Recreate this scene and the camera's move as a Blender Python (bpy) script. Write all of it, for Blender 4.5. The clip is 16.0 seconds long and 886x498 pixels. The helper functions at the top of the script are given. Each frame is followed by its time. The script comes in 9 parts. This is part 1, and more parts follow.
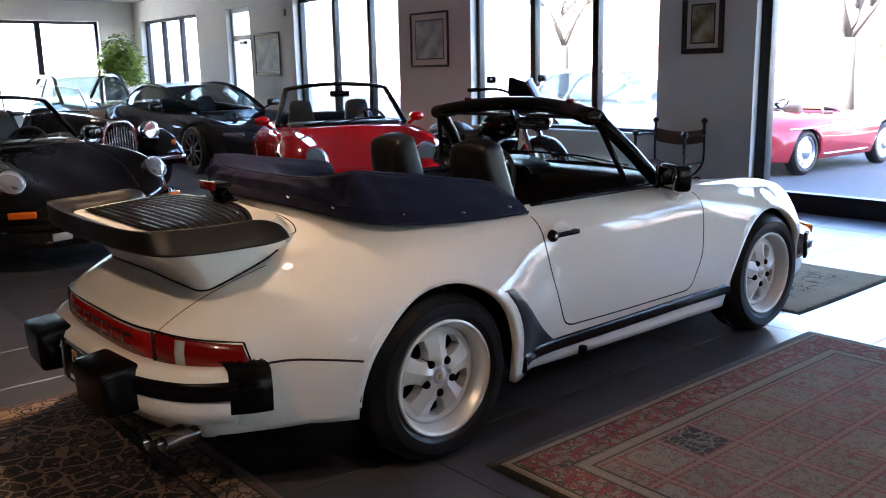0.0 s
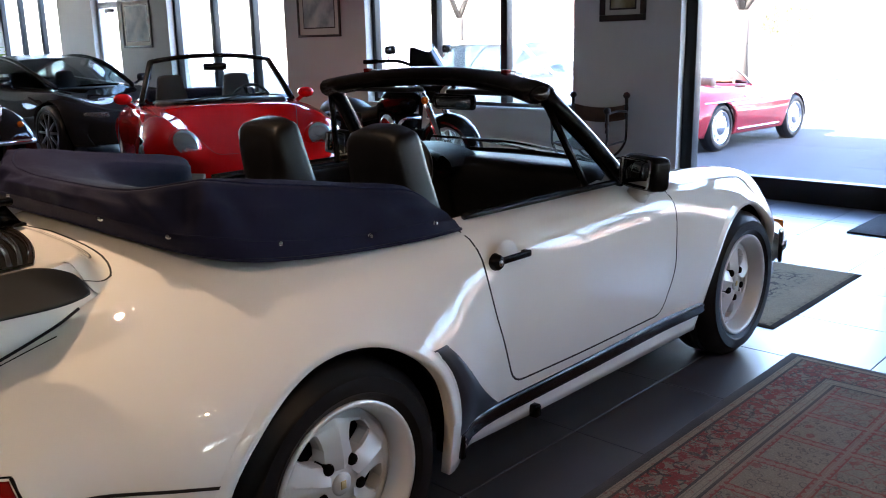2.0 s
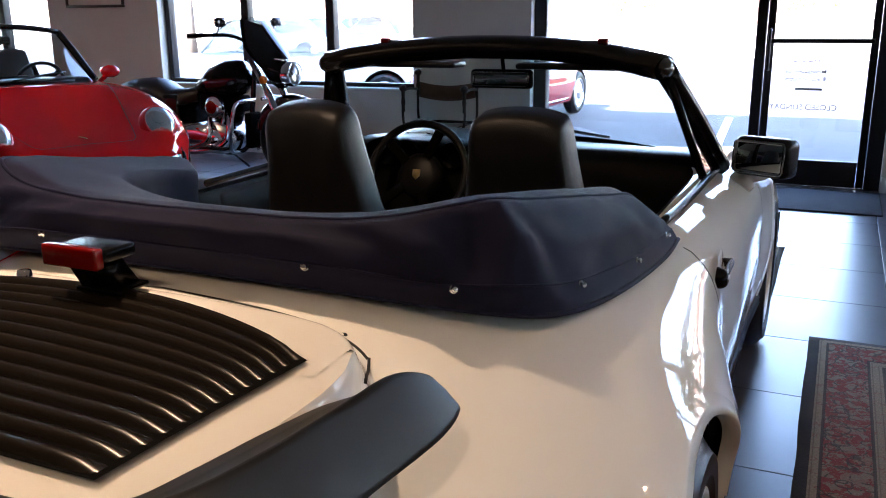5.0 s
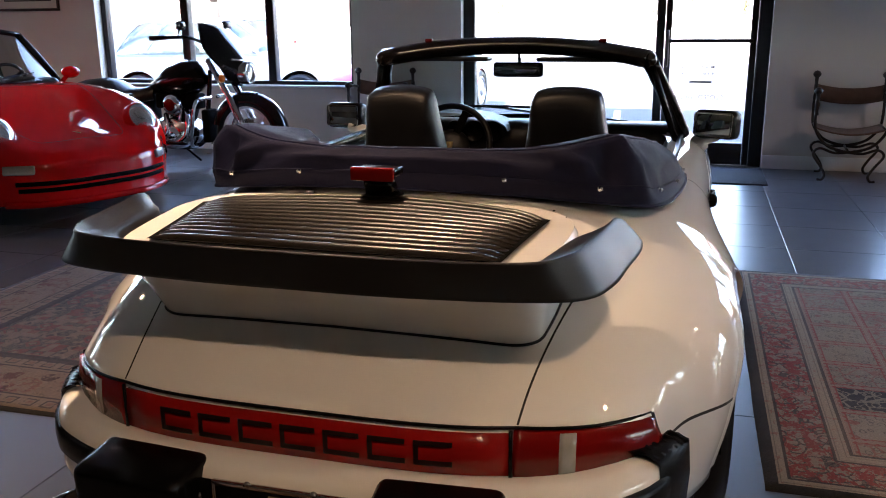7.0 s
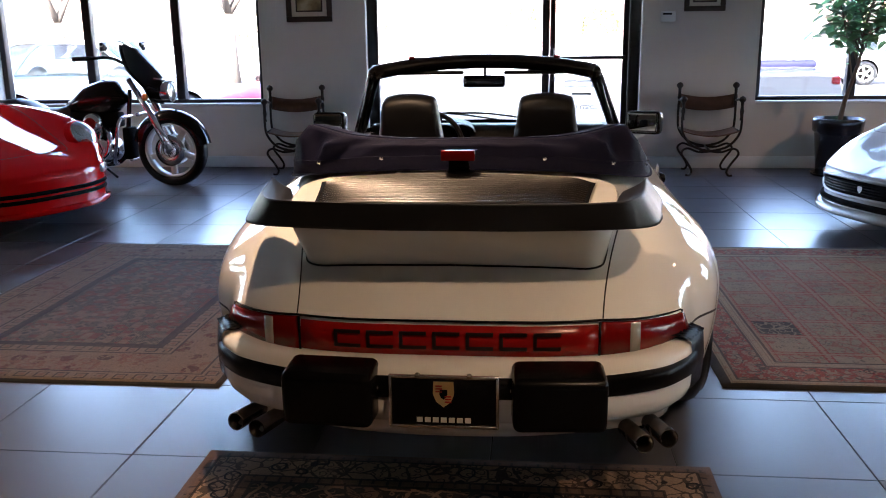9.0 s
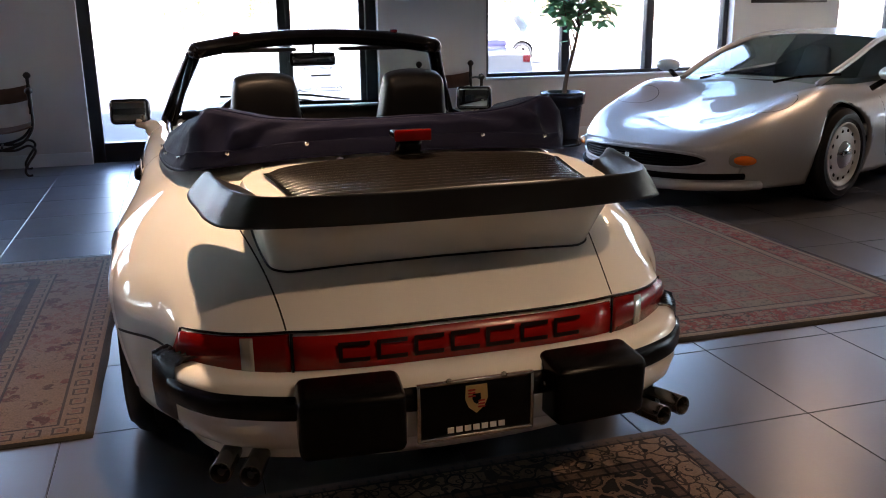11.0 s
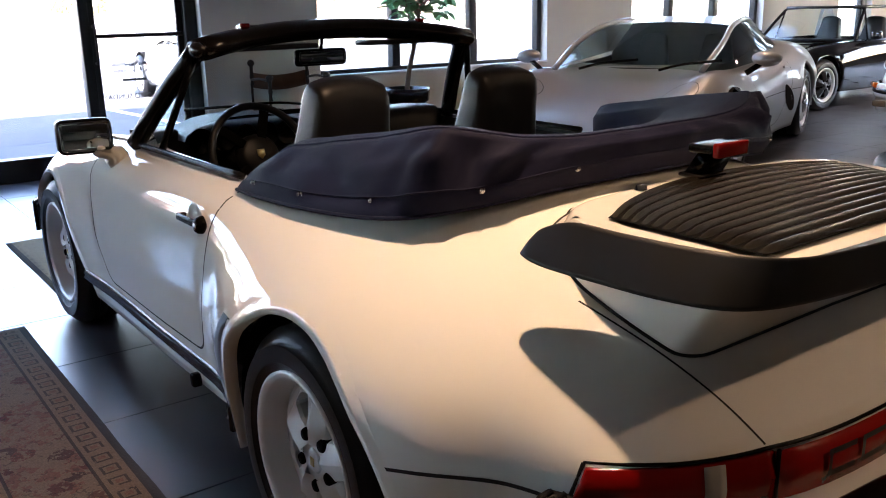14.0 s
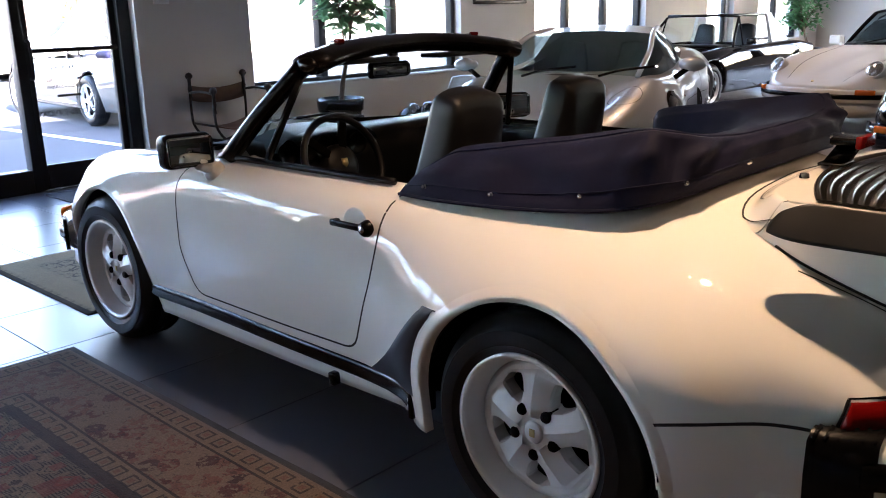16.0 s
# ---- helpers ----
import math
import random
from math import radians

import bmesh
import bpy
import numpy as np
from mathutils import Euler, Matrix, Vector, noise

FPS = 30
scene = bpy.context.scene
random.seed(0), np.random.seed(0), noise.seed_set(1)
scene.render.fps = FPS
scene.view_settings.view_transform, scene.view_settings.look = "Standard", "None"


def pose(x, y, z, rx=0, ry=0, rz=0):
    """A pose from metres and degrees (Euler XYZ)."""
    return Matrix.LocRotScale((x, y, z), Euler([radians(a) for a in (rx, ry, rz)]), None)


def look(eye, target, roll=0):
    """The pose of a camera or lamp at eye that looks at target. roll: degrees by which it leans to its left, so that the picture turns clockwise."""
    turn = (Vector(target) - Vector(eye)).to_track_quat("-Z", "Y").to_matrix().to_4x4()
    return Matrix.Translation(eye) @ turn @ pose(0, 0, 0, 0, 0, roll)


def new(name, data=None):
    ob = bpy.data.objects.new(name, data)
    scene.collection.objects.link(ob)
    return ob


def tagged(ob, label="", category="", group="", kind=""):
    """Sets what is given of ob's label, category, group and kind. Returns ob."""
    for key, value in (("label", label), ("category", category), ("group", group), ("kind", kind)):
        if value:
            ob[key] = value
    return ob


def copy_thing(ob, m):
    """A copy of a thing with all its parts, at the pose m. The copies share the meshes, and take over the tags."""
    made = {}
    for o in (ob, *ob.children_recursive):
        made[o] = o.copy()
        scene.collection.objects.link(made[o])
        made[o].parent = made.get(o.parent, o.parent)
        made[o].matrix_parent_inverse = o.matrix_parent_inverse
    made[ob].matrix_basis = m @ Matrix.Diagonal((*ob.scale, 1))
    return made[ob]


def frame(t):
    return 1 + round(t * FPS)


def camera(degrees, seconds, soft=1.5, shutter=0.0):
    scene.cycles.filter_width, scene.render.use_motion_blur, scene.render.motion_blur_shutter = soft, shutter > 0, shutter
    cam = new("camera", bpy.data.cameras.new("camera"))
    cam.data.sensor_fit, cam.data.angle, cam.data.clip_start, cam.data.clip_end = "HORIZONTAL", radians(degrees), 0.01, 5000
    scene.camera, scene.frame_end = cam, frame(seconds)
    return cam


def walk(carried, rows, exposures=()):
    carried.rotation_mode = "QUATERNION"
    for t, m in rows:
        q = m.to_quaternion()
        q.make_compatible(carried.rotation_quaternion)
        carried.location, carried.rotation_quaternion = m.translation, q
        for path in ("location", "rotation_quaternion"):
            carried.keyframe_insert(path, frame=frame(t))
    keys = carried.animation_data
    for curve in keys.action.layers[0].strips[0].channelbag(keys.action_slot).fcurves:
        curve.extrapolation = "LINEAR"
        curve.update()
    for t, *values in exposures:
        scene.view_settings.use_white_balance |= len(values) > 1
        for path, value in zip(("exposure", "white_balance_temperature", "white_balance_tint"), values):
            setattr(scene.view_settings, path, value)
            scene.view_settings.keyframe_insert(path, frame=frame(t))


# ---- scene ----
cam = camera(54.2, 16.0, 1.0)
PATH = [
    (0, (-0.101, -0.067, 1.395), (1.159, 1.433, 0.992), -1.2),
    (0.5, (0.131, 0.031, 1.394), (1.393, 1.527, 0.984), -1.2),
    (1, (0.291, 0.195, 1.37), (1.588, 1.656, 0.942), -1.1),
    (1.5, (0.413, 0.47, 1.366), (1.791, 1.841, 0.897), -1.2),
    (2, (0.577, 0.734, 1.349), (1.998, 2.062, 0.886), -1.2),
    (2.5, (0.696, 1.003, 1.329), (2.147, 2.282, 0.819), -1.2),
    (3, (0.731, 1.304, 1.333), (2.256, 2.492, 0.821), -1.3),
    (3.2, (0.755, 1.405, 1.317), (2.308, 2.555, 0.8), -1.1),
    (5.3, (0.33, 2.1, 1.317), (2.104, 2.869, 0.806), -0.5),
    (5.5, (0.239, 2.132, 1.322), (2.02, 2.886, 0.815), -0.5),
    (6, (-0.026, 2.241, 1.327), (1.789, 2.92, 0.83), -0.7),
    (6.5, (-0.292, 2.3, 1.33), (1.558, 2.881, 0.84), -0.4),
    (7, (-0.557, 2.335, 1.336), (1.301, 2.867, 0.821), -0.5),
    (7.5, (-0.8, 2.445, 1.343), (1.081, 2.904, 0.842), -0.6),
    (8, (-1.023, 2.553, 1.343), (0.88, 2.886, 0.825), -0.5),
    (8.5, (-1.254, 2.655, 1.35), (0.66, 2.941, 0.843), -0.6),
    (9, (-1.383, 2.833, 1.349), (0.55, 3.023, 0.872), -0.7),
    (9.5, (-1.428, 3.068, 1.336), (0.515, 3.056, 0.864), -0.7),
    (10, (-1.352, 3.267, 1.309), (0.583, 3.101, 0.83), -0.8),
    (10.2, (-1.306, 3.351, 1.311), (0.619, 3.098, 0.829), -0.8),
    (12.5, (-0.417, 4.206, 1.282), (1.266, 3.276, 0.732), -0.5),
    (13, (-0.204, 4.333, 1.277), (1.432, 3.308, 0.754), -0.7),
    (13.5, (0.035, 4.464, 1.28), (1.628, 3.379, 0.748), -1.0),
    (14, (0.21, 4.674, 1.291), (1.759, 3.528, 0.754), -1.2),
    (14.5, (0.358, 4.877, 1.298), (1.851, 3.647, 0.792), -1.3),
    (15, (0.541, 5.028, 1.299), (1.971, 3.725, 0.793), -1.6),
    (15.5, (0.637, 5.216, 1.311), (2.003, 3.847, 0.802), -1.5),
    (16, (0.594, 5.448, 1.334), (1.925, 4.051, 0.807), -1.5),
]
walk(cam, [(t, look(eye, target, roll)) for t, eye, target, roll in PATH], [(0.0, 4.62, 6050, 22), (3.0, 4.62, 6050, 22), (5.5, 4.60, 6100, 23), (6.5, 4.73, 6250, 24), (9.0, 4.78, 6350, 24), (12.5, 4.58, 6450, 25), (16.0, 4.56, 6500, 25)])

# ---- world, sun, exposure ----
world = bpy.data.worlds.new("sky")
scene.world = world
world.use_nodes = True
wn = world.node_tree
sky = wn.nodes.new("ShaderNodeTexSky")
sky.sky_type, sky.sun_disc = "NISHITA", False
sky.sun_elevation, sky.sun_rotation = radians(31), radians(250)
wn.nodes["Background"].inputs["Strength"].default_value = 0.15
wn.links.new(sky.outputs["Color"], wn.nodes["Background"].inputs["Color"])
sun = new("sun", bpy.data.lights.new("sun", "SUN"))
sun.data.energy, sun.data.angle, sun.data.color = 5.0, radians(0.5), (1.0, 0.97, 0.93)
sun.matrix_world = look((-12, 5, 8.6), (2, 2, 0))
scene.view_settings.exposure = 4.45

# ---- helpers for building ----
from mathutils.bvhtree import BVHTree


def part(name, bm, material, parent, label="", smooth=True):
    """Links a bmesh as one mesh object under a thing or a part."""
    me = bpy.data.meshes.new(name)
    bm.to_mesh(me)
    bm.free()
    if smooth:
        me.polygons.foreach_set("use_smooth", [True] * len(me.polygons))
    for m in material if isinstance(material, (list, tuple)) else [material]:
        me.materials.append(m)
    ob = new(name, me)
    ob.parent = parent
    if label:
        ob["label"] = label
    return ob


def thing(name, label, category, m=None, group="", kind=""):
    ob = tagged(new(name), label, category, group, kind)
    ob.empty_display_size = 0.1
    if m is not None:
        ob.matrix_basis = m
    return ob


def sharp(me_ob, angle=35):
    """Keeps edges sharper than the angle crisp under smooth shading."""
    bm = bmesh.new()
    bm.from_mesh(me_ob.data)
    for e in bm.edges:
        if len(e.link_faces) == 2 and e.calc_face_angle(0) > radians(angle):
            e.smooth = False
    bm.to_mesh(me_ob.data)
    bm.free()
    return me_ob


def box_bm(cx, cy, cz, sx, sy, sz, bevel=0.0, segs=2, bm=None, m=None):
    bm = bm or bmesh.new()
    t = Matrix.Translation((cx, cy, cz)) @ Matrix.Diagonal((sx, sy, sz, 1))
    r = bmesh.ops.create_cube(bm, size=1, matrix=(m @ t) if m else t)
    if bevel > 0:
        ed = list({e for v in r["verts"] for e in v.link_edges})
        bmesh.ops.bevel(bm, geom=ed, offset=bevel, segments=segs, affect="EDGES", profile=0.5)
    return bm


def spin_bm(profile, n=32, axis="z", m=None, bm=None, closed=False):
    """A surface of revolution of (radius, height) points round z, moved by m."""
    bm = bm or bmesh.new()
    turn = {"z": Matrix.Identity(4), "y": pose(0, 0, 0, -90, 0, 0), "x": pose(0, 0, 0, 0, 90, 0)}[axis]
    if m is not None:
        turn = m @ turn
    rings = []
    for r, h in profile:
        if r < 1e-6:
            rings.append([bm.verts.new(turn @ Vector((0, 0, h)))])
        else:
            rings.append([bm.verts.new(turn @ Vector((r * math.cos(2 * math.pi * k / n), r * math.sin(2 * math.pi * k / n), h))) for k in range(n)])
    pairs = list(zip(rings[:-1], rings[1:]))
    if closed:
        pairs.append((rings[-1], rings[0]))
    for a, b in pairs:
        for k in range(n):
            q = [a[k % len(a)], a[(k + 1) % len(a)], b[(k + 1) % len(b)], b[k % len(b)]]
            q = [v for i, v in enumerate(q) if v not in q[:i]]
            if len(q) > 2:
                try:
                    bm.faces.new(q)
                except ValueError:
                    pass
    return bm


def tube_bm(points, r, n=8, bm=None, closed=False, flat=1.0):
    """A tube along points; r is one radius or one per point."""
    bm = bm or bmesh.new()
    pts = [Vector(p) for p in points]
    rr = r if isinstance(r, (list, tuple)) else [r] * len(pts)
    rings, up = [], None
    for i, p in enumerate(pts):
        a = pts[i - 1] if i or closed else p
        b = pts[(i + 1) % len(pts)] if i < len(pts) - 1 or closed else p
        d = (b - a).normalized()
        if up is None:
            up = Vector((0, 0, 1)) if abs(d.z) < 0.9 else Vector((1, 0, 0))
        s = d.cross(up).normalized()
        up = s.cross(d).normalized()
        rings.append([bm.verts.new(p + rr[i] * (math.cos(2 * math.pi * k / n) * s + flat * math.sin(2 * math.pi * k / n) * up)) for k in range(n)])
    for a, b in list(zip(rings[:-1], rings[1:])) + ([(rings[-1], rings[0])] if closed else []):
        for k in range(n):
            bm.faces.new((a[k], a[(k + 1) % n], b[(k + 1) % n], b[k]))
    if not closed:
        bm.faces.new(rings[0][::-1])
        bm.faces.new(rings[-1])
    return bm


def smooth_path(pts, n=8, closed=False):
    """Catmull-Rom points through pts."""
    pts = [Vector(p) for p in pts]
    out, k = [], len(pts)
    for i in range(k if closed else k - 1):
        p1, p2 = pts[i], pts[(i + 1) % k]
        p0 = pts[i - 1] if i or closed else p1 * 2 - p2
        p3 = pts[(i + 2) % k] if i + 2 < k or closed else p2 * 2 - p1
        for j in range(n):
            t = j / n
            out.append(0.5 * (2 * p1 + (p2 - p0) * t + (2 * p0 - 5 * p1 + 4 * p2 - p3) * t * t + (3 * p1 - p0 - 3 * p2 + p3) * t ** 3))
    if not closed:
        out.append(pts[-1])
    return out


def curve(*knots):
    """A smooth monotone curve through (x, value) knots."""
    xs = [k[0] for k in knots]
    ys = [k[1] for k in knots]
    n = len(xs)
    d = [(ys[i + 1] - ys[i]) / (xs[i + 1] - xs[i]) for i in range(n - 1)]
    m = [d[0]] + [0 if d[i - 1] * d[i] <= 0 else 2 * d[i - 1] * d[i] / (d[i - 1] + d[i]) for i in range(1, n - 1)] + [d[-1]]

    def f(x):
        if x <= xs[0]:
            return ys[0]
        if x >= xs[-1]:
            return ys[-1]
        i = next(k for k in range(n - 1) if x <= xs[k + 1])
        h = xs[i + 1] - xs[i]
        t = (x - xs[i]) / h
        return (2 * t ** 3 - 3 * t * t + 1) * ys[i] + (t ** 3 - 2 * t * t + t) * h * m[i] + (3 * t * t - 2 * t ** 3) * ys[i + 1] + (t ** 3 - t * t) * h * m[i + 1]

    return f


def prism_bm(outline, z0, z1, bm=None, m=None, bevel=0.0):
    """A solid with a flat outline of (x, y) points between two heights."""
    bm = bm or bmesh.new()
    m = m or Matrix.Identity(4)
    lo = [bm.verts.new(m @ Vector((x, y, z0))) for x, y in outline]
    hi = [bm.verts.new(m @ Vector((x, y, z1))) for x, y in outline]
    k = len(lo)
    top = bm.faces.new(hi)
    bm.faces.new(lo[::-1])
    for i in range(k):
        bm.faces.new((lo[i], lo[(i + 1) % k], hi[(i + 1) % k], hi[i]))
    if bevel:
        bmesh.ops.bevel(bm, geom=list(top.edges), offset=bevel, segments=2, affect="EDGES", profile=0.5)
    return bm


def rounded(sx, sy, r, n=5, cx=0, cy=0):
    """The outline of a rectangle with rounded corners."""
    out = []
    for qx, qy, a0 in ((1, 1, 0), (-1, 1, 90), (-1, -1, 180), (1, -1, 270)):
        for k in range(n + 1):
            a = radians(a0 + 90 * k / n)
            out.append((cx + qx * (sx / 2 - r) + r * math.cos(a), cy + qy * (sy / 2 - r) + r * math.sin(a)))
    return out


# ---- materials ----
def material(name, color=(0.5, 0.5, 0.5), rough=0.5, metal=0.0, coat=0.0, spec=0.5, trans=0.0, ior=1.45, var=0.0, scale=8.0, bump=0.0, bscale=200.0, emit=None, power=0.0, sheen=0.0, rvar=0.0):
    """A principled material; var shifts its colour by a two-scale noise, bump gives it fine relief."""
    mt = bpy.data.materials.new(name)
    mt.use_nodes = True
    nt = mt.node_tree
    b = nt.nodes["Principled BSDF"]
    b.inputs["Base Color"].default_value = (*color, 1)
    b.inputs["Roughness"].default_value = rough
    b.inputs["Metallic"].default_value = metal
    b.inputs["Coat Weight"].default_value = coat
    b.inputs["Coat Roughness"].default_value = 0.012
    b.inputs["Specular IOR Level"].default_value = spec
    b.inputs["Transmission Weight"].default_value = trans
    b.inputs["IOR"].default_value = ior
    b.inputs["Sheen Weight"].default_value = sheen
    if emit:
        b.inputs["Emission Color"].default_value = (*emit, 1)
        b.inputs["Emission Strength"].default_value = power
    if var or bump or rvar:
        tc = nt.nodes.new("ShaderNodeTexCoord")
    if var or rvar:
        n1 = nt.nodes.new("ShaderNodeTexNoise")
        n1.inputs["Scale"].default_value, n1.inputs["Detail"].default_value = scale, 8
        n2 = nt.nodes.new("ShaderNodeTexNoise")
        n2.inputs["Scale"].default_value, n2.inputs["Detail"].default_value = scale * 0.13, 3
        nt.links.new(tc.outputs["Object"], n1.inputs["Vector"])
        nt.links.new(tc.outputs["Object"], n2.inputs["Vector"])
        add = nt.nodes.new("ShaderNodeMath")
        add.operation = "ADD"
        nt.links.new(n1.outputs["Fac"], add.inputs[0])
        nt.links.new(n2.outputs["Fac"], add.inputs[1])
        if var:
            mr = nt.nodes.new("ShaderNodeMapRange")
            mr.inputs["From Min"].default_value, mr.inputs["From Max"].default_value = 0.6, 1.4
            mr.inputs["To Min"].default_value, mr.inputs["To Max"].default_value = 1 - var, 1 + var
            nt.links.new(add.outputs[0], mr.inputs["Value"])
            mul = nt.nodes.new("ShaderNodeVectorMath")
            mul.operation = "SCALE"
            mul.inputs[0].default_value = color
            nt.links.new(mr.outputs["Result"], mul.inputs["Scale"])
            nt.links.new(mul.outputs["Vector"], b.inputs["Base Color"])
        if rvar:
            m2 = nt.nodes.new("ShaderNodeMapRange")
            m2.inputs["From Min"].default_value, m2.inputs["From Max"].default_value = 0.6, 1.4
            m2.inputs["To Min"].default_value, m2.inputs["To Max"].default_value = max(0, rough - rvar), min(1, rough + rvar)
            nt.links.new(add.outputs[0], m2.inputs["Value"])
            nt.links.new(m2.outputs["Result"], b.inputs["Roughness"])
    if bump:
        n3 = nt.nodes.new("ShaderNodeTexNoise")
        n3.inputs["Scale"].default_value, n3.inputs["Detail"].default_value = bscale, 4
        nt.links.new(tc.outputs["Object"], n3.inputs["Vector"])
        bp = nt.nodes.new("ShaderNodeBump")
        bp.inputs["Strength"].default_value, bp.inputs["Distance"].default_value = bump, 0.002
        nt.links.new(n3.outputs["Fac"], bp.inputs["Height"])
        nt.links.new(bp.outputs["Normal"], b.inputs["Normal"])
    return mt


def glass(name, color=(0.95, 0.97, 0.96), tint=1.0):
    """Thin pane: clear with a glossy reflection."""
    mt = bpy.data.materials.new(name)
    mt.use_nodes = True
    nt = mt.node_tree
    nt.nodes.remove(nt.nodes["Principled BSDF"])
    tr = nt.nodes.new("ShaderNodeBsdfTransparent")
    tr.inputs["Color"].default_value = (color[0] * tint, color[1] * tint, color[2] * tint, 1)
    gl = nt.nodes.new("ShaderNodeBsdfGlossy")
    gl.inputs["Roughness"].default_value = 0.01
    lw = nt.nodes.new("ShaderNodeLayerWeight")
    lw.inputs["Blend"].default_value = 0.5
    pw = nt.nodes.new("ShaderNodeMath")
    pw.operation = "POWER"
    pw.inputs[1].default_value = 4.5
    nt.links.new(lw.outputs["Facing"], pw.inputs[0])
    fr = nt.nodes.new("ShaderNodeMapRange")
    fr.inputs["To Min"].default_value, fr.inputs["To Max"].default_value = 0.045, 0.55
    nt.links.new(pw.outputs[0], fr.inputs["Value"])
    mx = nt.nodes.new("ShaderNodeMixShader")
    nt.links.new(fr.outputs["Result"], mx.inputs[0])
    nt.links.new(tr.outputs[0], mx.inputs[1])
    nt.links.new(gl.outputs[0], mx.inputs[2])
    nt.links.new(mx.outputs[0], nt.nodes["Material Output"].inputs["Surface"])
    return mt


def paint(name, color, rough=0.25, metal=0.0, flake=0.0, coat=1.0):
    """Car paint under clear lacquer, with a faint orange peel."""
    mt = material(name, color, rough, metal, coat=coat, spec=0.0 if metal < 0.1 else 0.25, var=0.015 + flake, scale=900 if flake else 3.0)
    nt = mt.node_tree
    tc = nt.nodes.new("ShaderNodeTexCoord")
    nz = nt.nodes.new("ShaderNodeTexNoise")
    nz.inputs["Scale"].default_value = 60
    bp = nt.nodes.new("ShaderNodeBump")
    bp.inputs["Strength"].default_value, bp.inputs["Distance"].default_value = 0.006, 0.001
    nt.links.new(tc.outputs["Object"], nz.inputs["Vector"])
    nt.links.new(nz.outputs["Fac"], bp.inputs["Height"])
    nt.links.new(bp.outputs["Normal"], nt.nodes["Principled BSDF"].inputs["Coat Normal"])
    return mt


M_WALL = material("wall_paint", (0.66, 0.625, 0.58), 0.75, var=0.03, scale=3, bump=0.15, bscale=260)
M_WHITE = material("white_trim_paint", (0.78, 0.78, 0.77), 0.45, var=0.02, scale=4)
# ceiling colour kept dark so that it bounces less fill light
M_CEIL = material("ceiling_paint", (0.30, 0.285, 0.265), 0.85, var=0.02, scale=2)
M_FRAME = material("black_aluminium", (0.012, 0.012, 0.013), 0.4, var=0.2, scale=6)
M_PANE = glass("window_glass")
M_AUTO = glass("car_glass", (0.80, 0.86, 0.83))
M_AUTODARK = glass("car_glass_tinted", (0.26, 0.31, 0.32))
M_AUTOBLACK = glass("car_glass_dark", (0.52, 0.57, 0.56))
M_AUTOGREEN = glass("car_glass_green", (0.66, 0.76, 0.70))
M_PALEHIDE = material("pale_grey_leather", (0.30, 0.29, 0.27), 0.5, spec=0.3, var=0.15, scale=10, bump=0.3, bscale=350)
M_RUBBER = material("tyre_rubber", (0.005, 0.0053, 0.0065), 0.40, spec=0.36, var=0.25, scale=14, bump=0.2, bscale=300)
M_BLACKPL = material("black_rubber_trim", (0.003, 0.003, 0.0034), 0.27, spec=0.16, var=0.2, scale=12, bump=0.15, bscale=400)
M_SATIN = material("satin_black_rubber", (0.007, 0.0072, 0.0078), 0.40, spec=0.50, var=0.2, scale=9, bump=0.12, bscale=500)
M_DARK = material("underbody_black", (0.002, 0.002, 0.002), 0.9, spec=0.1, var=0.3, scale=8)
M_GAP = material("panel_gap", (0.01, 0.01, 0.01), 0.7, var=0.1)
M_CHROME = material("chrome", (0.85, 0.85, 0.86), 0.07, 1.0, rvar=0.03, scale=20)
M_STEEL = material("polished_steel", (0.62, 0.60, 0.57), 0.2, 1.0, rvar=0.08, scale=20)
M_ALU = material("silver_wheel_paint", (0.66, 0.66, 0.65), 0.36, 0.1, coat=0.4, var=0.04, scale=15)
M_LIP = material("polished_alloy", (0.74, 0.74, 0.73), 0.34, 0.35, var=0.02, scale=25)
M_LEATHER = material("black_leather", (0.0085, 0.0085, 0.0095), 0.38, spec=0.34, var=0.25, scale=10, bump=0.35, bscale=350)
M_GREYHIDE = material("grey_leather", (0.055, 0.055, 0.058), 0.5, spec=0.3, var=0.2, scale=10, bump=0.3, bscale=350)
M_CLOTH = material("dark_blue_canvas", (0.0085, 0.0095, 0.0280), 0.66, spec=0.14, var=0.2, scale=9, bump=0.5, bscale=900)
M_REDLENS = material("red_lens", (0.15, 0.003, 0.002), 0.16, spec=0.3, coat=0.2, var=0.12, scale=30, bump=0.25, bscale=160)
M_REFLECT = material("red_reflector", (0.26, 0.006, 0.004), 0.22, spec=0.3, coat=0.15, var=0.1, scale=30, bump=0.2, bscale=160)
M_CLEARLENS = material("clear_ribbed_lens", (0.30, 0.29, 0.27), 0.15, coat=1.0, var=0.1, scale=60)
M_AMBER = material("amber_lens", (0.7, 0.14, 0.01), 0.15, coat=1.0, var=0.1, scale=40)
M_LETTER = material("dark_lettering", (0.010, 0.001, 0.001), 0.4)
M_GOLD = material("gold_letter_paint", (0.6, 0.47, 0.22), 0.35, 0.6)
M_SHIELD_R = material("shield_red", (0.35, 0.02, 0.015), 0.4)
M_MIRROR = material("mirror_glass", (0.40, 0.43, 0.42), 0.02, 1.0)
M_P_WHITE = paint("grand_prix_white", (0.80, 0.785, 0.74))
M_P_BLACK = paint("gloss_black_paint", (0.006, 0.006, 0.007), 0.2)
M_P_RED = paint("guards_red_paint", (0.50, 0.004, 0.003), 0.25)
M_P_SILVER = paint("silver_metallic", (0.42, 0.42, 0.425), 0.40, 0.45, 0.05, 0.6)
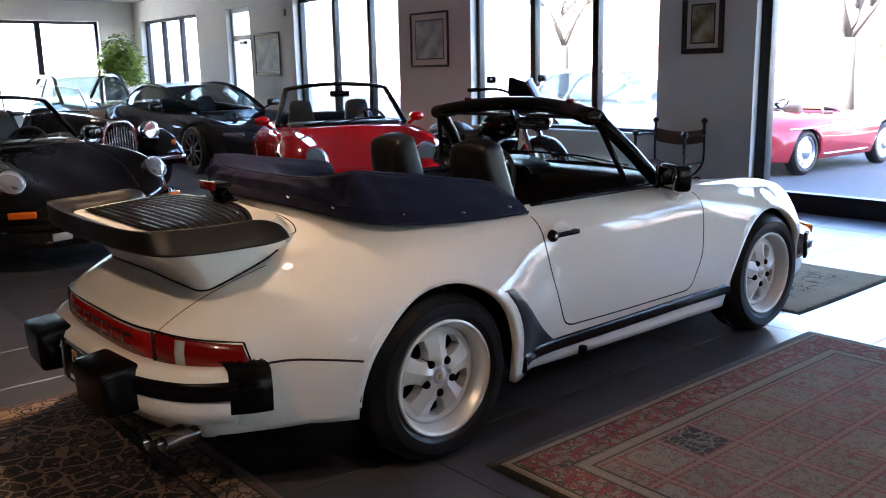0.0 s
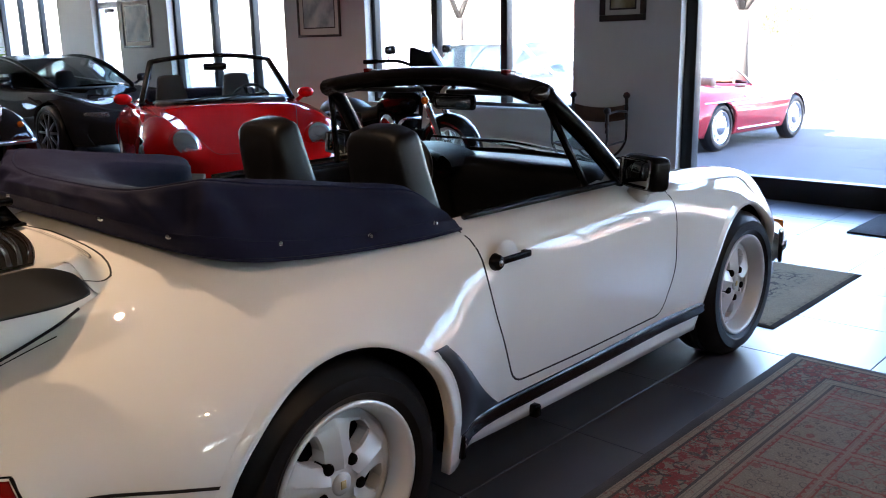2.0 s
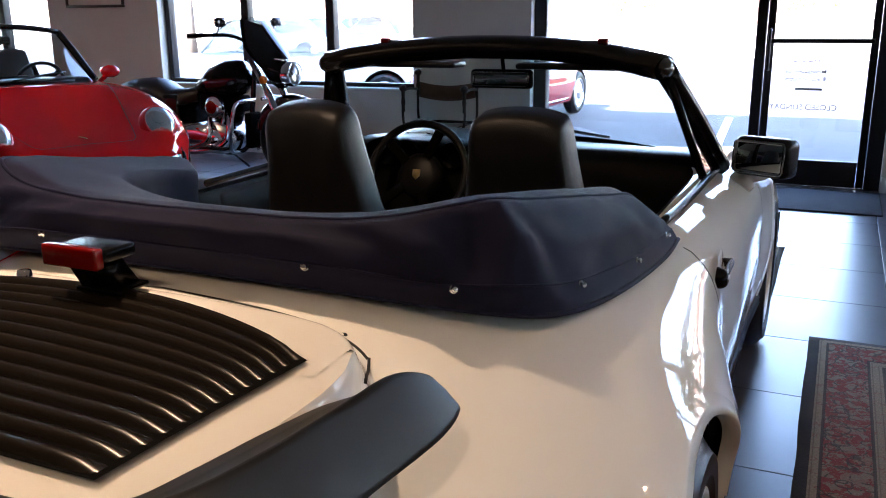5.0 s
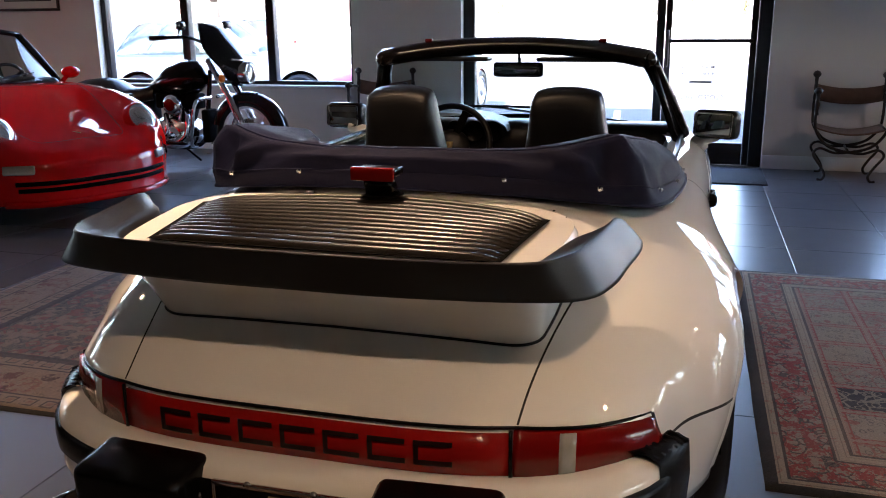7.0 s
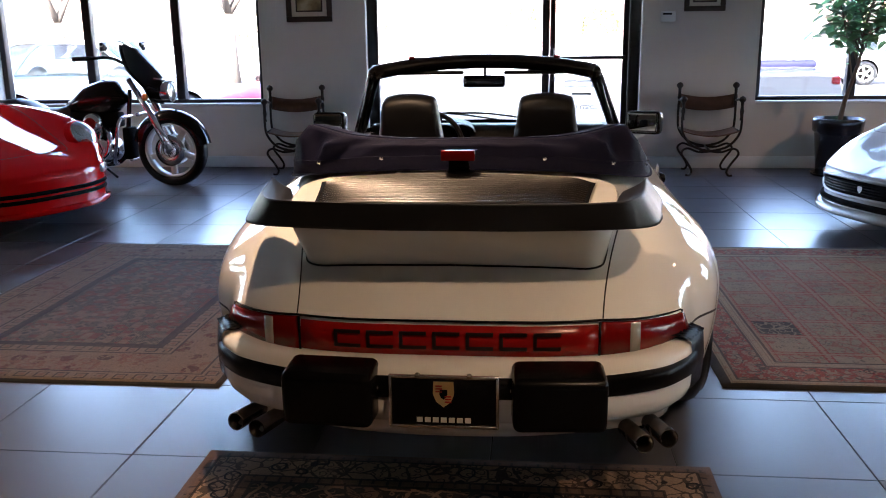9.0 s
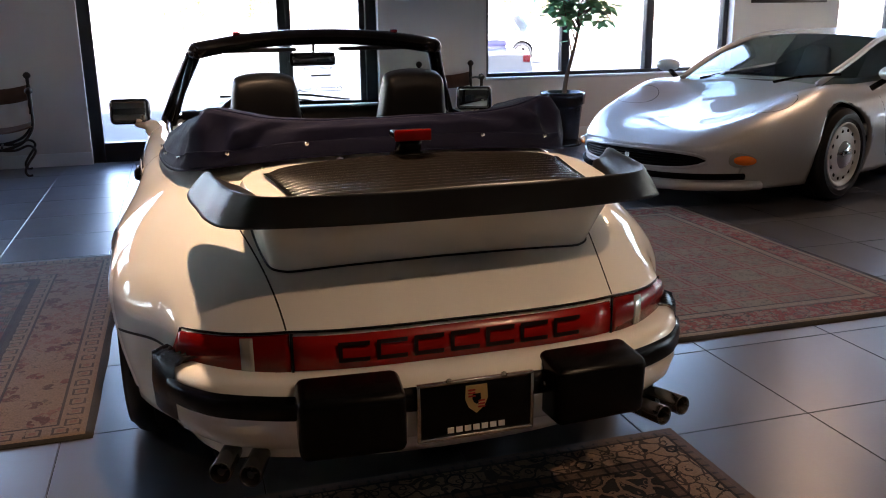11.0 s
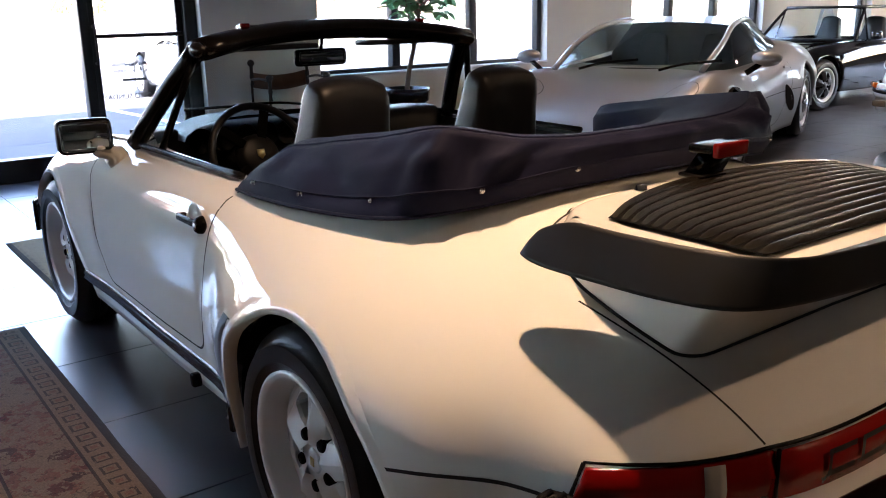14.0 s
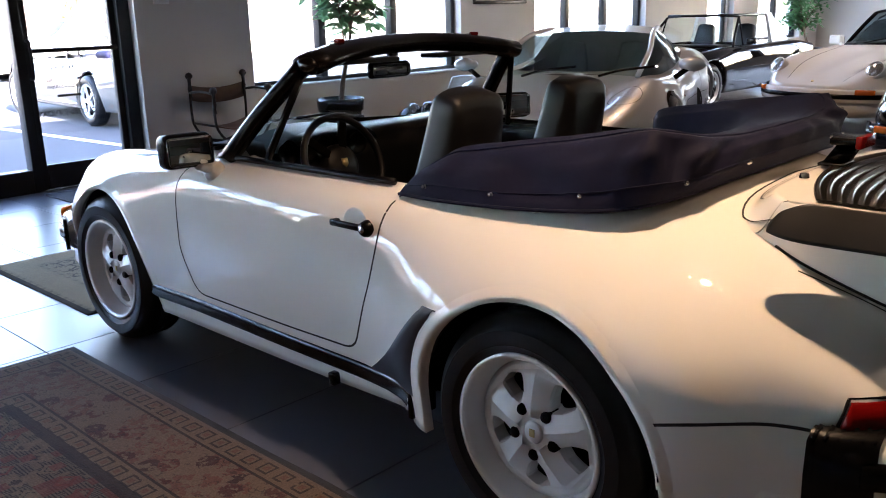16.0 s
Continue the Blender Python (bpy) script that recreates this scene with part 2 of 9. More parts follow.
M_P_GREY = paint("dark_graphite_metallic", (0.014, 0.014, 0.0155), 0.42, 0.05, 0.06, 0.40)

# ---- the showroom ----
WX, FX = 7.70, 7.85          # inner face of the window wall, and its window frames
Y0, Y1 = -13.5, 20.0         # side walls
XB, HC = -7.0, 3.05          # back wall, ceiling


def wall_with_openings(name, label, x0, x1, y0, y1, h, openings, mat):
    """A wall along y from x0 to x1 in thickness, with (y0, y1, z0, z1) openings."""
    bm = bmesh.new()
    ys = y0
    for a, b, z0, z1 in sorted(openings):
        box_bm((x0 + x1) / 2, (ys + a) / 2, h / 2, x1 - x0, a - ys, h, bm=bm)
        if z0 > 0:
            box_bm((x0 + x1) / 2, (a + b) / 2, z0 / 2, x1 - x0, b - a, z0, bm=bm)
        box_bm((x0 + x1) / 2, (a + b) / 2, (z1 + h) / 2, x1 - x0, b - a, h - z1, bm=bm)
        ys = b
    box_bm((x0 + x1) / 2, (ys + y1) / 2, h / 2, x1 - x0, y1 - ys, h, bm=bm)
    bmesh.ops.remove_doubles(bm, verts=bm.verts, dist=1e-5)
    ob = part(name, bm, mat, None, smooth=False)
    return tagged(ob, label, "wall", kind="structure")


SILL, HEAD = 0.66, 2.62
OPEN_C = (5.62, 8.57, SILL, HEAD)
OPEN_B = (10.12, 13.0, SILL, HEAD)
OPEN_A = (16.75, 19.6, SILL, HEAD)
OPEN_D = (-2.42, 0.55, SILL, HEAD)
OPEN_E = (-6.62, -3.85, SILL, HEAD)
OPEN_F = (-12.6, -10.6, SILL, HEAD)
OPEN_DOOR = (1.70, 4.50, 0.0, HEAD)
OPEN_SIDE = (14.55, 15.45, 0.0, HEAD)
OPEN_SIDE2 = (-9.6, -8.6, 0.0, HEAD)
wall_with_openings("wall_east", "light grey painted showroom wall with tall window openings", WX, WX + 0.3, Y0 - 0.3, Y1 + 0.3, 3.6,
                   [OPEN_A, OPEN_B, OPEN_C, OPEN_D, OPEN_E, OPEN_F, OPEN_DOOR, OPEN_SIDE, OPEN_SIDE2], M_WALL)


def wall_x(name, label, y0, y1, openings):
    """A wall along x between y0 and y1 in thickness, with (x0, x1, z0, z1) openings."""
    bm = bmesh.new()
    xs, h, x_end = XB - 0.3, 3.6, WX - 0.002
    for a, b, z0, z1 in sorted(openings):
        box_bm((xs + a) / 2, (y0 + y1) / 2, h / 2, a - xs, y1 - y0, h, bm=bm)
        box_bm((a + b) / 2, (y0 + y1) / 2, z0 / 2, b - a, y1 - y0, z0, bm=bm)
        box_bm((a + b) / 2, (y0 + y1) / 2, (z1 + h) / 2, b - a, y1 - y0, h - z1, bm=bm)
        xs = b
    box_bm((xs + x_end) / 2, (y0 + y1) / 2, h / 2, x_end - xs, y1 - y0, h, bm=bm)
    return tagged(part(name, bm, M_WALL, None, smooth=False), label, "wall", kind="structure")


wall_x("wall_north", "light grey painted end wall with wide windows", Y1, Y1 + 0.3, [(3.1, 6.9, SILL, HEAD)])
# the south opening is out of view, added to let in daylight
wall_x("wall_south", "light grey painted end wall with wide windows", Y0 - 0.3, Y0, [(-1.0, 5.0, SILL, HEAD)])
# unseen rear wall, far darker than the others to deepen shade on the cars
M_BACK = material("dark_rear_wall_paint", (0.11, 0.095, 0.082), 0.8, var=0.04, scale=3)
tagged(part("wall_west", box_bm(XB - 0.15, (Y0 + Y1) / 2, 1.8, 0.3, Y1 - Y0 - 0.01, 3.6), M_BACK, None, smooth=False), "unseen rear wall, darkened to cut fill light", "wall", kind="structure")
# mostly unseen ceiling; its dark colour deepens the room's shade
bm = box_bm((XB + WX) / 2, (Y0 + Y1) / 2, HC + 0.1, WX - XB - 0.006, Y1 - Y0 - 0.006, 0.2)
tagged(part("ceiling", bm, M_CEIL, None, smooth=False), "plain grey showroom ceiling, darkened to cut fill light", "ceiling", kind="structure")


# floor tiles: 0.6 m grey porcelain squares with thin joints
def tile_material():
    mt = material("grey_porcelain_tile", (0.062, 0.065, 0.077), 0.30, spec=0.85, var=0.08, scale=5, bump=0.08, bscale=120, rvar=0.04)
    nt = mt.node_tree
    oi = nt.nodes.new("ShaderNodeObjectInfo")
    b = nt.nodes["Principled BSDF"]
    link = b.inputs["Base Color"].links[0]
    src = link.from_socket
    sc = nt.nodes.new("ShaderNodeVectorMath")
    sc.operation = "SCALE"
    mr = nt.nodes.new("ShaderNodeMapRange")
    mr.inputs["To Min"].default_value, mr.inputs["To Max"].default_value = 0.88, 1.12
    nt.links.new(oi.outputs["Random"], mr.inputs["Value"])
    nt.links.new(src, sc.inputs[0])
    nt.links.new(mr.outputs["Result"], sc.inputs["Scale"])
    nt.links.new(sc.outputs["Vector"], b.inputs["Base Color"])
    return mt


M_TILE = tile_material()
M_GROUT = material("dark_grout", (0.014, 0.013, 0.012), 0.9, var=0.2, scale=10)
floor = part("floor", box_bm((XB + WX) / 2 + 0.1, (Y0 + Y1) / 2, -0.056, WX - XB + 0.4, Y1 - Y0, 0.1), M_GROUT, None, smooth=False)
tagged(floor, "dark grey square porcelain floor tiles with thin joints", "floor", kind="structure")


def skirting(y0, y1):
    ob = part("baseboard", box_bm(WX - 0.008, (y0 + y1) / 2, 0.06, 0.015, y1 - y0, 0.12, 0.003), M_WHITE, None)
    tagged(ob, "low painted baseboard along the window wall", "baseboard", kind="structure")


for a, b in ((15.45, Y1), (4.5, 14.55), (-8.6, 1.7), (Y0, -9.6)):
    skirting(a, b - 0.004)


def window_unit(name, o, mullions, x=FX, sill=True, label="tall black-framed fixed window with three panes"):
    """A black aluminium frame in an opening o, with panes between mullions at the given y."""
    y0, y1, z0, z1 = o
    w = tagged(new(name), label, "window", kind="structure")
    fw, fd = 0.06, 0.09
    for nm, cy, cz, sy, sz in (("window_frame", (y0 + y1) / 2, z1 - fw / 2, y1 - y0, fw), ("window_frame", (y0 + y1) / 2, z0 + fw / 2, y1 - y0, fw),
                               ("window_frame", y0 + fw / 2, (z0 + z1) / 2, fw, z1 - z0 - 2 * fw), ("window_frame", y1 - fw / 2, (z0 + z1) / 2, fw, z1 - z0 - 2 * fw)):
        part(nm, box_bm(x, cy, cz, fd, sy, sz, 0.004), M_FRAME, w)
    edges = [y0 + fw] + [v for m in mullions for v in (m - 0.045, m + 0.045)] + [y1 - fw]
    for m in mullions:
        part("mullion", box_bm(x, m, (z0 + z1) / 2, fd + 0.01, 0.09, z1 - z0 - 2 * fw, 0.004), M_FRAME, w)
    for a, b in zip(edges[::2], edges[1::2]):
        p = part("pane", box_bm(x, (a + b) / 2, (z0 + z1) / 2, 0.008, b - a, z1 - z0 - 2 * fw), M_PANE, w, smooth=False)
        p.visible_shadow = False
    if sill:
        part("window_sill", box_bm(x - 0.1, (y0 + y1) / 2, z0 + 0.011, 0.13, y1 - y0 - 0.01, 0.022, 0.004), M_WHITE, w)
    return w


window_unit("window_1", OPEN_C, (7.55, 6.56))
window_unit("window_2", OPEN_B, (11.95, 10.98))
window_unit("window_3", OPEN_A, (18.68, 17.75))
window_unit("window_4", OPEN_D, (-0.40, -1.42))
window_unit("window_5", OPEN_E, (-4.72, -5.66))
window_unit("window_6", OPEN_F, (-11.6,))


def entrance():
    """Glazed shop front: fixed panes, a door leaf with a bar, black frames down to the floor."""
    y0, y1, z0, z1 = OPEN_DOOR
    w = tagged(new("door_1"), "black aluminium glazed entrance with a glass door", "door", kind="structure")
    w2 = 0.11
    part("door_frame", box_bm(FX, y1 - w2 / 2, z1 / 2, 0.12, w2, z1, 0.004), M_FRAME, w)
    part("door_frame", box_bm(FX, y0 + w2 / 2, z1 / 2, 0.12, w2, z1, 0.004), M_FRAME, w)
    part("door_frame", box_bm(FX, (y0 + y1) / 2, z1 - 0.05, 0.12, y1 - y0 - 2 * w2, 0.1, 0.004), M_FRAME, w)
    part("door_frame", box_bm(FX, 2.65, z1 / 2 - 0.05, 0.12, 0.075, z1 - 0.1, 0.004), M_FRAME, w)
    part("door_frame", box_bm(FX, (2.69 + y1 - w2) / 2, 0.09, 0.12, y1 - w2 - 2.69, 0.18, 0.004), M_FRAME, w)
    a, b = y0 + w2, 2.61
    leaf = part("door_leaf", box_bm(FX + 0.01, a + 0.03, 1.05, 0.05, 0.055, 2.1, 0.003), M_FRAME, w)
    part("stile", box_bm(FX + 0.01, b - 0.03, 1.05, 0.05, 0.055, 2.1, 0.003), M_FRAME, leaf)
    part("bottom_rail", box_bm(FX + 0.01, (a + b) / 2, 0.1, 0.05, b - a - 0.12, 0.2, 0.003), M_FRAME, leaf)
    part("top_rail", box_bm(FX + 0.01, (a + b) / 2, 2.06, 0.05, b - a - 0.12, 0.08, 0.003), M_FRAME, leaf)
    part("push_bar", box_bm(FX - 0.06, (a + b) / 2, 1.12, 0.03, b - a - 0.06, 0.035, 0.008), M_FRAME, leaf)
    part("pull_handle", tube_bm(smooth_path([(FX - 0.02, b - 0.03, 0.9), (FX - 0.08, b - 0.03, 0.93), (FX - 0.08, b - 0.03, 1.18), (FX - 0.02, b - 0.03, 1.2)], 4), 0.012), M_FRAME, leaf)
    part("transom_bar", box_bm(FX, (a + b) / 2, 2.13, 0.1, b - a, 0.06, 0.003), M_FRAME, w)
    for p0, p1, q0, q1 in ((a + 0.058, b - 0.058, 0.2, 2.02), (a, b, 2.16, z1 - 0.1), (2.69, y1 - w2, 0.18, z1 - 0.1)):
        p = part("pane", box_bm(FX + 0.01, (p0 + p1) / 2, (q0 + q1) / 2, 0.008, p1 - p0, q1 - q0), M_PANE, w, smooth=False)
        p.visible_shadow = False


entrance()


def side_door(name, o):
    y0, y1, z0, z1 = o
    w = tagged(new(name), "white-framed glazed side door with a transom window", "door", kind="structure")
    for cy, cz, sy, sz in ((y0 + 0.04, z1 / 2, 0.08, z1), (y1 - 0.04, z1 / 2, 0.08, z1), ((y0 + y1) / 2, z1 - 0.04, y1 - y0 - 0.16, 0.08), ((y0 + y1) / 2, 2.08, y1 - y0 - 0.16, 0.1), ((y0 + y1) / 2, 0.15, y1 - y0 - 0.16, 0.3)):
        part("door_frame", box_bm(FX, cy, cz, 0.1, sy, sz, 0.004), M_WHITE, w)
    for cz, hh in ((2.33, 0.40), (1.165, 1.73)):
        part("glazing_bar", box_bm(FX, y0 + 0.11, cz, 0.06, 0.06, hh, 0.003), M_FRAME, w)
        p = part("pane", box_bm(FX, (y0 + y1) / 2 + 0.03, cz, 0.008, y1 - y0 - 0.22, hh), M_PANE, w, smooth=False)
        p.visible_shadow = False
    part("door_closer", box_bm(FX - 0.1, y0 + 0.35, 1.98, 0.06, 0.24, 0.06, 0.01), M_FRAME, w)


side_door("door_2", OPEN_SIDE)
side_door("door_3", OPEN_SIDE2)


def end_window(name, x0, x1, y, panes=3):
    """A wide window in an end wall, with even panes."""
    w = tagged(new(name), "wide black-framed end window with several panes", "window", kind="structure")
    z0, z1 = SILL, HEAD
    for cx, cz, sx, sz in (((x0 + x1) / 2, z1 - 0.03, x1 - x0, 0.06), ((x0 + x1) / 2, z0 + 0.03, x1 - x0, 0.06), (x0 + 0.03, (z0 + z1) / 2, 0.06, z1 - z0 - 0.12), (x1 - 0.03, (z0 + z1) / 2, 0.06, z1 - z0 - 0.12)):
        part("window_frame", box_bm(cx, y, cz, sx, 0.09, sz, 0.004), M_FRAME, w)
    step = (x1 - x0) / panes
    for k in range(panes):
        if k:
            part("mullion", box_bm(x0 + step * k, y, (z0 + z1) / 2, 0.12, 0.1, z1 - z0 - 0.12, 0.004), M_FRAME, w)
        p = part("pane", box_bm(x0 + step * (k + 0.5), y, (z0 + z1) / 2, step - 0.12, 0.008, z1 - z0 - 0.12), M_PANE, w, smooth=False)
        p.visible_shadow = False


end_window("window_7", 3.1, 6.9, Y1 + 0.15)
# invented south window: daylight fill for the white car's right flank
end_window("window_8", -1.0, 5.0, Y0 - 0.15, 4)


# ---- ceiling lamps, and added fill lamps of the same make ----
M_BULB = material("warm_bulb", (1, 0.85, 0.6), 0.3, emit=(1.0, 0.78, 0.48), power=12)
M_LAMPCAN = material("white_lamp_plate", (0.75, 0.75, 0.73), 0.4, var=0.03)
M_CANBLACK = material("black_lamp_can", (0.012, 0.012, 0.012), 0.5, var=0.1)


def ceiling_spot(x, y, watts, wide=140, aim=(0, 0), blend=0.6, color=(1.0, 0.70, 0.40)):
    """A ceiling plate with three small bulbs, and its light; also used for added fill."""
    lamp = thing("ceiling_spotlight", "unseen white ceiling plate with three black cans and warm bulbs", "ceiling light", pose(x, y, HC), "ceiling spotlights")
    part("ceiling_plate", box_bm(0, 0, -0.015, 0.5, 0.12, 0.03, 0.008), M_LAMPCAN, lamp)
    for k in (-1, 0, 1):
        can = part("lamp_can", spin_bm([(0.0, 0.0), (0.03, 0.0), (0.042, -0.07), (0.040, -0.07), (0.030, -0.02), (0.0, -0.02)], 20, "z", Matrix.Translation((0.17 * k, 0, -0.03))), M_CANBLACK, lamp)
        part("bulb", spin_bm([(0.0, -0.062), (0.010, -0.058), (0.013, -0.045), (0.0, -0.025)], 16, "z", Matrix.Translation((0.17 * k, 0, -0.03))), M_BULB, can)
    li = new("ceiling_light", bpy.data.lights.new("ceiling_light", "SPOT"))
    li.data.energy, li.data.color, li.data.shadow_soft_size = watts, color, 0.045
    li.data.spot_size, li.data.spot_blend = radians(wide), blend
    li.matrix_basis = look((x, y, HC - 0.16), (x + aim[0], y + aim[1], 0.6))


ceiling_spot(1.5, 3.5, 12, 116, (-0.30, 0.65), 1.0)
# first two follow from shadows and glints; the other three are added fill
for x, y, w, wide in ((-0.9, 1.8, 4.5, 140), (1.25, 0.15, 1.6, 140), (4.2, 8.6, 3.5, 150), (4.8, -1.6, 4, 150), (3.6, 13.5, 4.5, 150)):
    ceiling_spot(x, y, w, wide)
# invented lamps that brighten the south end, tinted nearer to daylight
for x, y, w in ((4.2, -6.2, 9), (4.6, -10.6, 8)):
    ceiling_spot(x, y, w, 150, color=(1.0, 0.86, 0.70))

# ---- outside ----
M_ASPHALT = material("pale_asphalt", (0.065, 0.065, 0.071), 0.9, var=0.25, scale=4, bump=0.4, bscale=120)
M_LINE = material("road_line_paint", (0.75, 0.75, 0.73), 0.7, var=0.1, scale=20)
M_GRASS = material("dry_winter_grass", (0.50, 0.49, 0.42), 0.95, var=0.3, scale=3)
GZ = -0.12
g = part("ground", box_bm(0, 0, GZ - 0.06, 1200, 1200, 0.1), M_GRASS, None, smooth=False)
tagged(g, "pale dry winter grass reaching to the horizon", "ground", kind="structure")
g = part("road", box_bm(20, 4, GZ - 0.03, 24, 90, 0.06), M_ASPHALT, None, smooth=False)
tagged(g, "pale worn asphalt parking lot outside the windows", "road", kind="structure")
g = part("pavement", box_bm(8.5, 3, GZ + 0.03, 0.96, 34, 0.16, 0.01), material("pale_concrete", (0.45, 0.44, 0.42), 0.9, var=0.12, scale=4), None, smooth=False)
tagged(g, "pale concrete walk along the building", "pavement", kind="structure")
for k, (x, y, a) in enumerate(((11.2, 3.3, 4), (11.6, 0.6, 4), (12.0, -2.2, 4), (11.2, 8.8, 4), (11.2, 11.6, 4), (11.6, -5.0, 4))):
    ln = part("parking_line", box_bm(0, 0, 0, 4.8, 0.1, 0.008), M_LINE, None, smooth=False)
    ln.matrix_basis = pose(x, y, GZ + 0.003, 0, 0, a)
    tagged(ln, "white painted parking bay line on asphalt", "road marking", "parking lines", "structure")
g = part("grass_bank", prism_bm([(32, 0), (34.5, 1.0), (48, 1.05), (70, 0)], -70, 70, m=pose(0, 0, GZ - 0.012, 90, 0, 0)), M_GRASS, None, smooth=False)
tagged(g, "pale dry grass bank across the parking lot", "bank", kind="structure")

# ---- rugs ----
def rug_material(name, sx, sy, style, edge_col, guard, ground, figure, dark, field, bands):
    """A worn oriental rug: nested borders round a field, woven relief. bands: the widths from the edge inwards
    of binding, outer guard, main border and inner guard; style: panels, maze or vine."""
    mt = bpy.data.materials.new(name)
    mt.use_nodes = True
    nt = mt.node_tree
    N, L = nt.nodes.new, nt.links.new
    b = nt.nodes["Principled BSDF"]
    b.inputs["Roughness"].default_value = 0.95
    b.inputs["Specular IOR Level"].default_value = 0.1
    b.inputs["Sheen Weight"].default_value = 0.08
    tc = N("ShaderNodeTexCoord")
    sep = N("ShaderNodeSeparateXYZ")
    L(tc.outputs["Object"], sep.inputs[0])
    X, Y = sep.outputs[0], sep.outputs[1]

    def mth(op, a, c=None, d=None):
        n = N("ShaderNodeMath")
        n.operation = op
        for i, v in enumerate((a, c, d)):
            if v is None:
                continue
            if isinstance(v, (int, float)):
                n.inputs[i].default_value = v
            else:
                L(v, n.inputs[i])
        return n.outputs[0]

    def mix(f, a, c):
        n = N("ShaderNodeMix")
        n.data_type = "RGBA"
        if isinstance(f, (int, float)):
            n.inputs[0].default_value = f
        else:
            L(f, n.inputs[0])
        for i, v in ((6, a), (7, c)):
            if isinstance(v, tuple):
                n.inputs[i].default_value = (*v, 1)
            else:
                L(v, n.inputs[i])
        return n.outputs[2]

    def less(a, v):
        return mth("LESS_THAN", a, v)

    def near(a, v, w):
        return less(mth("ABSOLUTE", mth("SUBTRACT", a, v)), w)

    # the weave wanders a little, so that no line is quite straight
    wob = N("ShaderNodeTexNoise")
    wob.inputs["Scale"].default_value, wob.inputs["Detail"].default_value = 26, 2
    L(tc.outputs["Object"], wob.inputs["Vector"])
    bend = N("ShaderNodeMixRGB")
    bend.blend_type, bend.inputs[0].default_value = "LINEAR_LIGHT", 0.012
    L(tc.outputs["Object"], bend.inputs[1])
    L(wob.outputs["Color"], bend.inputs[2])
    flat = N("ShaderNodeMapping")
    flat.inputs["Scale"].default_value = (1, 1, 0)
    L(bend.outputs[0], flat.inputs[0])

    def vor(scale, feature="F1", out="Distance"):
        v = N("ShaderNodeTexVoronoi")
        v.feature = feature
        v.inputs["Scale"].default_value = scale
        L(flat.outputs[0], v.inputs["Vector"])
        return v.outputs[out]

    def cells(size, ux=None, uy=None):
        """Square cells: a random value, and the place within the cell, from -0.5 to 0.5 each way."""
        c = N("ShaderNodeCombineXYZ")
        uv = [mth("ADD", mth("DIVIDE", q, size), 100.5) for q in (ux or X, uy or Y)]
        for i in (0, 1):
            L(mth("FLOOR", uv[i]), c.inputs[i])
        w = N("ShaderNodeTexWhiteNoise")
        L(c.outputs[0], w.inputs["Vector"])
        return w.outputs["Value"], [mth("SUBTRACT", mth("FRACT", q), 0.5) for q in uv]

    ex = mth("SUBTRACT", sx / 2, mth("ABSOLUTE", X))
    ey = mth("SUBTRACT", sy / 2, mth("ABSOLUTE", Y))
    edge = mth("MINIMUM", ex, ey)
    along = mix(mth("LESS_THAN", ex, ey), X, Y)
    vines = less(vor(17, "DISTANCE_TO_EDGE"), 0.050)
    curls = near(vor(30), 0.36, 0.055)
    specks = less(vor(75), 0.30)
    buds = less(vor(11), 0.20)
    bud_rings = near(vor(11), 0.30, 0.035)

    if style == "panels":
        rnd, off = cells(0.2275)
        far = mth("MAXIMUM", mth("ABSOLUTE", off[0]), mth("ABSOLUTE", off[1]))
        col = mix(rnd, field, ground)
        col = mix(mth("MULTIPLY", curls, 0.55), col, dark)
        col = mix(mth("MULTIPLY", mth("MULTIPLY", vines, less(rnd, 0.6)), 0.5), col, figure)
        col = mix(mth("MULTIPLY", buds, 0.65), col, figure)
        col = mix(mth("MULTIPLY", specks, 0.45), col, guard)
        blackish = mth("MULTIPLY", near(X, -0.455, 0.097), near(Y, 0.455, 0.097))
        col = mix(blackish, col, mix(mth("MAXIMUM", vines, curls), dark, field))
        lattice = mth("GREATER_THAN", far, 0.43)
        r2, o2 = cells(0.0325)
        star = mth("MULTIPLY", less(mth("ADD", mth("ABSOLUTE", o2[0]), mth("ABSOLUTE", o2[1])), 0.36), mth("GREATER_THAN", r2, 0.25))
        col = mix(lattice, col, mix(mth("MULTIPLY", star, 0.9), mix(0.32, ground, figure), figure))
        col = mix(mth("MULTIPLY", near(far, 0.425, 0.012), 0.9), col, figure)
        col = mix(mth("MULTIPLY", near(far, 0.487, 0.006), 0.7), col, guard)
    elif style == "maze":
        rnd, off = cells(0.021)
        lines = [mth("GREATER_THAN", mth("FRACT", mth("MULTIPLY", mth("ADD", o, 0.5), 2.0)), 0.55) for o in off]
        pick = mth("GREATER_THAN", rnd, 0.5)
        hatch = mth("ADD", mth("MULTIPLY", lines[0], pick), mth("MULTIPLY", lines[1], mth("SUBTRACT", 1.0, pick)))
        col = mix(hatch, field, dark)
        col = mix(mth("MULTIPLY", mth("GREATER_THAN", rnd, 0.88), 0.6), col, guard)
        r6, o6 = cells(0.105)
        gem = mth("ADD", mth("ABSOLUTE", o6[0]), mth("ABSOLUTE", o6[1]))
        col = mix(mth("MULTIPLY", near(gem, 0.30, 0.07), 0.75), col, mix(mth("GREATER_THAN", r6, 0.55), guard, figure))
        col = mix(mth("MULTIPLY", less(gem, 0.16), 0.75), col, mix(mth("GREATER_THAN", r6, 0.35), dark, guard))
        r7, o7 = cells(0.042)
        col = mix(mth("MULTIPLY", mth("GREATER_THAN", r7, 0.80), 0.65), col, figure)
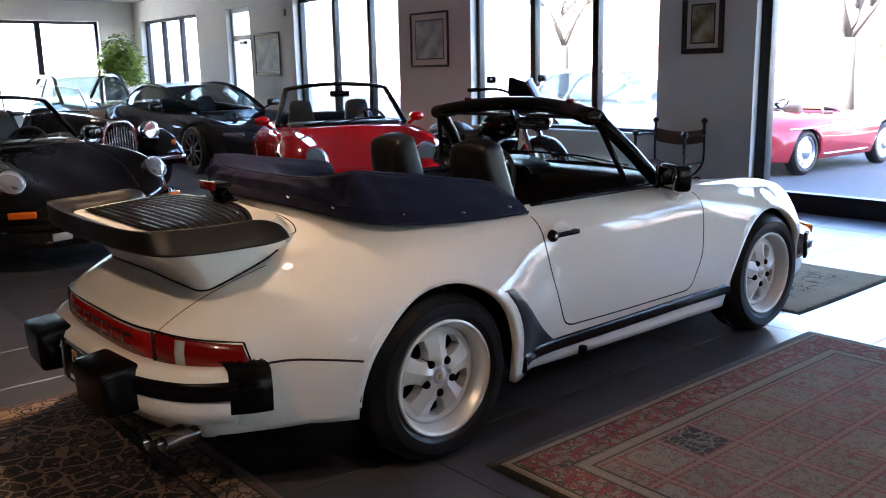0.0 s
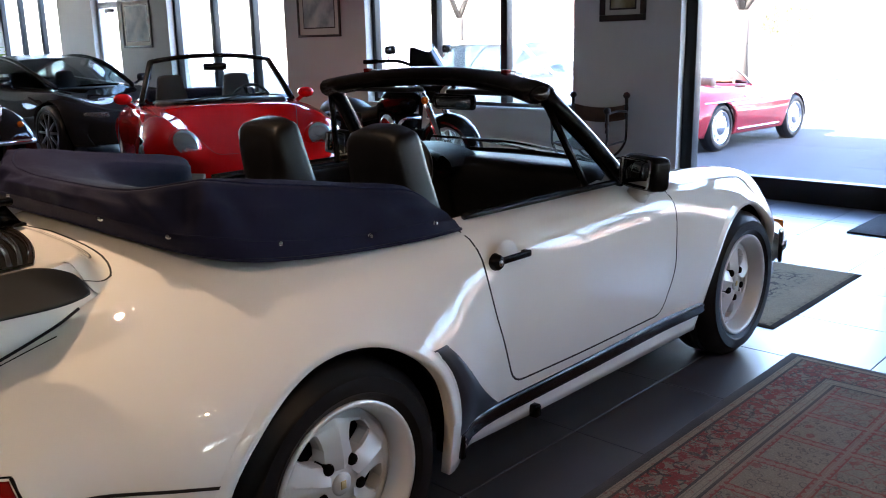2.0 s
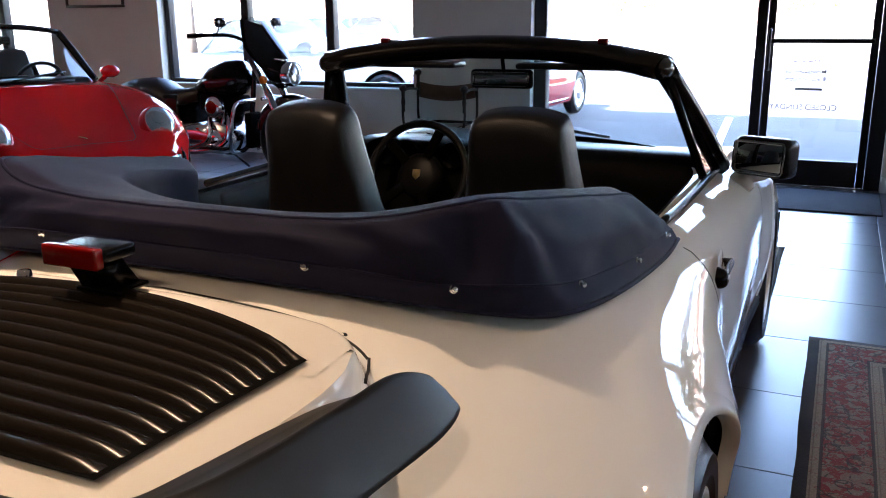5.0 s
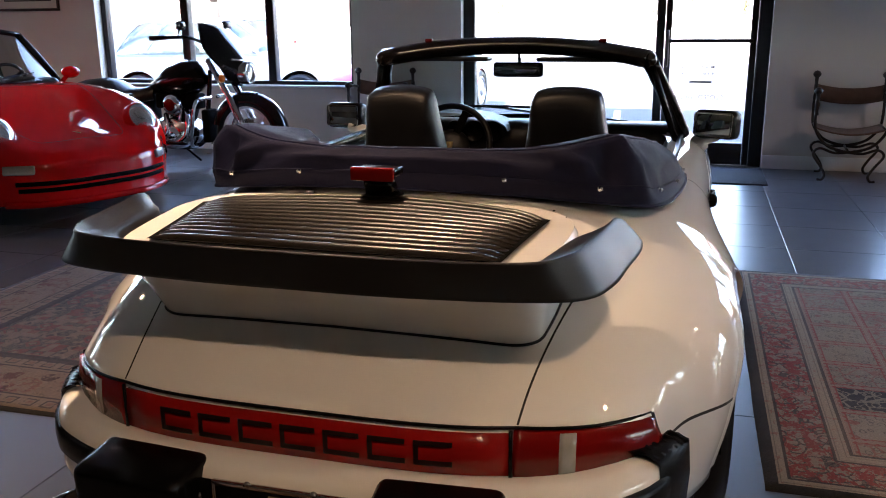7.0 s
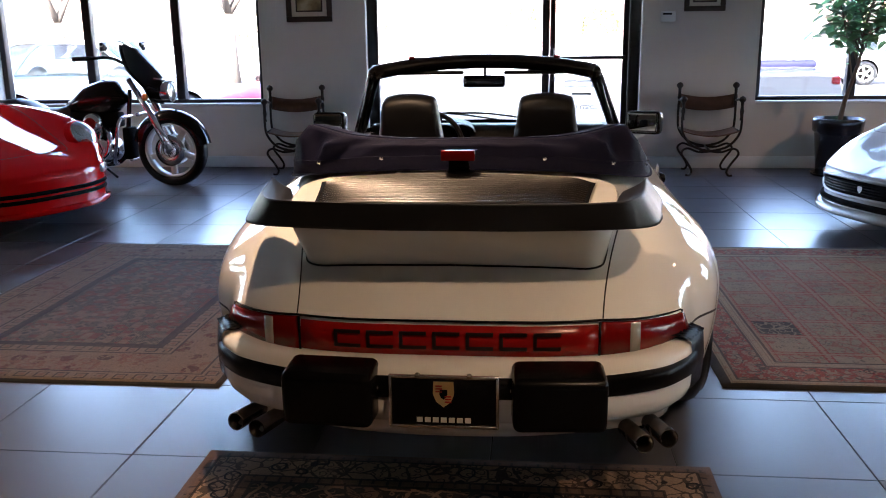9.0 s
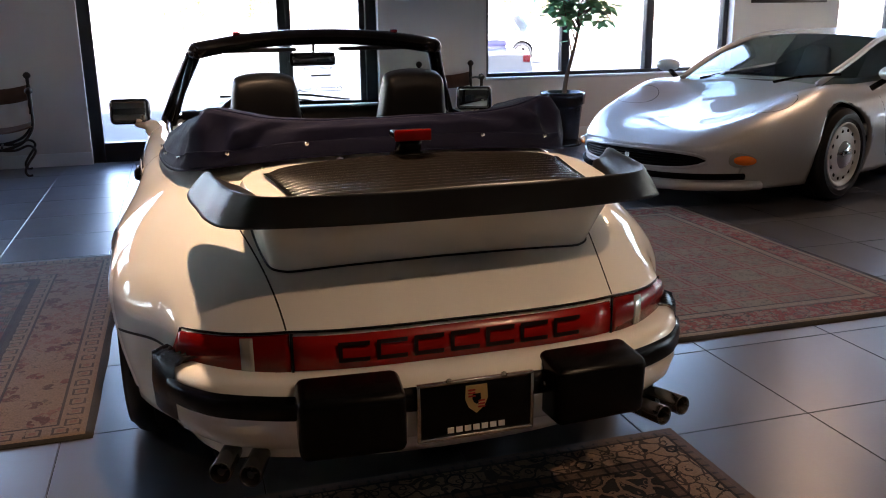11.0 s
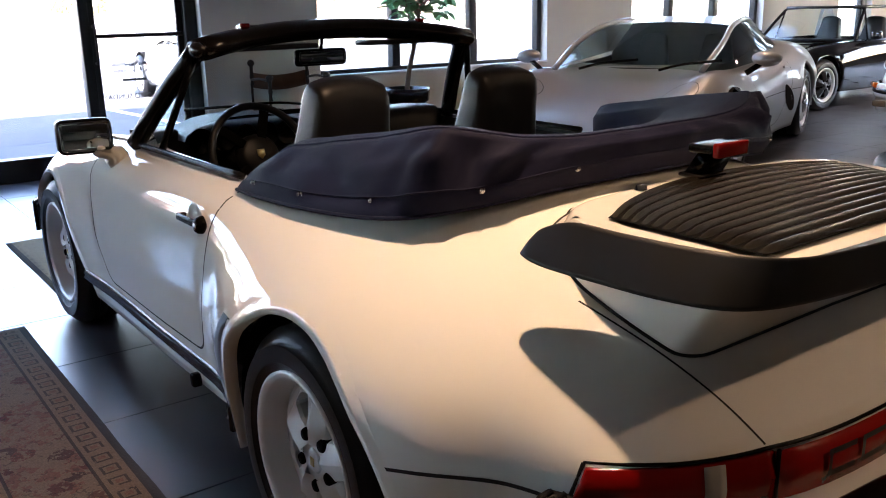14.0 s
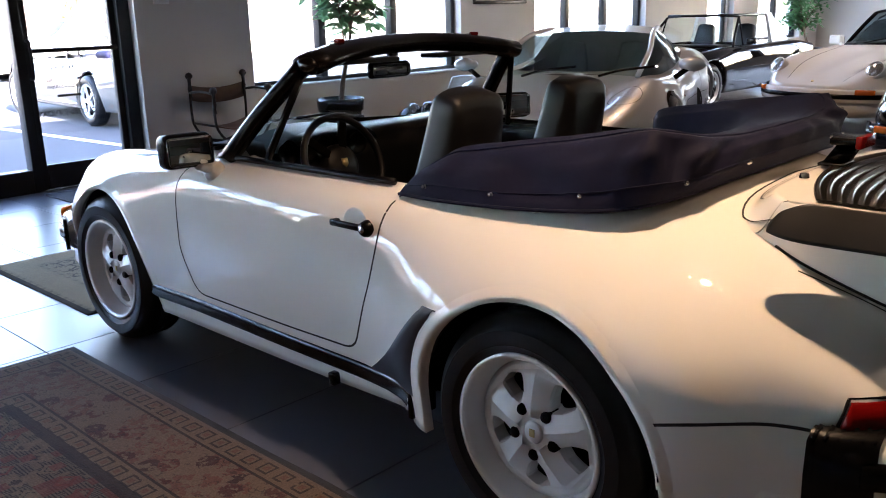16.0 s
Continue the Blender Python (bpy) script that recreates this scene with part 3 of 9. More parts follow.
        col = mix(mth("MULTIPLY", less(r7, 0.16), 0.65), col, guard)
        col = mix(mth("MULTIPLY", specks, 0.25), col, ground)
    else:
        col = mix(less(vor(12, "DISTANCE_TO_EDGE"), 0.055), dark, figure)
        col = mix(mth("MULTIPLY", mth("MULTIPLY", curls, mth("GREATER_THAN", wob.outputs["Fac"], 0.48)), 0.85), col, figure)
        bloom = vor(6.5)
        col = mix(less(bloom, 0.34), col, mix(mth("MULTIPLY", mth("MAXIMUM", vines, curls), 0.9), guard, dark))
        col = mix(near(bloom, 0.345, 0.022), col, dark)
        col = mix(near(bloom, 0.15, 0.03), col, dark)
        col = mix(less(bloom, 0.10), col, ground)

    e0, e1, e2, e3 = bands
    if style == "vine":
        main = mix(mth("MULTIPLY", mth("MAXIMUM", vines, curls), 0.8), ground, dark)
        main = mix(bud_rings, main, dark)
    else:
        petals = less(vor(9), 0.34)
        patch = N("ShaderNodeTexNoise")
        patch.inputs["Scale"].default_value, patch.inputs["Detail"].default_value, patch.inputs["Roughness"].default_value = 24, 4, 0.7
        L(flat.outputs[0], patch.inputs["Vector"])
        blot = mth("GREATER_THAN", patch.outputs["Fac"], 0.50)
        if style == "panels":
            main = mix(mth("MULTIPLY", blot, 0.95), figure, ground)
            main = mix(mth("MULTIPLY", mth("MULTIPLY", petals, mth("SUBTRACT", 1.0, blot)), 0.6), main, guard)
            main = mix(mth("MULTIPLY", curls, 0.75), main, figure)
            main = mix(mth("MULTIPLY", mth("MULTIPLY", vines, blot), 0.8), main, dark)
            main = mix(mth("MULTIPLY", bud_rings, 0.7), main, dark)
            main = mix(mth("MULTIPLY", specks, 0.30), main, guard)
        else:
            beast = mth("MULTIPLY", petals, mth("GREATER_THAN", patch.outputs["Fac"], 0.47))
            main = mix(mth("MULTIPLY", mth("MULTIPLY", blot, less(vor(5), 0.5)), 0.55), guard, figure)
            main = mix(mth("MULTIPLY", beast, 0.85), main, mix(vor(9, "F1", "Color"), dark, figure))
            main = mix(mth("MULTIPLY", mth("MULTIPLY", curls, blot), 0.5), main, dark)
            main = mix(mth("MULTIPLY", specks, 0.2), main, ground)
    key = mth("SUBTRACT", mth("FRACT", mth("DIVIDE", along, 0.085)), 0.5)
    if style == "panels":
        # plain guards with a few thin lines and small buds
        thin = less(mth("FRACT", mth("DIVIDE", edge, 0.023)), 0.16)
        guard_col = mix(mth("MULTIPLY", thin, 0.40), guard, dark)
        guard_col = mix(mth("MULTIPLY", mth("MULTIPLY", less(mth("ABSOLUTE", key), 0.16), curls), 0.5), guard_col, figure)
    else:
        # open squares in a row along the guards
        mid_o, mid_i = (e0 + e1) / 2, (e2 + e3) / 2
        across = mth("DIVIDE", mth("MINIMUM", mth("ABSOLUTE", mth("SUBTRACT", edge, mid_o)), mth("ABSOLUTE", mth("SUBTRACT", edge, mid_i))), 0.085)
        ring = near(mth("MAXIMUM", mth("ABSOLUTE", key), across), 0.27, 0.05)
        gate = mth("GREATER_THAN", patch.outputs["Fac"] if style == "maze" else wob.outputs["Fac"], 0.42)
        guard_col = mix(mth("MULTIPLY", mth("MULTIPLY", ring, gate), 0.8), guard, dark)
        guard_col = mix(mth("MULTIPLY", less(mth("MAXIMUM", mth("ABSOLUTE", key), across), 0.13), 0.45), guard_col, figure)
    col = mix(less(edge, e3), col, guard_col)
    col = mix(less(edge, e2), col, main)
    col = mix(less(edge, e1), col, guard_col)
    for v, w in ((e3, 0.006 if style != "maze" else 0.022), (e2, 0.005), (e1, 0.005)):
        col = mix(mth("MULTIPLY", near(edge, v, w), 0.85), col, dark)
    col = mix(less(edge, e0), col, edge_col)
    # wear at two scales
    n1 = N("ShaderNodeTexNoise")
    n1.inputs["Scale"].default_value, n1.inputs["Detail"].default_value = 3.0, 6
    L(tc.outputs["Object"], n1.inputs["Vector"])
    n2 = N("ShaderNodeTexNoise")
    n2.inputs["Scale"].default_value = 170
    L(tc.outputs["Object"], n2.inputs["Vector"])
    col = mix(mth("MULTIPLY", mth("SUBTRACT", n1.outputs["Fac"], 0.35), 0.7), col, field if style != "vine" else dark)
    k = mth("ADD", mth("MULTIPLY", n1.outputs["Fac"], 0.5), mth("MULTIPLY", n2.outputs["Fac"], 1.1))
    sc = N("ShaderNodeVectorMath")
    sc.operation = "SCALE"
    L(col, sc.inputs[0])
    L(mth("ADD", k, 0.2), sc.inputs["Scale"])
    L(sc.outputs[0], b.inputs["Base Color"])
    bp = N("ShaderNodeBump")
    bp.inputs["Strength"].default_value, bp.inputs["Distance"].default_value = 0.5, 0.002
    L(n2.outputs["Fac"], bp.inputs["Height"])
    L(bp.outputs["Normal"], b.inputs["Normal"])
    return mt


def rug(x0, x1, y0, y1, mat, label, turn=0):
    sx, sy = x1 - x0, y1 - y0
    bm = bmesh.new()
    nx, ny = 44, 30
    vs = []
    for i in range(nx + 1):
        row = []
        for j in range(ny + 1):
            x, y = (i / nx - 0.5) * sx, (j / ny - 0.5) * sy
            e = min(sx / 2 - abs(x), sy / 2 - abs(y))
            z = 0.010 + 0.004 * noise.noise((x * 1.7 + x0, y * 1.7, 0.3)) * min(1, e / 0.1 + 0.3) - (0.006 if e < 1e-6 else 0)
            row.append(bm.verts.new((x + 0.006 * noise.noise((y * 3, x0, 1)) * (e < 1e-6), y + 0.006 * noise.noise((x * 3, y0, 2)) * (e < 1e-6), z)))
        vs.append(row)
    for i in range(nx):
        for j in range(ny):
            bm.faces.new((vs[i][j], vs[i + 1][j], vs[i + 1][j + 1], vs[i][j + 1]))
    rim = [e for e in bm.edges if len(e.link_faces) == 1]
    ex = bmesh.ops.extrude_edge_only(bm, edges=rim)
    for v in ex["geom"]:
        if isinstance(v, bmesh.types.BMVert):
            v.co.z = 0.0005
    ob = part("rug", bm, mat, None)
    ob.matrix_basis = pose((x0 + x1) / 2, (y0 + y1) / 2, 0.0, 0, 0, turn)
    return tagged(ob, label, "rug", "oriental rugs")


DARKEDGE = (0.012, 0.012, 0.013)
R1 = rug_material("rug_rose", 2.35, 1.70, "panels", DARKEDGE, (0.235, 0.180, 0.115), (0.205, 0.155, 0.098), (0.190, 0.026, 0.017), (0.018, 0.016, 0.014), (0.160, 0.126, 0.079), (0.040, 0.072, 0.220, 0.272))
R2 = rug_material("rug_grey_rose", 2.39, 1.66, "maze", DARKEDGE, (0.112, 0.078, 0.050), (0.092, 0.062, 0.041), (0.092, 0.017, 0.012), (0.007, 0.0065, 0.009), (0.070, 0.057, 0.041), (0.028, 0.120, 0.34, 0.43))
R3 = rug_material("rug_black_cream", 2.5, 1.64, "vine", (0.10, 0.06, 0.04), (0.085, 0.052, 0.034), (0.25, 0.165, 0.105), (0.14, 0.088, 0.055), (0.005, 0.0045, 0.005), (0.03, 0.026, 0.027), (0.02, 0.05, 0.17, 0.21))
R4 = rug_material("rug_olive", 1.25, 1.56, "vine", (0.030, 0.028, 0.024), (0.22, 0.172, 0.102), (0.26, 0.200, 0.115), (0.060, 0.046, 0.028), (0.24, 0.186, 0.108), (0.22, 0.175, 0.11), (0.028, 0.05, 0.19, 0.22))
rug(1.86, 4.21, 0.36, 2.06, R1, "worn oriental rug in faded rose and cream with black edge")
rug(1.73, 4.12, 4.04, 5.70, R2, "worn oriental rug in grey-brown and rose with dark borders")
rug(-1.30, 1.20, 2.24, 3.88, R3, "black and cream floral oriental rug behind the white car")
rug(4.47, 5.72, 2.25, 3.81, R4, "small olive-beige rug in front of the white car")
bm = box_bm(0, 0, 0.006, 0.78, 1.0, 0.012, 0.004)
mat_ob = part("door_mat", bm, material("ribbed_black_mat", (0.02, 0.02, 0.022), 0.9, var=0.2, scale=30, bump=0.8, bscale=500), None)
mat_ob.matrix_basis = pose(7.2, 2.2, 0)
tagged(mat_ob, "ribbed black door mat inside the glass entrance", "mat")

# ---- car building kit ----
def spline_section(pts, n):
    """n + 1 points along a centripetal spline through the half section, centre first."""
    p = smooth_path([(0, y, z) for y, z in pts], 14)
    d = [0.0]
    for a, b in zip(p[:-1], p[1:]):
        d.append(d[-1] + (b - a).length)
    out, i = [], 0
    for k in range(n + 1):
        t = d[-1] * k / n
        while i < len(d) - 2 and d[i + 1] < t:
            i += 1
        f = (t - d[i]) / max(1e-9, d[i + 1] - d[i])
        q = p[i].lerp(p[i + 1], min(1, max(0, f)))
        out.append((max(q.y, 0.0), q.z))
    out[0] = (0.0, pts[0][1])
    return out


def shell(x0, x1, nx, nv, section, bow, arches=(), opening=None, tail=None, nose=None, fold=0.03, power=3.0):
    """A car's skin as a bmesh. section(x) gives the half section from the centre line out and down to the sill;
    bow(x) draws the ends round in plan; arches are (x, z, radius); opening(x, y) > 0 is cut out of the top;
    tail and nose close the ends down to a height."""
    bm = bmesh.new()
    rows = []
    for i in range(nx + 1):
        x = x0 + (x1 - x0) * i / nx
        half = spline_section(section(x), nv)
        w = max(q[0] for q in half)
        full = [(-y, z) for y, z in half[:0:-1]] + half
        rows.append([Vector((x + bow(x) * (abs(y) / w) ** power, y, z)) for y, z in full])

    def arch_of(v):
        for ax, az, r in arches:
            if abs(v.y) > 0.5 and v.z < az + r + 0.01:
                d = math.hypot(v.x - ax, v.z - az)
                if d < r or (abs(v.x - ax) < r and v.z < az):
                    return ax, az, r
        return None

    m = len(rows[0])
    full_skin = BVHTree.FromPolygons([v for row in rows for v in row], [(i * m + j, (i + 1) * m + j, (i + 1) * m + j + 1, i * m + j + 1) for i in range(nx) for j in range(m - 1)])
    state = [[0] * m for _ in rows]
    for i, row in enumerate(rows):
        for j, v in enumerate(row):
            if arch_of(v):
                state[i][j] = 1
            elif opening and opening(v.x, v.y) > 0 and v.z > 0.6:
                state[i][j] = 2
    verts = [[None] * m for _ in rows]
    mid = (x0 + x1) / 2 if not opening else opening(None, None)

    def vert(i, j):
        if verts[i][j] is None:
            v = rows[i][j].copy()
            if state[i][j] == 1:
                ax, az, r = arch_of(v)
                if v.z < az:
                    v.x = ax + math.copysign(r, v.x - ax)
                else:
                    d = math.hypot(v.x - ax, v.z - az)
                    v.x, v.z = ax + (v.x - ax) * r / d, az + (v.z - az) * r / d
                side = math.copysign(1, v.y)
                hit = full_skin.ray_cast(Vector((v.x, side * 3, v.z)), Vector((0, -side, 0)))
                if hit[0] and abs(hit[0].y - v.y) < 0.12:
                    v.y = hit[0].y
            elif state[i][j] == 2:
                lo_k, hi_k = 1.0, 3.0
                for _ in range(18):
                    k = (lo_k + hi_k) / 2
                    if opening(mid + (v.x - mid) * k, v.y * k) > 0:
                        lo_k = k
                    else:
                        hi_k = k
                v.x, v.y = mid + (v.x - mid) * hi_k, v.y * hi_k
                hit = full_skin.ray_cast(Vector((v.x, v.y, 3)), Vector((0, 0, -1)))
                if hit[0]:
                    v.z = hit[0].z
            verts[i][j] = bm.verts.new(v)
        return verts[i][j]

    for i in range(nx):
        for j in range(m - 1):
            q = [(i, j), (i + 1, j), (i + 1, j + 1), (i, j + 1)]
            st = [state[a][b] for a, b in q]
            if all(s == 1 for s in st) or all(s == 2 for s in st):
                continue
            try:
                bm.faces.new([vert(a, b) for a, b in q])
            except ValueError:
                pass
    bmesh.ops.remove_doubles(bm, verts=bm.verts, dist=0.0008)
    # ends
    for level, i in ((tail, 0), (nose, nx)):
        if level is None:
            continue
        top = [verts[i][j] for j in range(len(rows[0])) if verts[i][j] is not None and verts[i][j].is_valid and state[i][j] == 0]
        steps = 6
        prev = top
        for s in range(1, steps + 1):
            cur = []
            for v in top:
                z = v.co.z + (min(level, v.co.z) - v.co.z) * s / steps
                cur.append(bm.verts.new((v.co.x, v.co.y, z)))
            for k in range(len(top) - 1):
                q = [prev[k], cur[k], cur[k + 1], prev[k + 1]]
                bm.faces.new(q if i == nx else q[::-1])
            prev = cur
    bmesh.ops.remove_doubles(bm, verts=bm.verts, dist=0.0008)
    # folded lips along the wheel arches and the lower edge give the skin its thickness
    rim = [e for e in bm.edges if len(e.link_faces) == 1 and abs((e.verts[0].co.y + e.verts[1].co.y) / 2) > 0.45 and max(v.co.z for v in e.verts) < 0.78]
    if rim and fold:
        ex = bmesh.ops.extrude_edge_only(bm, edges=rim)
        for v in ex["geom"]:
            if isinstance(v, bmesh.types.BMVert):
                v.co.y -= math.copysign(fold, v.co.y)
    bmesh.ops.recalc_face_normals(bm, faces=bm.faces)
    return bm


def skin_tree(ob):
    bm = bmesh.new()
    bm.from_mesh(ob.data)
    t = BVHTree.FromBMesh(bm)
    bm.free()
    return t


def drop_top(tree, x, y, z=2.0):
    """The point of the skin straight under (x, y), and its normal."""
    r = tree.ray_cast(Vector((x, y, z)), Vector((0, 0, -1)))
    return (r[0], r[1]) if r[0] else (Vector((x, y, 0.5)), Vector((0, 0, 1)))


def drop_side(tree, x, z, side):
    """The point of the skin at (x, z) seen square from one side (1 left, -1 right), and its normal."""
    r = tree.ray_cast(Vector((x, side * 2.0, z)), Vector((0, -side, 0)))
    return (r[0], r[1]) if r[0] else (Vector((x, side * 0.8, z)), Vector((0, side, 0)))


def drop_end(tree, y, z, x, way):
    r = tree.ray_cast(Vector((x, y, z)), Vector((way, 0, 0)))
    return (r[0], r[1]) if r[0] else (Vector((x + way, y, z)), Vector((-way, 0, 0)))


def strip_bm(hits, width=0.005, lift=0.0012, bm=None, closed=False):
    """A narrow band along skin points."""
    bm = bm or bmesh.new()
    prev, first = None, None
    n = len(hits)
    for i, (p, nm) in enumerate(hits):
        a = hits[i - 1][0] if i or closed else p
        b = hits[(i + 1) % n][0] if i < n - 1 or closed else p
        nm = nm if nm.dot(Vector((0, p.y, p.z - 0.3))) >= 0 or abs(nm.x) > 0.7 else -nm
        s = (b - a).cross(nm)
        s = s.normalized() * width / 2 if s.length > 1e-9 else Vector((0, width / 2, 0))
        cur = (bm.verts.new(p + nm * lift - s), bm.verts.new(p + nm * lift + s))
        if prev:
            bm.faces.new((prev[0], prev[1], cur[1], cur[0]))
        first = first or cur
        prev = cur
    if closed:
        bm.faces.new((prev[0], prev[1], first[1], first[0]))
    return bm


def tyre_bm(R, w, rim_r, n=56):
    """A tyre round y, its outer face at +w/2, with a grooved tread and a rounded shoulder."""
    h = w / 2
    prof = [(rim_r, h - 0.012), (rim_r + 0.012, h - 0.002), (rim_r + (R - rim_r) * 0.22, h + 0.003), (rim_r + (R - rim_r) * 0.25, h + 0.007), (rim_r + (R - rim_r) * 0.45, h + 0.009), (rim_r + (R - rim_r) * 0.62, h + 0.007), (rim_r + (R - rim_r) * 0.65, h + 0.002), (R - 0.03, h - 0.004), (R - 0.010, h - 0.02), (R - 0.001, h - 0.04)]
    for g in (0.5, 0.0, -0.5):
        y = g * (h - 0.035)
        prof += [(R, y + 0.012), (R, y + 0.005), (R - 0.007, y + 0.004), (R - 0.007, y - 0.004), (R, y - 0.005), (R, y - 0.012)]
    prof += [(R - 0.001, -h + 0.04), (R - 0.010, -h + 0.02), (R - 0.03, -h + 0.004), (rim_r + 0.012, -h + 0.002), (rim_r, -h + 0.012)]
    return spin_bm(prof, n, "y", closed=True)


def wheel_thing_parts(parent, x, y, z, side, R, w, rim_r, style, mats, name="wheel"):
    """A wheel under a car: tyre, rim with spokes, hub cap and nuts. side: 1 left, -1 right."""
    hub = part(name, tyre_bm(R, w, rim_r), M_RUBBER, parent)
    hub.matrix_basis = pose(x, y, z, 0, 0, 0 if side > 0 else 180)
    sharp(hub, 40)
    h = w / 2
    depth = style.get("dish", 0.06)
    prof = [(rim_r + 0.004, h - 0.008), (rim_r + 0.004, h), (rim_r - 0.006, h + 0.001), (rim_r - 0.014, h - 0.010), (rim_r - 0.034, h - depth - 0.012)]
    part("rim", spin_bm(prof, 64, "y"), mats["lip"], hub)
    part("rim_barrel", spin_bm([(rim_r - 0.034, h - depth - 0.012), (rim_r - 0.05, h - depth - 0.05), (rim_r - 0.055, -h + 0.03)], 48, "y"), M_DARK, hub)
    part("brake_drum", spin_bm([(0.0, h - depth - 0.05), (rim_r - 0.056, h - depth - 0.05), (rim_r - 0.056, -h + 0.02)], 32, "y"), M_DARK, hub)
    style["spokes"](hub, h, depth, rim_r, mats)
    return hub


def fuchs_spokes(hub, h, depth, rim_r, mats):
    """Five broad leaf spokes with a raised ridge, a centre cap and five nuts."""
    y = h - depth
    for k in range(5):
        a = 2 * math.pi * k / 5 + math.pi / 2
        bm = bmesh.new()
        ro = rim_r - 0.034
        prof = [(0.045, 0.0275, 0.012), (0.066, 0.0408, 0.012), (0.082, 0.0485, 0.011), (0.090, 0.0465, 0.009), (0.105, 0.0440, 0.006), (0.125, 0.0485, 0.002), (0.143, 0.0550, -0.001), (0.150, 0.0610, -0.003), (0.154, 0.080, -0.004), (0.158, 0.0985, -0.005), (0.164, 0.1025, -0.007), (ro - 0.003, 0.1100, -0.008)]
        top, bot = [], []
        for r, hw, lift in prof:
            row, brow = [], []
            for f, up in ((-1, -0.010), (-0.93, -0.001), (-0.06, 0.0165), (0, 0.0175), (0.06, 0.0165), (0.93, -0.001), (1, -0.010)):
                row.append(bm.verts.new((r * math.cos(a + f * hw / r), y + lift + up * min(1.0, max(0.25, (0.170 - r) / 0.030)) + 0.014, r * math.sin(a + f * hw / r))))
            for f in (-1, 1):
                brow.append(bm.verts.new((r * math.cos(a + f * hw / r), y + lift - 0.03, r * math.sin(a + f * hw / r))))
            top.append(row)
            bot.append(brow)
        for i in range(len(prof) - 1):
            for j in range(6):
                bm.faces.new((top[i][j], top[i][j + 1], top[i + 1][j + 1], top[i + 1][j]))
            bm.faces.new((bot[i][0], top[i][0], top[i + 1][0], bot[i + 1][0]))
            bm.faces.new((top[i][6], bot[i][1], bot[i + 1][1], top[i + 1][6]))
        bmesh.ops.recalc_face_normals(bm, faces=bm.faces)
        sharp(part("spoke", bm, mats["spoke"], hub), 16)
    part("hub_disc", spin_bm([(0.0, y + 0.030), (0.050, y + 0.030), (0.074, y + 0.022), (0.080, y - 0.03)], 32, "y"), mats["spoke"], hub)
    part("centre_cap", spin_bm([(0.0, y + 0.037), (0.024, y + 0.036), (0.03, y + 0.031), (0.032, y + 0.018)], 24, "y"), mats["spoke"], hub)
    part("rim_web", spin_bm([(0.160, y - 0.025), (0.158, y + 0.002), (0.162, y + 0.0065), (rim_r - 0.030, y + 0.006), (rim_r - 0.034, y - 0.01)], 48, "y"), mats["spoke"], hub)
    if mats.get("crest"):
        part("crest", box_bm(0, y + 0.038, 0, 0.016, 0.003, 0.021, 0.001), M_GOLD, hub)
    for k in range(5):
        a = 2 * math.pi * (k + 0.5) / 5 + math.pi / 2
        part("wheel_nut", spin_bm([(0.0, y + 0.037), (0.0125, y + 0.037), (0.0155, y + 0.031), (0.0155, y - 0.02)], 10, "y", Matrix.Translation((0.063 * math.cos(a), 0, 0.063 * math.sin(a)))), mats.get("nut", M_DARK), hub)


def many_spokes(count, width, twist=0.0, yoff=0.0):
    def f(hub, h, depth, rim_r, mats):
        y = h - depth + 0.008 + yoff
        for k in range(count):
            a = 2 * math.pi * k / count
            m = pose(0, 0, 0, 0, -math.degrees(a), 0)
            L = rim_r - 0.02 - 0.04
            part("spoke", box_bm(0.04 + L / 2, y, 0, L, 0.022, width, 0.006, 2, None, m), mats["spoke"], hub)
        part("hub_disc", spin_bm([(0.0, y + 0.02), (0.05, y + 0.018), (0.06, y + 0.005), (0.06, y - 0.03)], 24, "y"), mats["spoke"], hub)
    return f


def disc_wheel(holes):
    def f(hub, h, depth, rim_r, mats):
        y = h - depth + 0.005
        ro = rim_r - 0.02
        part("wheel_disc", spin_bm([(0.0, y + 0.03), (0.05, y + 0.028), (0.07, y + 0.01), (ro * 0.72, y + 0.012), (ro * 0.9, y - 0.004), (ro, y - 0.02)], 40, "y"), mats["spoke"], hub)
        for k in range(holes):
            a = 2 * math.pi * k / holes
            part("vent_hole", spin_bm([(0.0, 0.002), (0.017, 0.0)], 12, "y", Matrix.Translation((ro * 0.82 * math.cos(a), y + 0.005, ro * 0.82 * math.sin(a)))), M_DARK, hub)
        part("hub_cap", spin_bm([(0.0, y + 0.05), (0.05, y + 0.045), (0.085, y + 0.03), (0.1, y + 0.012)], 28, "y"), M_CHROME, hub)
    return f


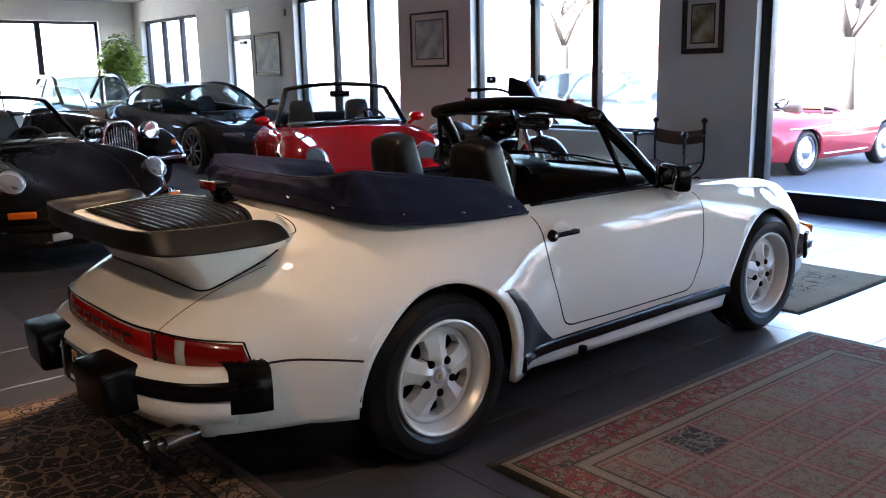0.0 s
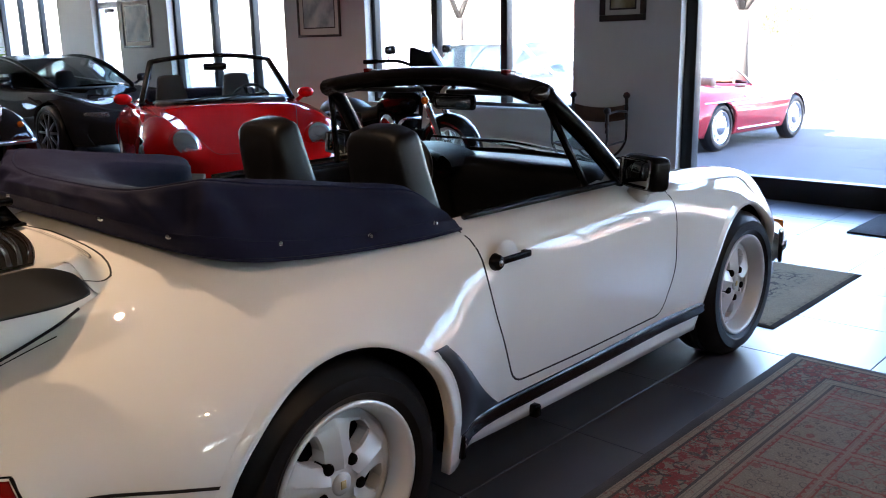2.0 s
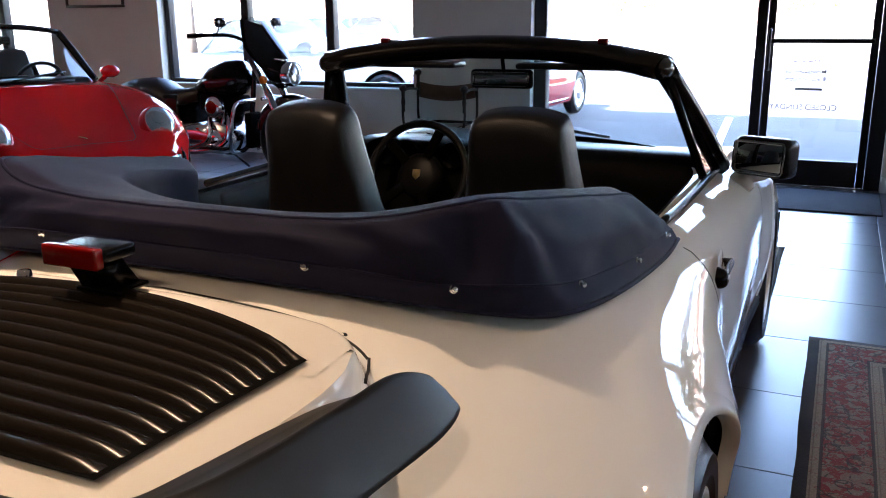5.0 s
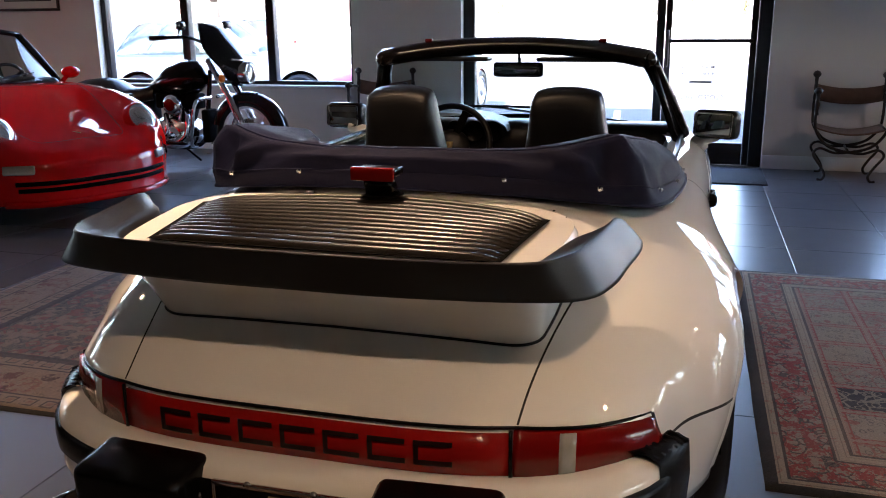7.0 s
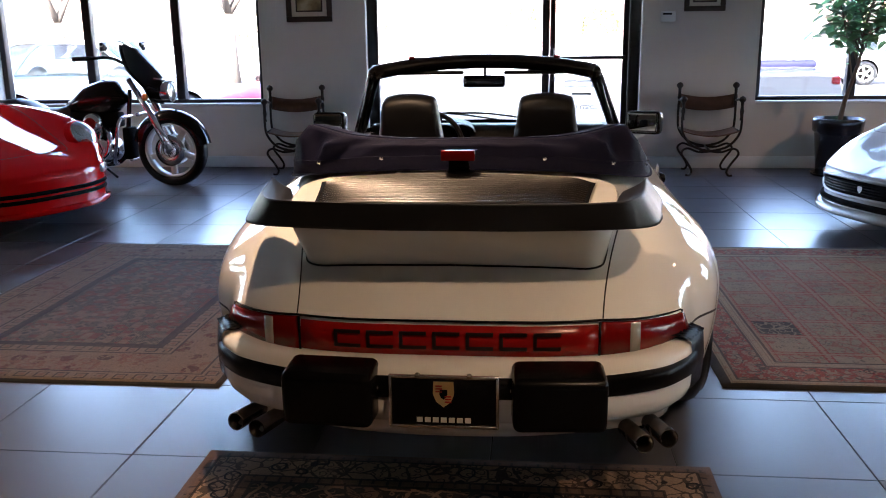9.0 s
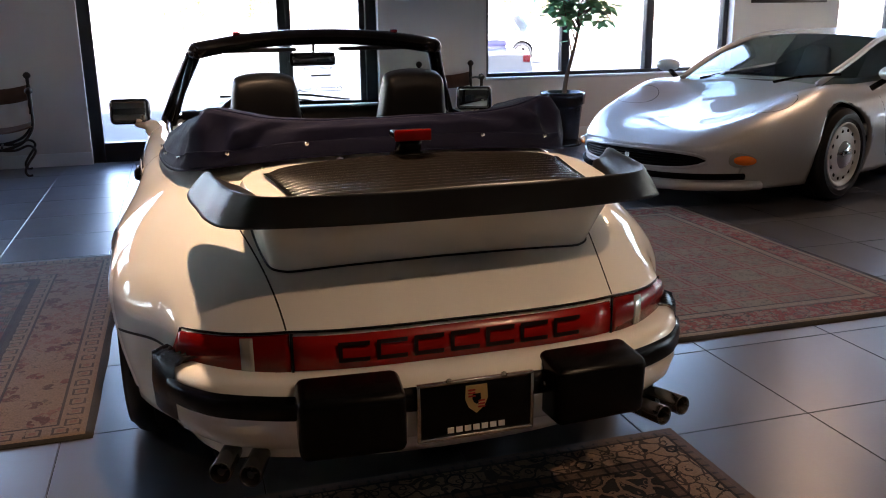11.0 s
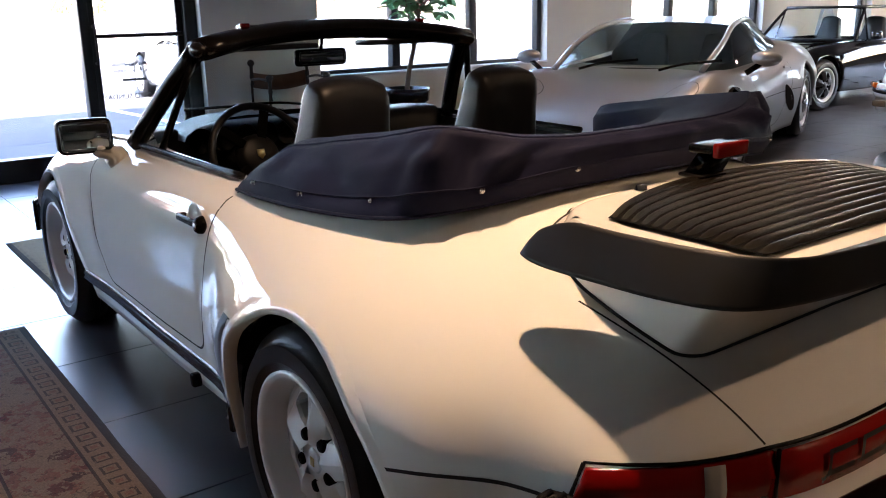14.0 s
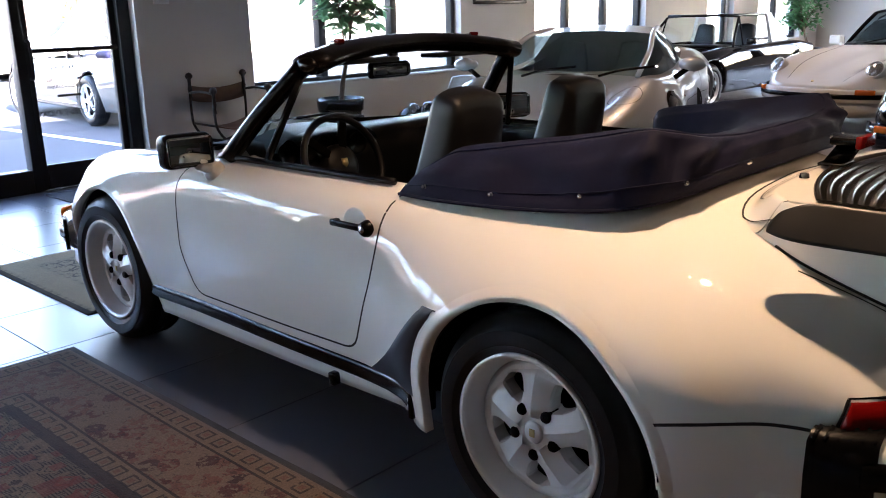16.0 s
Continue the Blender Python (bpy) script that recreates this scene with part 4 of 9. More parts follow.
def seat_parts(parent, x, y, z, mat, h=0.62, recline=14, headrest=True):
    """A bucket seat: cushion and a tapered back that runs up into the headrest."""
    seat = part("seat_cushion", box_bm(0, 0, 0, 0.5, 0.48, 0.14, 0.05, 4), mat, parent)
    seat.matrix_basis = pose(x + 0.24, y, z + 0.07, 0, -6, 0)
    bm = bmesh.new()
    outline = smooth_path([Vector((0, a, b)) for a, b in ((-0.24, 0.0), (-0.245, 0.28), (-0.195, 0.44), (-0.152, 0.66), (-0.135, 0.775), (-0.10, 0.805), (0, 0.815), (0.10, 0.805), (0.135, 0.775), (0.152, 0.66), (0.195, 0.44), (0.245, 0.28), (0.24, 0.0))], 4)
    k = h / 0.815
    rings = []
    for dx, ins in ((-0.082, 0.15), (-0.081, 0.45), (-0.078, 0.70), (-0.071, 0.87), (-0.056, 0.965), (-0.035, 1.0), (0.03, 1.0), (0.048, 0.965), (0.052, 0.87), (0.05, 0.6), (0.045, 0.2)):
        rings.append([bm.verts.new((dx + 0.02 * math.cos(p.y * 6), p.y * ins * 0.89, 0.4 * k + (p.z * k - 0.4 * k) * ins)) for p in outline])
    for a, b in zip(rings[:-1], rings[1:]):
        for i in range(len(a)):
            bm.faces.new((a[i], a[(i + 1) % len(a)], b[(i + 1) % len(a)], b[i]))
    bm.faces.new(rings[0])
    bm.faces.new(rings[-1][::-1])
    bmesh.ops.recalc_face_normals(bm, faces=bm.faces)
    back = part("seat_back", bm, mat, parent)
    back.matrix_basis = pose(x, y, z + 0.06, 0, -recline, 0)
    sharp(back, 60)
    return back

# ---- rear-engined sports cars: one family of skins ----
def rear_engine_section(flare=1.0, wide=0.0):
    """Half sections along a car with its rear axle at x = 0 and its front axle at 2.272."""
    zc = curve((-0.94, 0.562), (-0.80, 0.648), (-0.6, 0.75), (-0.35, 0.86), (-0.15, 0.908), (0.15, 0.925), (0.6, 0.90), (1.2, 0.885), (1.65, 0.868), (1.95, 0.80), (2.3, 0.722), (2.7, 0.62), (2.95, 0.535), (3.06, 0.49))
    y1 = curve((-0.94, 0.38), (-0.5, 0.34), (0.2, 0.36), (1.2, 0.40), (1.7, 0.36), (2.3, 0.30), (2.8, 0.28), (3.06, 0.30))
    z1 = curve((-0.94, 0.562), (-0.80, 0.645), (-0.6, 0.74), (-0.35, 0.843), (-0.15, 0.892), (0.15, 0.908), (0.6, 0.895), (1.2, 0.875), (1.65, 0.855), (1.95, 0.79), (2.3, 0.715), (2.7, 0.62), (2.95, 0.54), (3.06, 0.495))
    y2 = curve((-0.94, 0.53), (-0.6, 0.565), (-0.3, 0.585), (0.1, 0.615), (0.6, 0.665), (1.1, 0.68), (1.6, 0.665), (2.0, 0.625), (2.5, 0.60), (2.85, 0.58), (3.06, 0.56))
    z2 = curve((-0.94, 0.558), (-0.80, 0.628), (-0.6, 0.70), (-0.3, 0.79), (0.1, 0.845), (0.6, 0.838), (1.1, 0.838), (1.6, 0.842), (2.0, 0.825), (2.35, 0.798), (2.6, 0.757), (2.76, 0.702), (2.88, 0.635), (2.98, 0.565), (3.06, 0.51))
    y3 = curve((-0.94, 0.655), (-0.68, 0.69), (-0.40, 0.715 + 0.025 * flare), (0.0, 0.752 + 0.04 * flare), (0.3, 0.765 + 0.022 * flare), (0.62, 0.782), (1.1, 0.790), (1.6, 0.788), (2.0, 0.766), (2.4, 0.74), (2.8, 0.69), (3.06, 0.65))
    z3 = curve((-0.94, 0.55), (-0.65, 0.61), (-0.35, 0.68), (0.0, 0.725), (0.3, 0.74), (0.62, 0.758), (1.1, 0.766), (1.6, 0.768), (2.0, 0.755), (2.4, 0.715), (2.75, 0.635), (2.9, 0.57), (3.06, 0.49))
    y4 = curve((-0.94, 0.685), (-0.68, 0.735), (-0.42, 0.78 + 0.050 * flare), (-0.2, 0.80 + 0.070 * flare), (0.0, 0.80 + 0.086 * flare), (0.22, 0.80 + 0.086 * flare), (0.40, 0.80 + 0.062 * flare), (0.54, 0.80 + 0.026 * flare), (0.70, 0.806), (1.1, 0.815), (1.6, 0.81), (1.9, 0.80 + 0.02 * flare), (2.27, 0.80 + 0.025 * flare), (2.65, 0.775 + 0.02 * flare), (2.9, 0.72), (3.06, 0.675))
    z4 = curve((-0.94, 0.50), (-0.6, 0.52), (-0.35, 0.57), (0.0, 0.60), (0.4, 0.58), (0.7, 0.58), (1.6, 0.58), (2.27, 0.60), (2.7, 0.52), (3.06, 0.45))
    y5 = curve((-0.94, 0.68), (-0.68, 0.732), (-0.42, 0.78 + 0.054 * flare), (-0.2, 0.80 + 0.074 * flare), (0.0, 0.80 + 0.09 * flare), (0.22, 0.80 + 0.090 * flare), (0.40, 0.80 + 0.066 * flare), (0.54, 0.80 + 0.026 * flare), (0.70, 0.801), (1.1, 0.805), (1.6, 0.80), (1.9, 0.80 + 0.02 * flare), (2.27, 0.80 + 0.03 * flare), (2.65, 0.765 + 0.02 * flare), (2.9, 0.715), (3.06, 0.67))
    z5 = curve((-0.94, 0.42), (0.7, 0.42), (2.4, 0.42), (3.06, 0.38))
    y6 = curve((-0.94, 0.65), (-0.65, 0.72), (-0.38, 0.765 + 0.04 * flare), (0.0, 0.80 + 0.085 * flare), (0.36, 0.79 + 0.06 * flare), (0.55, 0.765), (1.2, 0.765), (1.85, 0.765), (2.27, 0.80), (2.65, 0.765), (3.06, 0.66))
    z6 = curve((-0.94, 0.28), (-0.4, 0.245), (0.5, 0.20), (1.2, 0.19), (1.9, 0.19), (2.6, 0.23), (3.06, 0.26))

    def section(x):
        return [(0, zc(x)), (y1(x), z1(x)), (y2(x), z2(x)), (y3(x), z3(x)), (y4(x), z4(x)), (y5(x), z5(x)), (y6(x), z6(x))]

    return section


def rear_engine_bow(x):
    """Tail and nose drawn round in plan."""
    if x < -0.2:
        t = min(1, (-0.2 - x) / 0.74)
        return 0.25 * t ** 2
    if x > 2.3:
        t = min(1, (x - 2.3) / 0.76)
        return -0.24 * t ** 2
    return 0.0


def cockpit(x, y):
    """Above 0 inside the open cockpit, in plan; with no point, the middle of it."""
    if x is None:
        return 0.74
    return 1 - (abs(x - 0.74) / 0.86) ** 6 - (abs(y) / 0.635) ** 6


def rounded_poly(pts, r, n=4):
    """An open chain of 2D points with its inner corners rounded by r."""
    out = [Vector(pts[0])]
    for a, b, c in zip(pts[:-2], pts[1:-1], pts[2:]):
        a, b, c = Vector(a), Vector(b), Vector(c)
        p, q = b + (a - b).normalized() * r, b + (c - b).normalized() * r
        for k in range(n + 1):
            t = k / n
            out.append((1 - t) ** 2 * p + 2 * t * (1 - t) * b + t * t * q)
    out.append(Vector(pts[-1]))
    res = []
    for a, b in zip(out[:-1], out[1:]):
        m = max(1, int((b - a).length / 0.04))
        res += [a.lerp(b, k / m) for k in range(m)]
    return res + [out[-1]]


def text_mesh(body, size, depth, font_scale=(1, 1), spacing=1.0, bold=0.0):
    """A word as a bmesh in the xy plane, centred."""
    cu = bpy.data.curves.new("word", "FONT")
    cu.body, cu.size, cu.extrude, cu.align_x, cu.align_y, cu.space_character = body, size, depth, "CENTER", "CENTER", spacing
    cu.offset = bold
    ob = new("word", cu)
    dg = bpy.context.evaluated_depsgraph_get()
    me = bpy.data.meshes.new_from_object(ob.evaluated_get(dg))
    bm = bmesh.new()
    bm.from_mesh(me)
    bpy.data.objects.remove(ob)
    bpy.data.curves.remove(cu)
    bpy.data.meshes.remove(me)
    bmesh.ops.scale(bm, vec=(font_scale[0], font_scale[1], 1), verts=bm.verts)
    return bm


def loft_lines(lines, bm=None, close=False, ends=True):
    """A surface across a row of lines with equal counts of points."""
    bm = bm or bmesh.new()
    vs = [[bm.verts.new(p) for p in ln] for ln in lines]
    m = len(vs)
    for i in range(m if close else m - 1):
        a, b = vs[i], vs[(i + 1) % m]
        for k in range(len(a) - 1):
            bm.faces.new((a[k], a[k + 1], b[k + 1], b[k]))
    if close and ends:
        bm.faces.new([r[0] for r in vs])
        bm.faces.new([r[-1] for r in vs][::-1])
    bmesh.ops.recalc_face_normals(bm, faces=bm.faces)
    return bm


def mirrored(half):
    """Points from one front end round the back to the other; half runs from the left end to the centre line."""
    return half + [(x, -y, z) for x, y, z in half[-2::-1]]


def sports_wheels(car, style, mats, R=0.315, wr=0.245, wf=0.205, yr=0.72, yf=0.70, rim_r=0.213, zf=0.312):
    for x, y, w in ((0.0, yr, wr), (2.272, yf, wf)):
        for side in (1, -1):
            wheel_thing_parts(car, x, side * y, R - 0.003, side, R, w, rim_r, style, mats)


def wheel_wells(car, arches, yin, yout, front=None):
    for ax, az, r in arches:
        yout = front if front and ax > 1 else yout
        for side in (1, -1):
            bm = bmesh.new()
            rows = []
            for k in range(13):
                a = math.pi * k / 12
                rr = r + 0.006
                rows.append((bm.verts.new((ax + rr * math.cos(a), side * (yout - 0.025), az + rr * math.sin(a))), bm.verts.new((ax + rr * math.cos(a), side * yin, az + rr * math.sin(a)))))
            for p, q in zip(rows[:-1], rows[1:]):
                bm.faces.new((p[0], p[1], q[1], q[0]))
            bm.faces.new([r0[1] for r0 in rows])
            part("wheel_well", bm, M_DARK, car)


def windscreen(car, base_c, base_s, top_c, top_s, frame_mat, r=0.022, header=0.045, glass_mat=None, header_mat=None):
    """A raked screen: A-pillars, header and curved glass. Each point is (x, y, z) with y for the left side."""
    def bowed(c, s, n=16):
        return [Vector((c[0] + (s[0] - c[0]) * abs(t) ** 2.2, s[1] * t, c[2] + (s[2] - c[2]) * abs(t) ** 2.2)) for t in [k / n * 2 - 1 for k in range(n + 1)]]

    lo, hi = bowed(base_c, base_s), bowed(top_c, top_s)
    part("windscreen", loft_lines([[a.lerp(b, t) for a, b in zip(lo, hi)] for t in (0, 0.25, 0.5, 0.75, 1)]), glass_mat or M_AUTO, car).visible_shadow = False
    for i in (0, -1):
        part("windscreen_pillar", tube_bm(smooth_path([lo[i], lo[i].lerp(hi[i], 0.5) + Vector((0.008, 0, 0.006)), hi[i]], 5), r, 10), frame_mat, car)
    part("windscreen_header", tube_bm([p + Vector((-header * 0.4, 0, 0.004)) for p in hi], header, 12, flat=0.52), header_mat or frame_mat, car)
    for i in (0, -1):
        part("header_corner", spin_bm([(0.0, 1.0), (0.5, 0.866), (0.866, 0.5), (1.0, 0.0), (0.866, -0.5), (0.5, -0.866), (0.0, -1.0)], 16, "z", Matrix.Translation(hi[i] + Vector((-header * 0.25, 0, 0.002))) @ Matrix.Diagonal((header * 0.74, r * 1.0, header * 0.46, 1))), header_mat or frame_mat, car)
    part("windscreen_seal", tube_bm(lo, 0.012, 8), M_BLACKPL, car)
    return lo, hi


def round_lamp(car, x, y, z, r, tilt, yaw=0, ring=None):
    m = pose(x, y, z, 0, 90 - tilt, yaw) @ Matrix.Translation((0, 0, 0.035))
    lamp = part("headlamp", spin_bm([(0.0, 0.028), (r * 0.4, 0.025), (r * 0.75, 0.014), (r * 0.97, -0.004)], 32, "z"), M_LAMP, car, "round clear glass headlamp")
    lamp.matrix_basis = m
    part("lamp_ring", spin_bm([(r * 0.95, 0.0), (r * 1.0, 0.006), (r * 1.07, 0.002), (r * 1.1, -0.02), (r * 1.1, -0.09)], 32, "z"), ring or M_CHROME, lamp)
    part("reflector", spin_bm([(0.0, -0.03), (r * 0.25, -0.028), (r * 0.6, -0.02), (r * 0.93, -0.006)], 32, "z"), M_STEEL, lamp)
    return lamp


M_LAMP = material("headlamp_glass", (0.9, 0.9, 0.9), 0.03, trans=0.85, ior=1.3, var=0.05, scale=50, bump=0.3, bscale=90)


def steering_wheel(car, x, y, z, r=0.19, tilt=25):
    m = pose(x, y, z, 0, 90 - tilt, 180)
    ring = part("steering_wheel", tube_bm([(r * math.cos(a), r * math.sin(a), 0) for a in [2 * math.pi * k / 36 for k in range(36)]], 0.014, 8, closed=True), M_LEATHER, car)
    ring.matrix_basis = m
    part("wheel_hub", spin_bm([(0.0, 0.006), (0.055, 0.002), (0.078, -0.012), (0.082, -0.04)], 28, "z"), M_LEATHER, ring)
    for a in (20, 160, 230, 310):
        part("wheel_spoke", box_bm(r * 0.62, 0, -0.012, r * 0.7, 0.035, 0.016, 0.005, 2, None, pose(0, 0, 0, 0, 0, a)), M_DARK, ring)
    part("crest", prism_bm([(-0.014, 0.016), (0.014, 0.016), (0.014, -0.006), (0, -0.02), (-0.014, -0.006)], 0.006, 0.009, m=pose(0, 0, 0, 0, 0, 90)), M_GOLD, ring)


CAR = pose(1.80, 3.05, 0)
ARCH = ((0.0, 0.312, 0.350), (2.272, 0.312, 0.350))


def arch_lips(car, tree):
    """Rolled edges round the wheel arches."""
    for ax, az, r in ARCH:
        for side in (1, -1):
            rows = []
            for k in range(41):
                a = radians((7 if ax < 1 else -4) + (177 if ax < 1 else 188) * k / 40)
                c, s = math.cos(a), math.sin(a)
                p, q = (drop_side(tree, ax + (r + d) * c, az + (r + d) * s, side)[0] for d in (0.03, 0.055))
                slope = (p.y - q.y) / 0.025
                edge = Vector((ax + (r - 0.002) * c, p.y + slope * 0.025 + side * 0.004, az + (r - 0.002) * s))
                mid = Vector((ax + (r + 0.014) * c, p.y + slope * 0.012 + side * 0.005, az + (r + 0.014) * s))
                out = Vector((ax + (r + 0.034) * c, p.y - slope * 0.004 + side * 0.0005, az + (r + 0.034) * s))
                inn = Vector((ax + (r - 0.004) * c, edge.y - side * 0.03, az + (r - 0.004) * s))
                rows.append([out, mid, edge, inn])
            part("arch_lip", loft_lines([list(x) for x in zip(*rows)]), M_P_WHITE, car)


def white_turbo_cabriolet():
    car = thing("convertible_car", "white turbo convertible with black whale-tail spoiler and dark top cover", "car", CAR)
    body = part("body", shell(-0.91, 3.06, 172, 48, rear_engine_section(1.0), rear_engine_bow, ARCH, cockpit, tail=0.28, nose=0.26, power=3.8), M_P_WHITE, car)
    tree = skin_tree(body)
    wheel_wells(car, ARCH, 0.45, 0.86, 0.785)
    arch_lips(car, tree)
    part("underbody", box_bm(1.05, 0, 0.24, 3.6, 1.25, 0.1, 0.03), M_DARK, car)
    sports_wheels(car, {"dish": 0.068, "spokes": fuchs_spokes}, {"lip": M_LIP, "spoke": M_ALU, "crest": 1}, yr=0.735, yf=0.71)
    # shut lines
    for side in (1, -1):
        pts = rounded_poly([(0.575, 0.842), (0.578, 0.78), (0.572, 0.70), (0.602, 0.58), (0.650, 0.47), (0.708, 0.345), (1.00, 0.342), (1.60, 0.342), (1.66, 0.50), (1.665, 0.78), (1.60, 0.845)], 0.05)
        part("door_gap", strip_bm([drop_side(tree, p.x, p.y, side) for p in pts], 0.007), M_GAP, body)
        pts = smooth_path([(-0.335, 0.455, 0), (-0.42, 0.474, 0), (-0.52, 0.486, 0), (-0.60, 0.487, 0), (-0.67, 0.482, 0)], 8)
        part("bumper_gap", strip_bm([drop_side(tree, p.x, p.y, side) for p in pts], 0.008), M_GAP, body)
        pts = [(-0.88 + 0.38 * k / 24, side * (0.432 + 0.070 * (k / 24) ** 1.3)) for k in range(25)]
        part("lid_gap", strip_bm([drop_top(tree, *p) for p in pts], 0.0045), M_GAP, body)
        pts = smooth_path([(2.95, side * 0.36, 0), (2.6, side * 0.42, 0), (2.1, side * 0.49, 0), (1.78, side * 0.52, 0)], 8)
        part("hood_gap", strip_bm([drop_top(tree, p.x, p.y) for p in pts], 0.005), M_GAP, body)
        # black sill strip and stone guard
        pts = [drop_side(tree, x, 0.292 - 0.012 * (1.9 - x), side) for x in [0.42 + 0.075 * k for k in range(21)]]
        lo = [p + Vector((0, side * 0.004, -0.028)) for p, n in pts]
        md = [p + Vector((0, side * 0.018, -0.008)) for p, n in pts]
        groove = [p + Vector((0, side * 0.012, 0.002)) for p, n in pts]
        ridge = [p + Vector((0, side * 0.017, 0.012)) for p, n in pts]
        hi = [p + Vector((0, side * 0.004, 0.026)) for p, n in pts]
        part("sill_strip", loft_lines([lo, md, groove, ridge, hi]), M_SILL, car, "black rubber sill strip")
        guard = []
        for k in range(9):
            t = k / 8
            z = 0.30 + 0.29 * t
            xa = math.sqrt(max(0.0, 0.362 ** 2 - (z - 0.315) ** 2)) + 0.035
            wd = 0.058 + 0.190 * (1 - t) ** 2.2
            row = []
            for f in range(7):
                p, n = drop_side(tree, xa + wd * f / 6, z, side)
                row.append(p + Vector((0, side * (0.004 if 0 < f < 6 and k < 8 else 0.0005), 0)))
            guard.append(row)
        part("stone_guard", loft_lines(guard), M_GUARD, car, "satin black stone guard ahead of the rear wheel")
        part("mud_flap", box_bm(0.415, side * 0.80, 0.262, 0.02, 0.10, 0.075, 0.006), M_BLACKPL, car)
        part("jack_point", box_bm(0.83, side * 0.782, 0.212, 0.030, 0.03, 0.042, 0.006), M_BLACKPL, car)
        # door handle with a recess
        p, n = drop_side(tree, 0.675, 0.738, side)
        part("handle_recess", spin_bm([(0.0, 0.0015), (0.05, 0.0018), (0.056, 0.0)], 28, "y" , Matrix.Translation(p) @ pose(0, 0, 0, 0, 0, 0 if side > 0 else 180)), M_P_WHITE, car)
        handle = part("door_handle", box_bm(0.70, side * (abs(p.y) + 0.017), 0.741, 0.140, 0.013, 0.021, 0.006, 3), M_BLACKPL, car, "black door handle")
        part("lock_boss", spin_bm([(0.0, 0.026), (0.016, 0.025), (0.022, 0.018), (0.026, 0.0)], 20, "y", Matrix.Translation((0.622, p.y, 0.739)) @ pose(0, 0, 0, 0, 0, 0 if side > 0 else 180)), M_BLACKPL, handle)
        part("lock_cylinder", spin_bm([(0.0, 0.028), (0.009, 0.0275), (0.010, 0.022)], 16, "y", Matrix.Translation((0.622, p.y, 0.739)) @ pose(0, 0, 0, 0, 0, 0 if side > 0 else 180)), M_CHROME, handle)
        part("handle_foot", box_bm(0.757, side * (abs(p.y) + 0.007), 0.741, 0.02, 0.024, 0.02, 0.005), M_BLACKPL, handle)
        # belt rubber
        pts = [drop_side(tree, x, 0.836, side) for x in [0.64 + 0.05 * k for k in range(19)]]
        part("belt_seal", tube_bm([Vector((p.x, side * (abs(p.y) - 0.012), 0.853)) for p, n in pts], 0.011, 8), M_BLACKPL, car)
        # mirror
        mir = part("door_mirror", box_bm(0, 0, 0, 0.085, 0.178, 0.118, 0.024, 4), M_BLACKPL, car, "black flag-shaped door mirror")
        mir.matrix_basis = pose(1.485 if side > 0 else 1.40, 0.850 if side > 0 else -0.822, 0.897 if side > 0 else 0.904, 0, 4, -8 if side > 0 else -24)
        part("mirror_glass", box_bm(-0.0435, 0, 0, 0.003, 0.160, 0.098, 0.012, 2), M_MIRROR, mir)
        foot = part("mirror_foot", tube_bm(smooth_path([(1.47, side * 0.74, 0.795), (1.46, side * 0.775, 0.835), (1.45, side * 0.83, 0.855)], 4), [0.04] * 4 + [0.028] * 4 + [0.022], 10), M_P_WHITE, car)
        # front indicators and lamps
        round_lamp(car, 2.722, side * 0.572, 0.624, 0.084, 38, side * 8, M_P_WHITE)
    # rear light strip
    def tail_x(y):
        p, n = drop_end(tree, y, 0.50, -2.0, 1)
        return p.x

    def droop(y, top):
        """How far the lamps sink towards the corners."""
        return -(0.024 if top else 0.011) * max(0.0, (abs(y) - 0.43) / 0.25)

    def wrap(y, z):
        """A point of the skin round the tail and its outward way, counted along y and past the corner along the flank."""
        side, u = (1 if y > 0 else -1), abs(y)
        if u > 0.60:
            a = math.radians(20 + 38 * (u - 0.60) / 0.13)
            way = Vector((-math.cos(a), side * math.sin(a), 0))
            hub = Vector((-0.55, side * 0.525, z))
            hit = tree.ray_cast(hub + way * 1.5, -way)
            if hit[0]:
                return hit[0], way
        p, n = drop_end(tree, y, z, -2.0, 1)
        return p, Vector((-1, 0, 0))

    def lens(y0, y1, z0, z1, mat, name, off=0.012, parent=None, n=8, label="", slant=0.0):
        """A bowed lens; slant: how much further its foot reaches than its top."""
        rows = []
        for dx, t in ((-0.004, 0.0), (off, 0.03), (off + 0.002, 0.5), (off - 0.004, 0.97), (-0.012, 1.0)):
            row = []
            for k in range(n + 1):
                y = y0 + (y1 - y0) * k / n
                if k > n * 0.6 and slant:
                    y += slant * (0.5 - t) * (k / n - 0.6) / 0.4
                z = z0 + droop(y, 0) + (z1 - z0 + droop(y, 1) - droop(y, 0)) * t
                p, way = wrap(y, 0.53 + 0.75 * (z - 0.53))
                row.append(Vector((p.x, p.y, z)) + way * dx)
            rows.append(row)
        return part(name, loft_lines(rows, close=True), mat, parent or car, label)

    refl = lens(-0.420, 0.420, 0.483, 0.572, M_REFLECT, "reflector", n=14, label="red reflector strip with dark lettering")
    for k in range(7):
        yc = 0.279 - 0.093 * k
        part("dark_bar", loft_lines([[Vector((tail_x(yc + 0.027) - 0.0175, yc + dy, z)) for dy in (0.028, 0.038)] for z in (0.505, 0.555)]), M_LETTER, refl, smooth=False)
        for dz in (-0.0205, 0.0205):
            bm = bmesh.new()
            rows = []
            for z in (0.530 + dz - 0.0055, 0.530 + dz + 0.0055):
                rows.append([Vector((tail_x(yc + dy) - 0.0175, yc + dy, z)) for dy in (-0.038, 0.0, 0.038)])
            part("dark_bar", loft_lines(rows, bm), M_LETTER, refl, smooth=False)
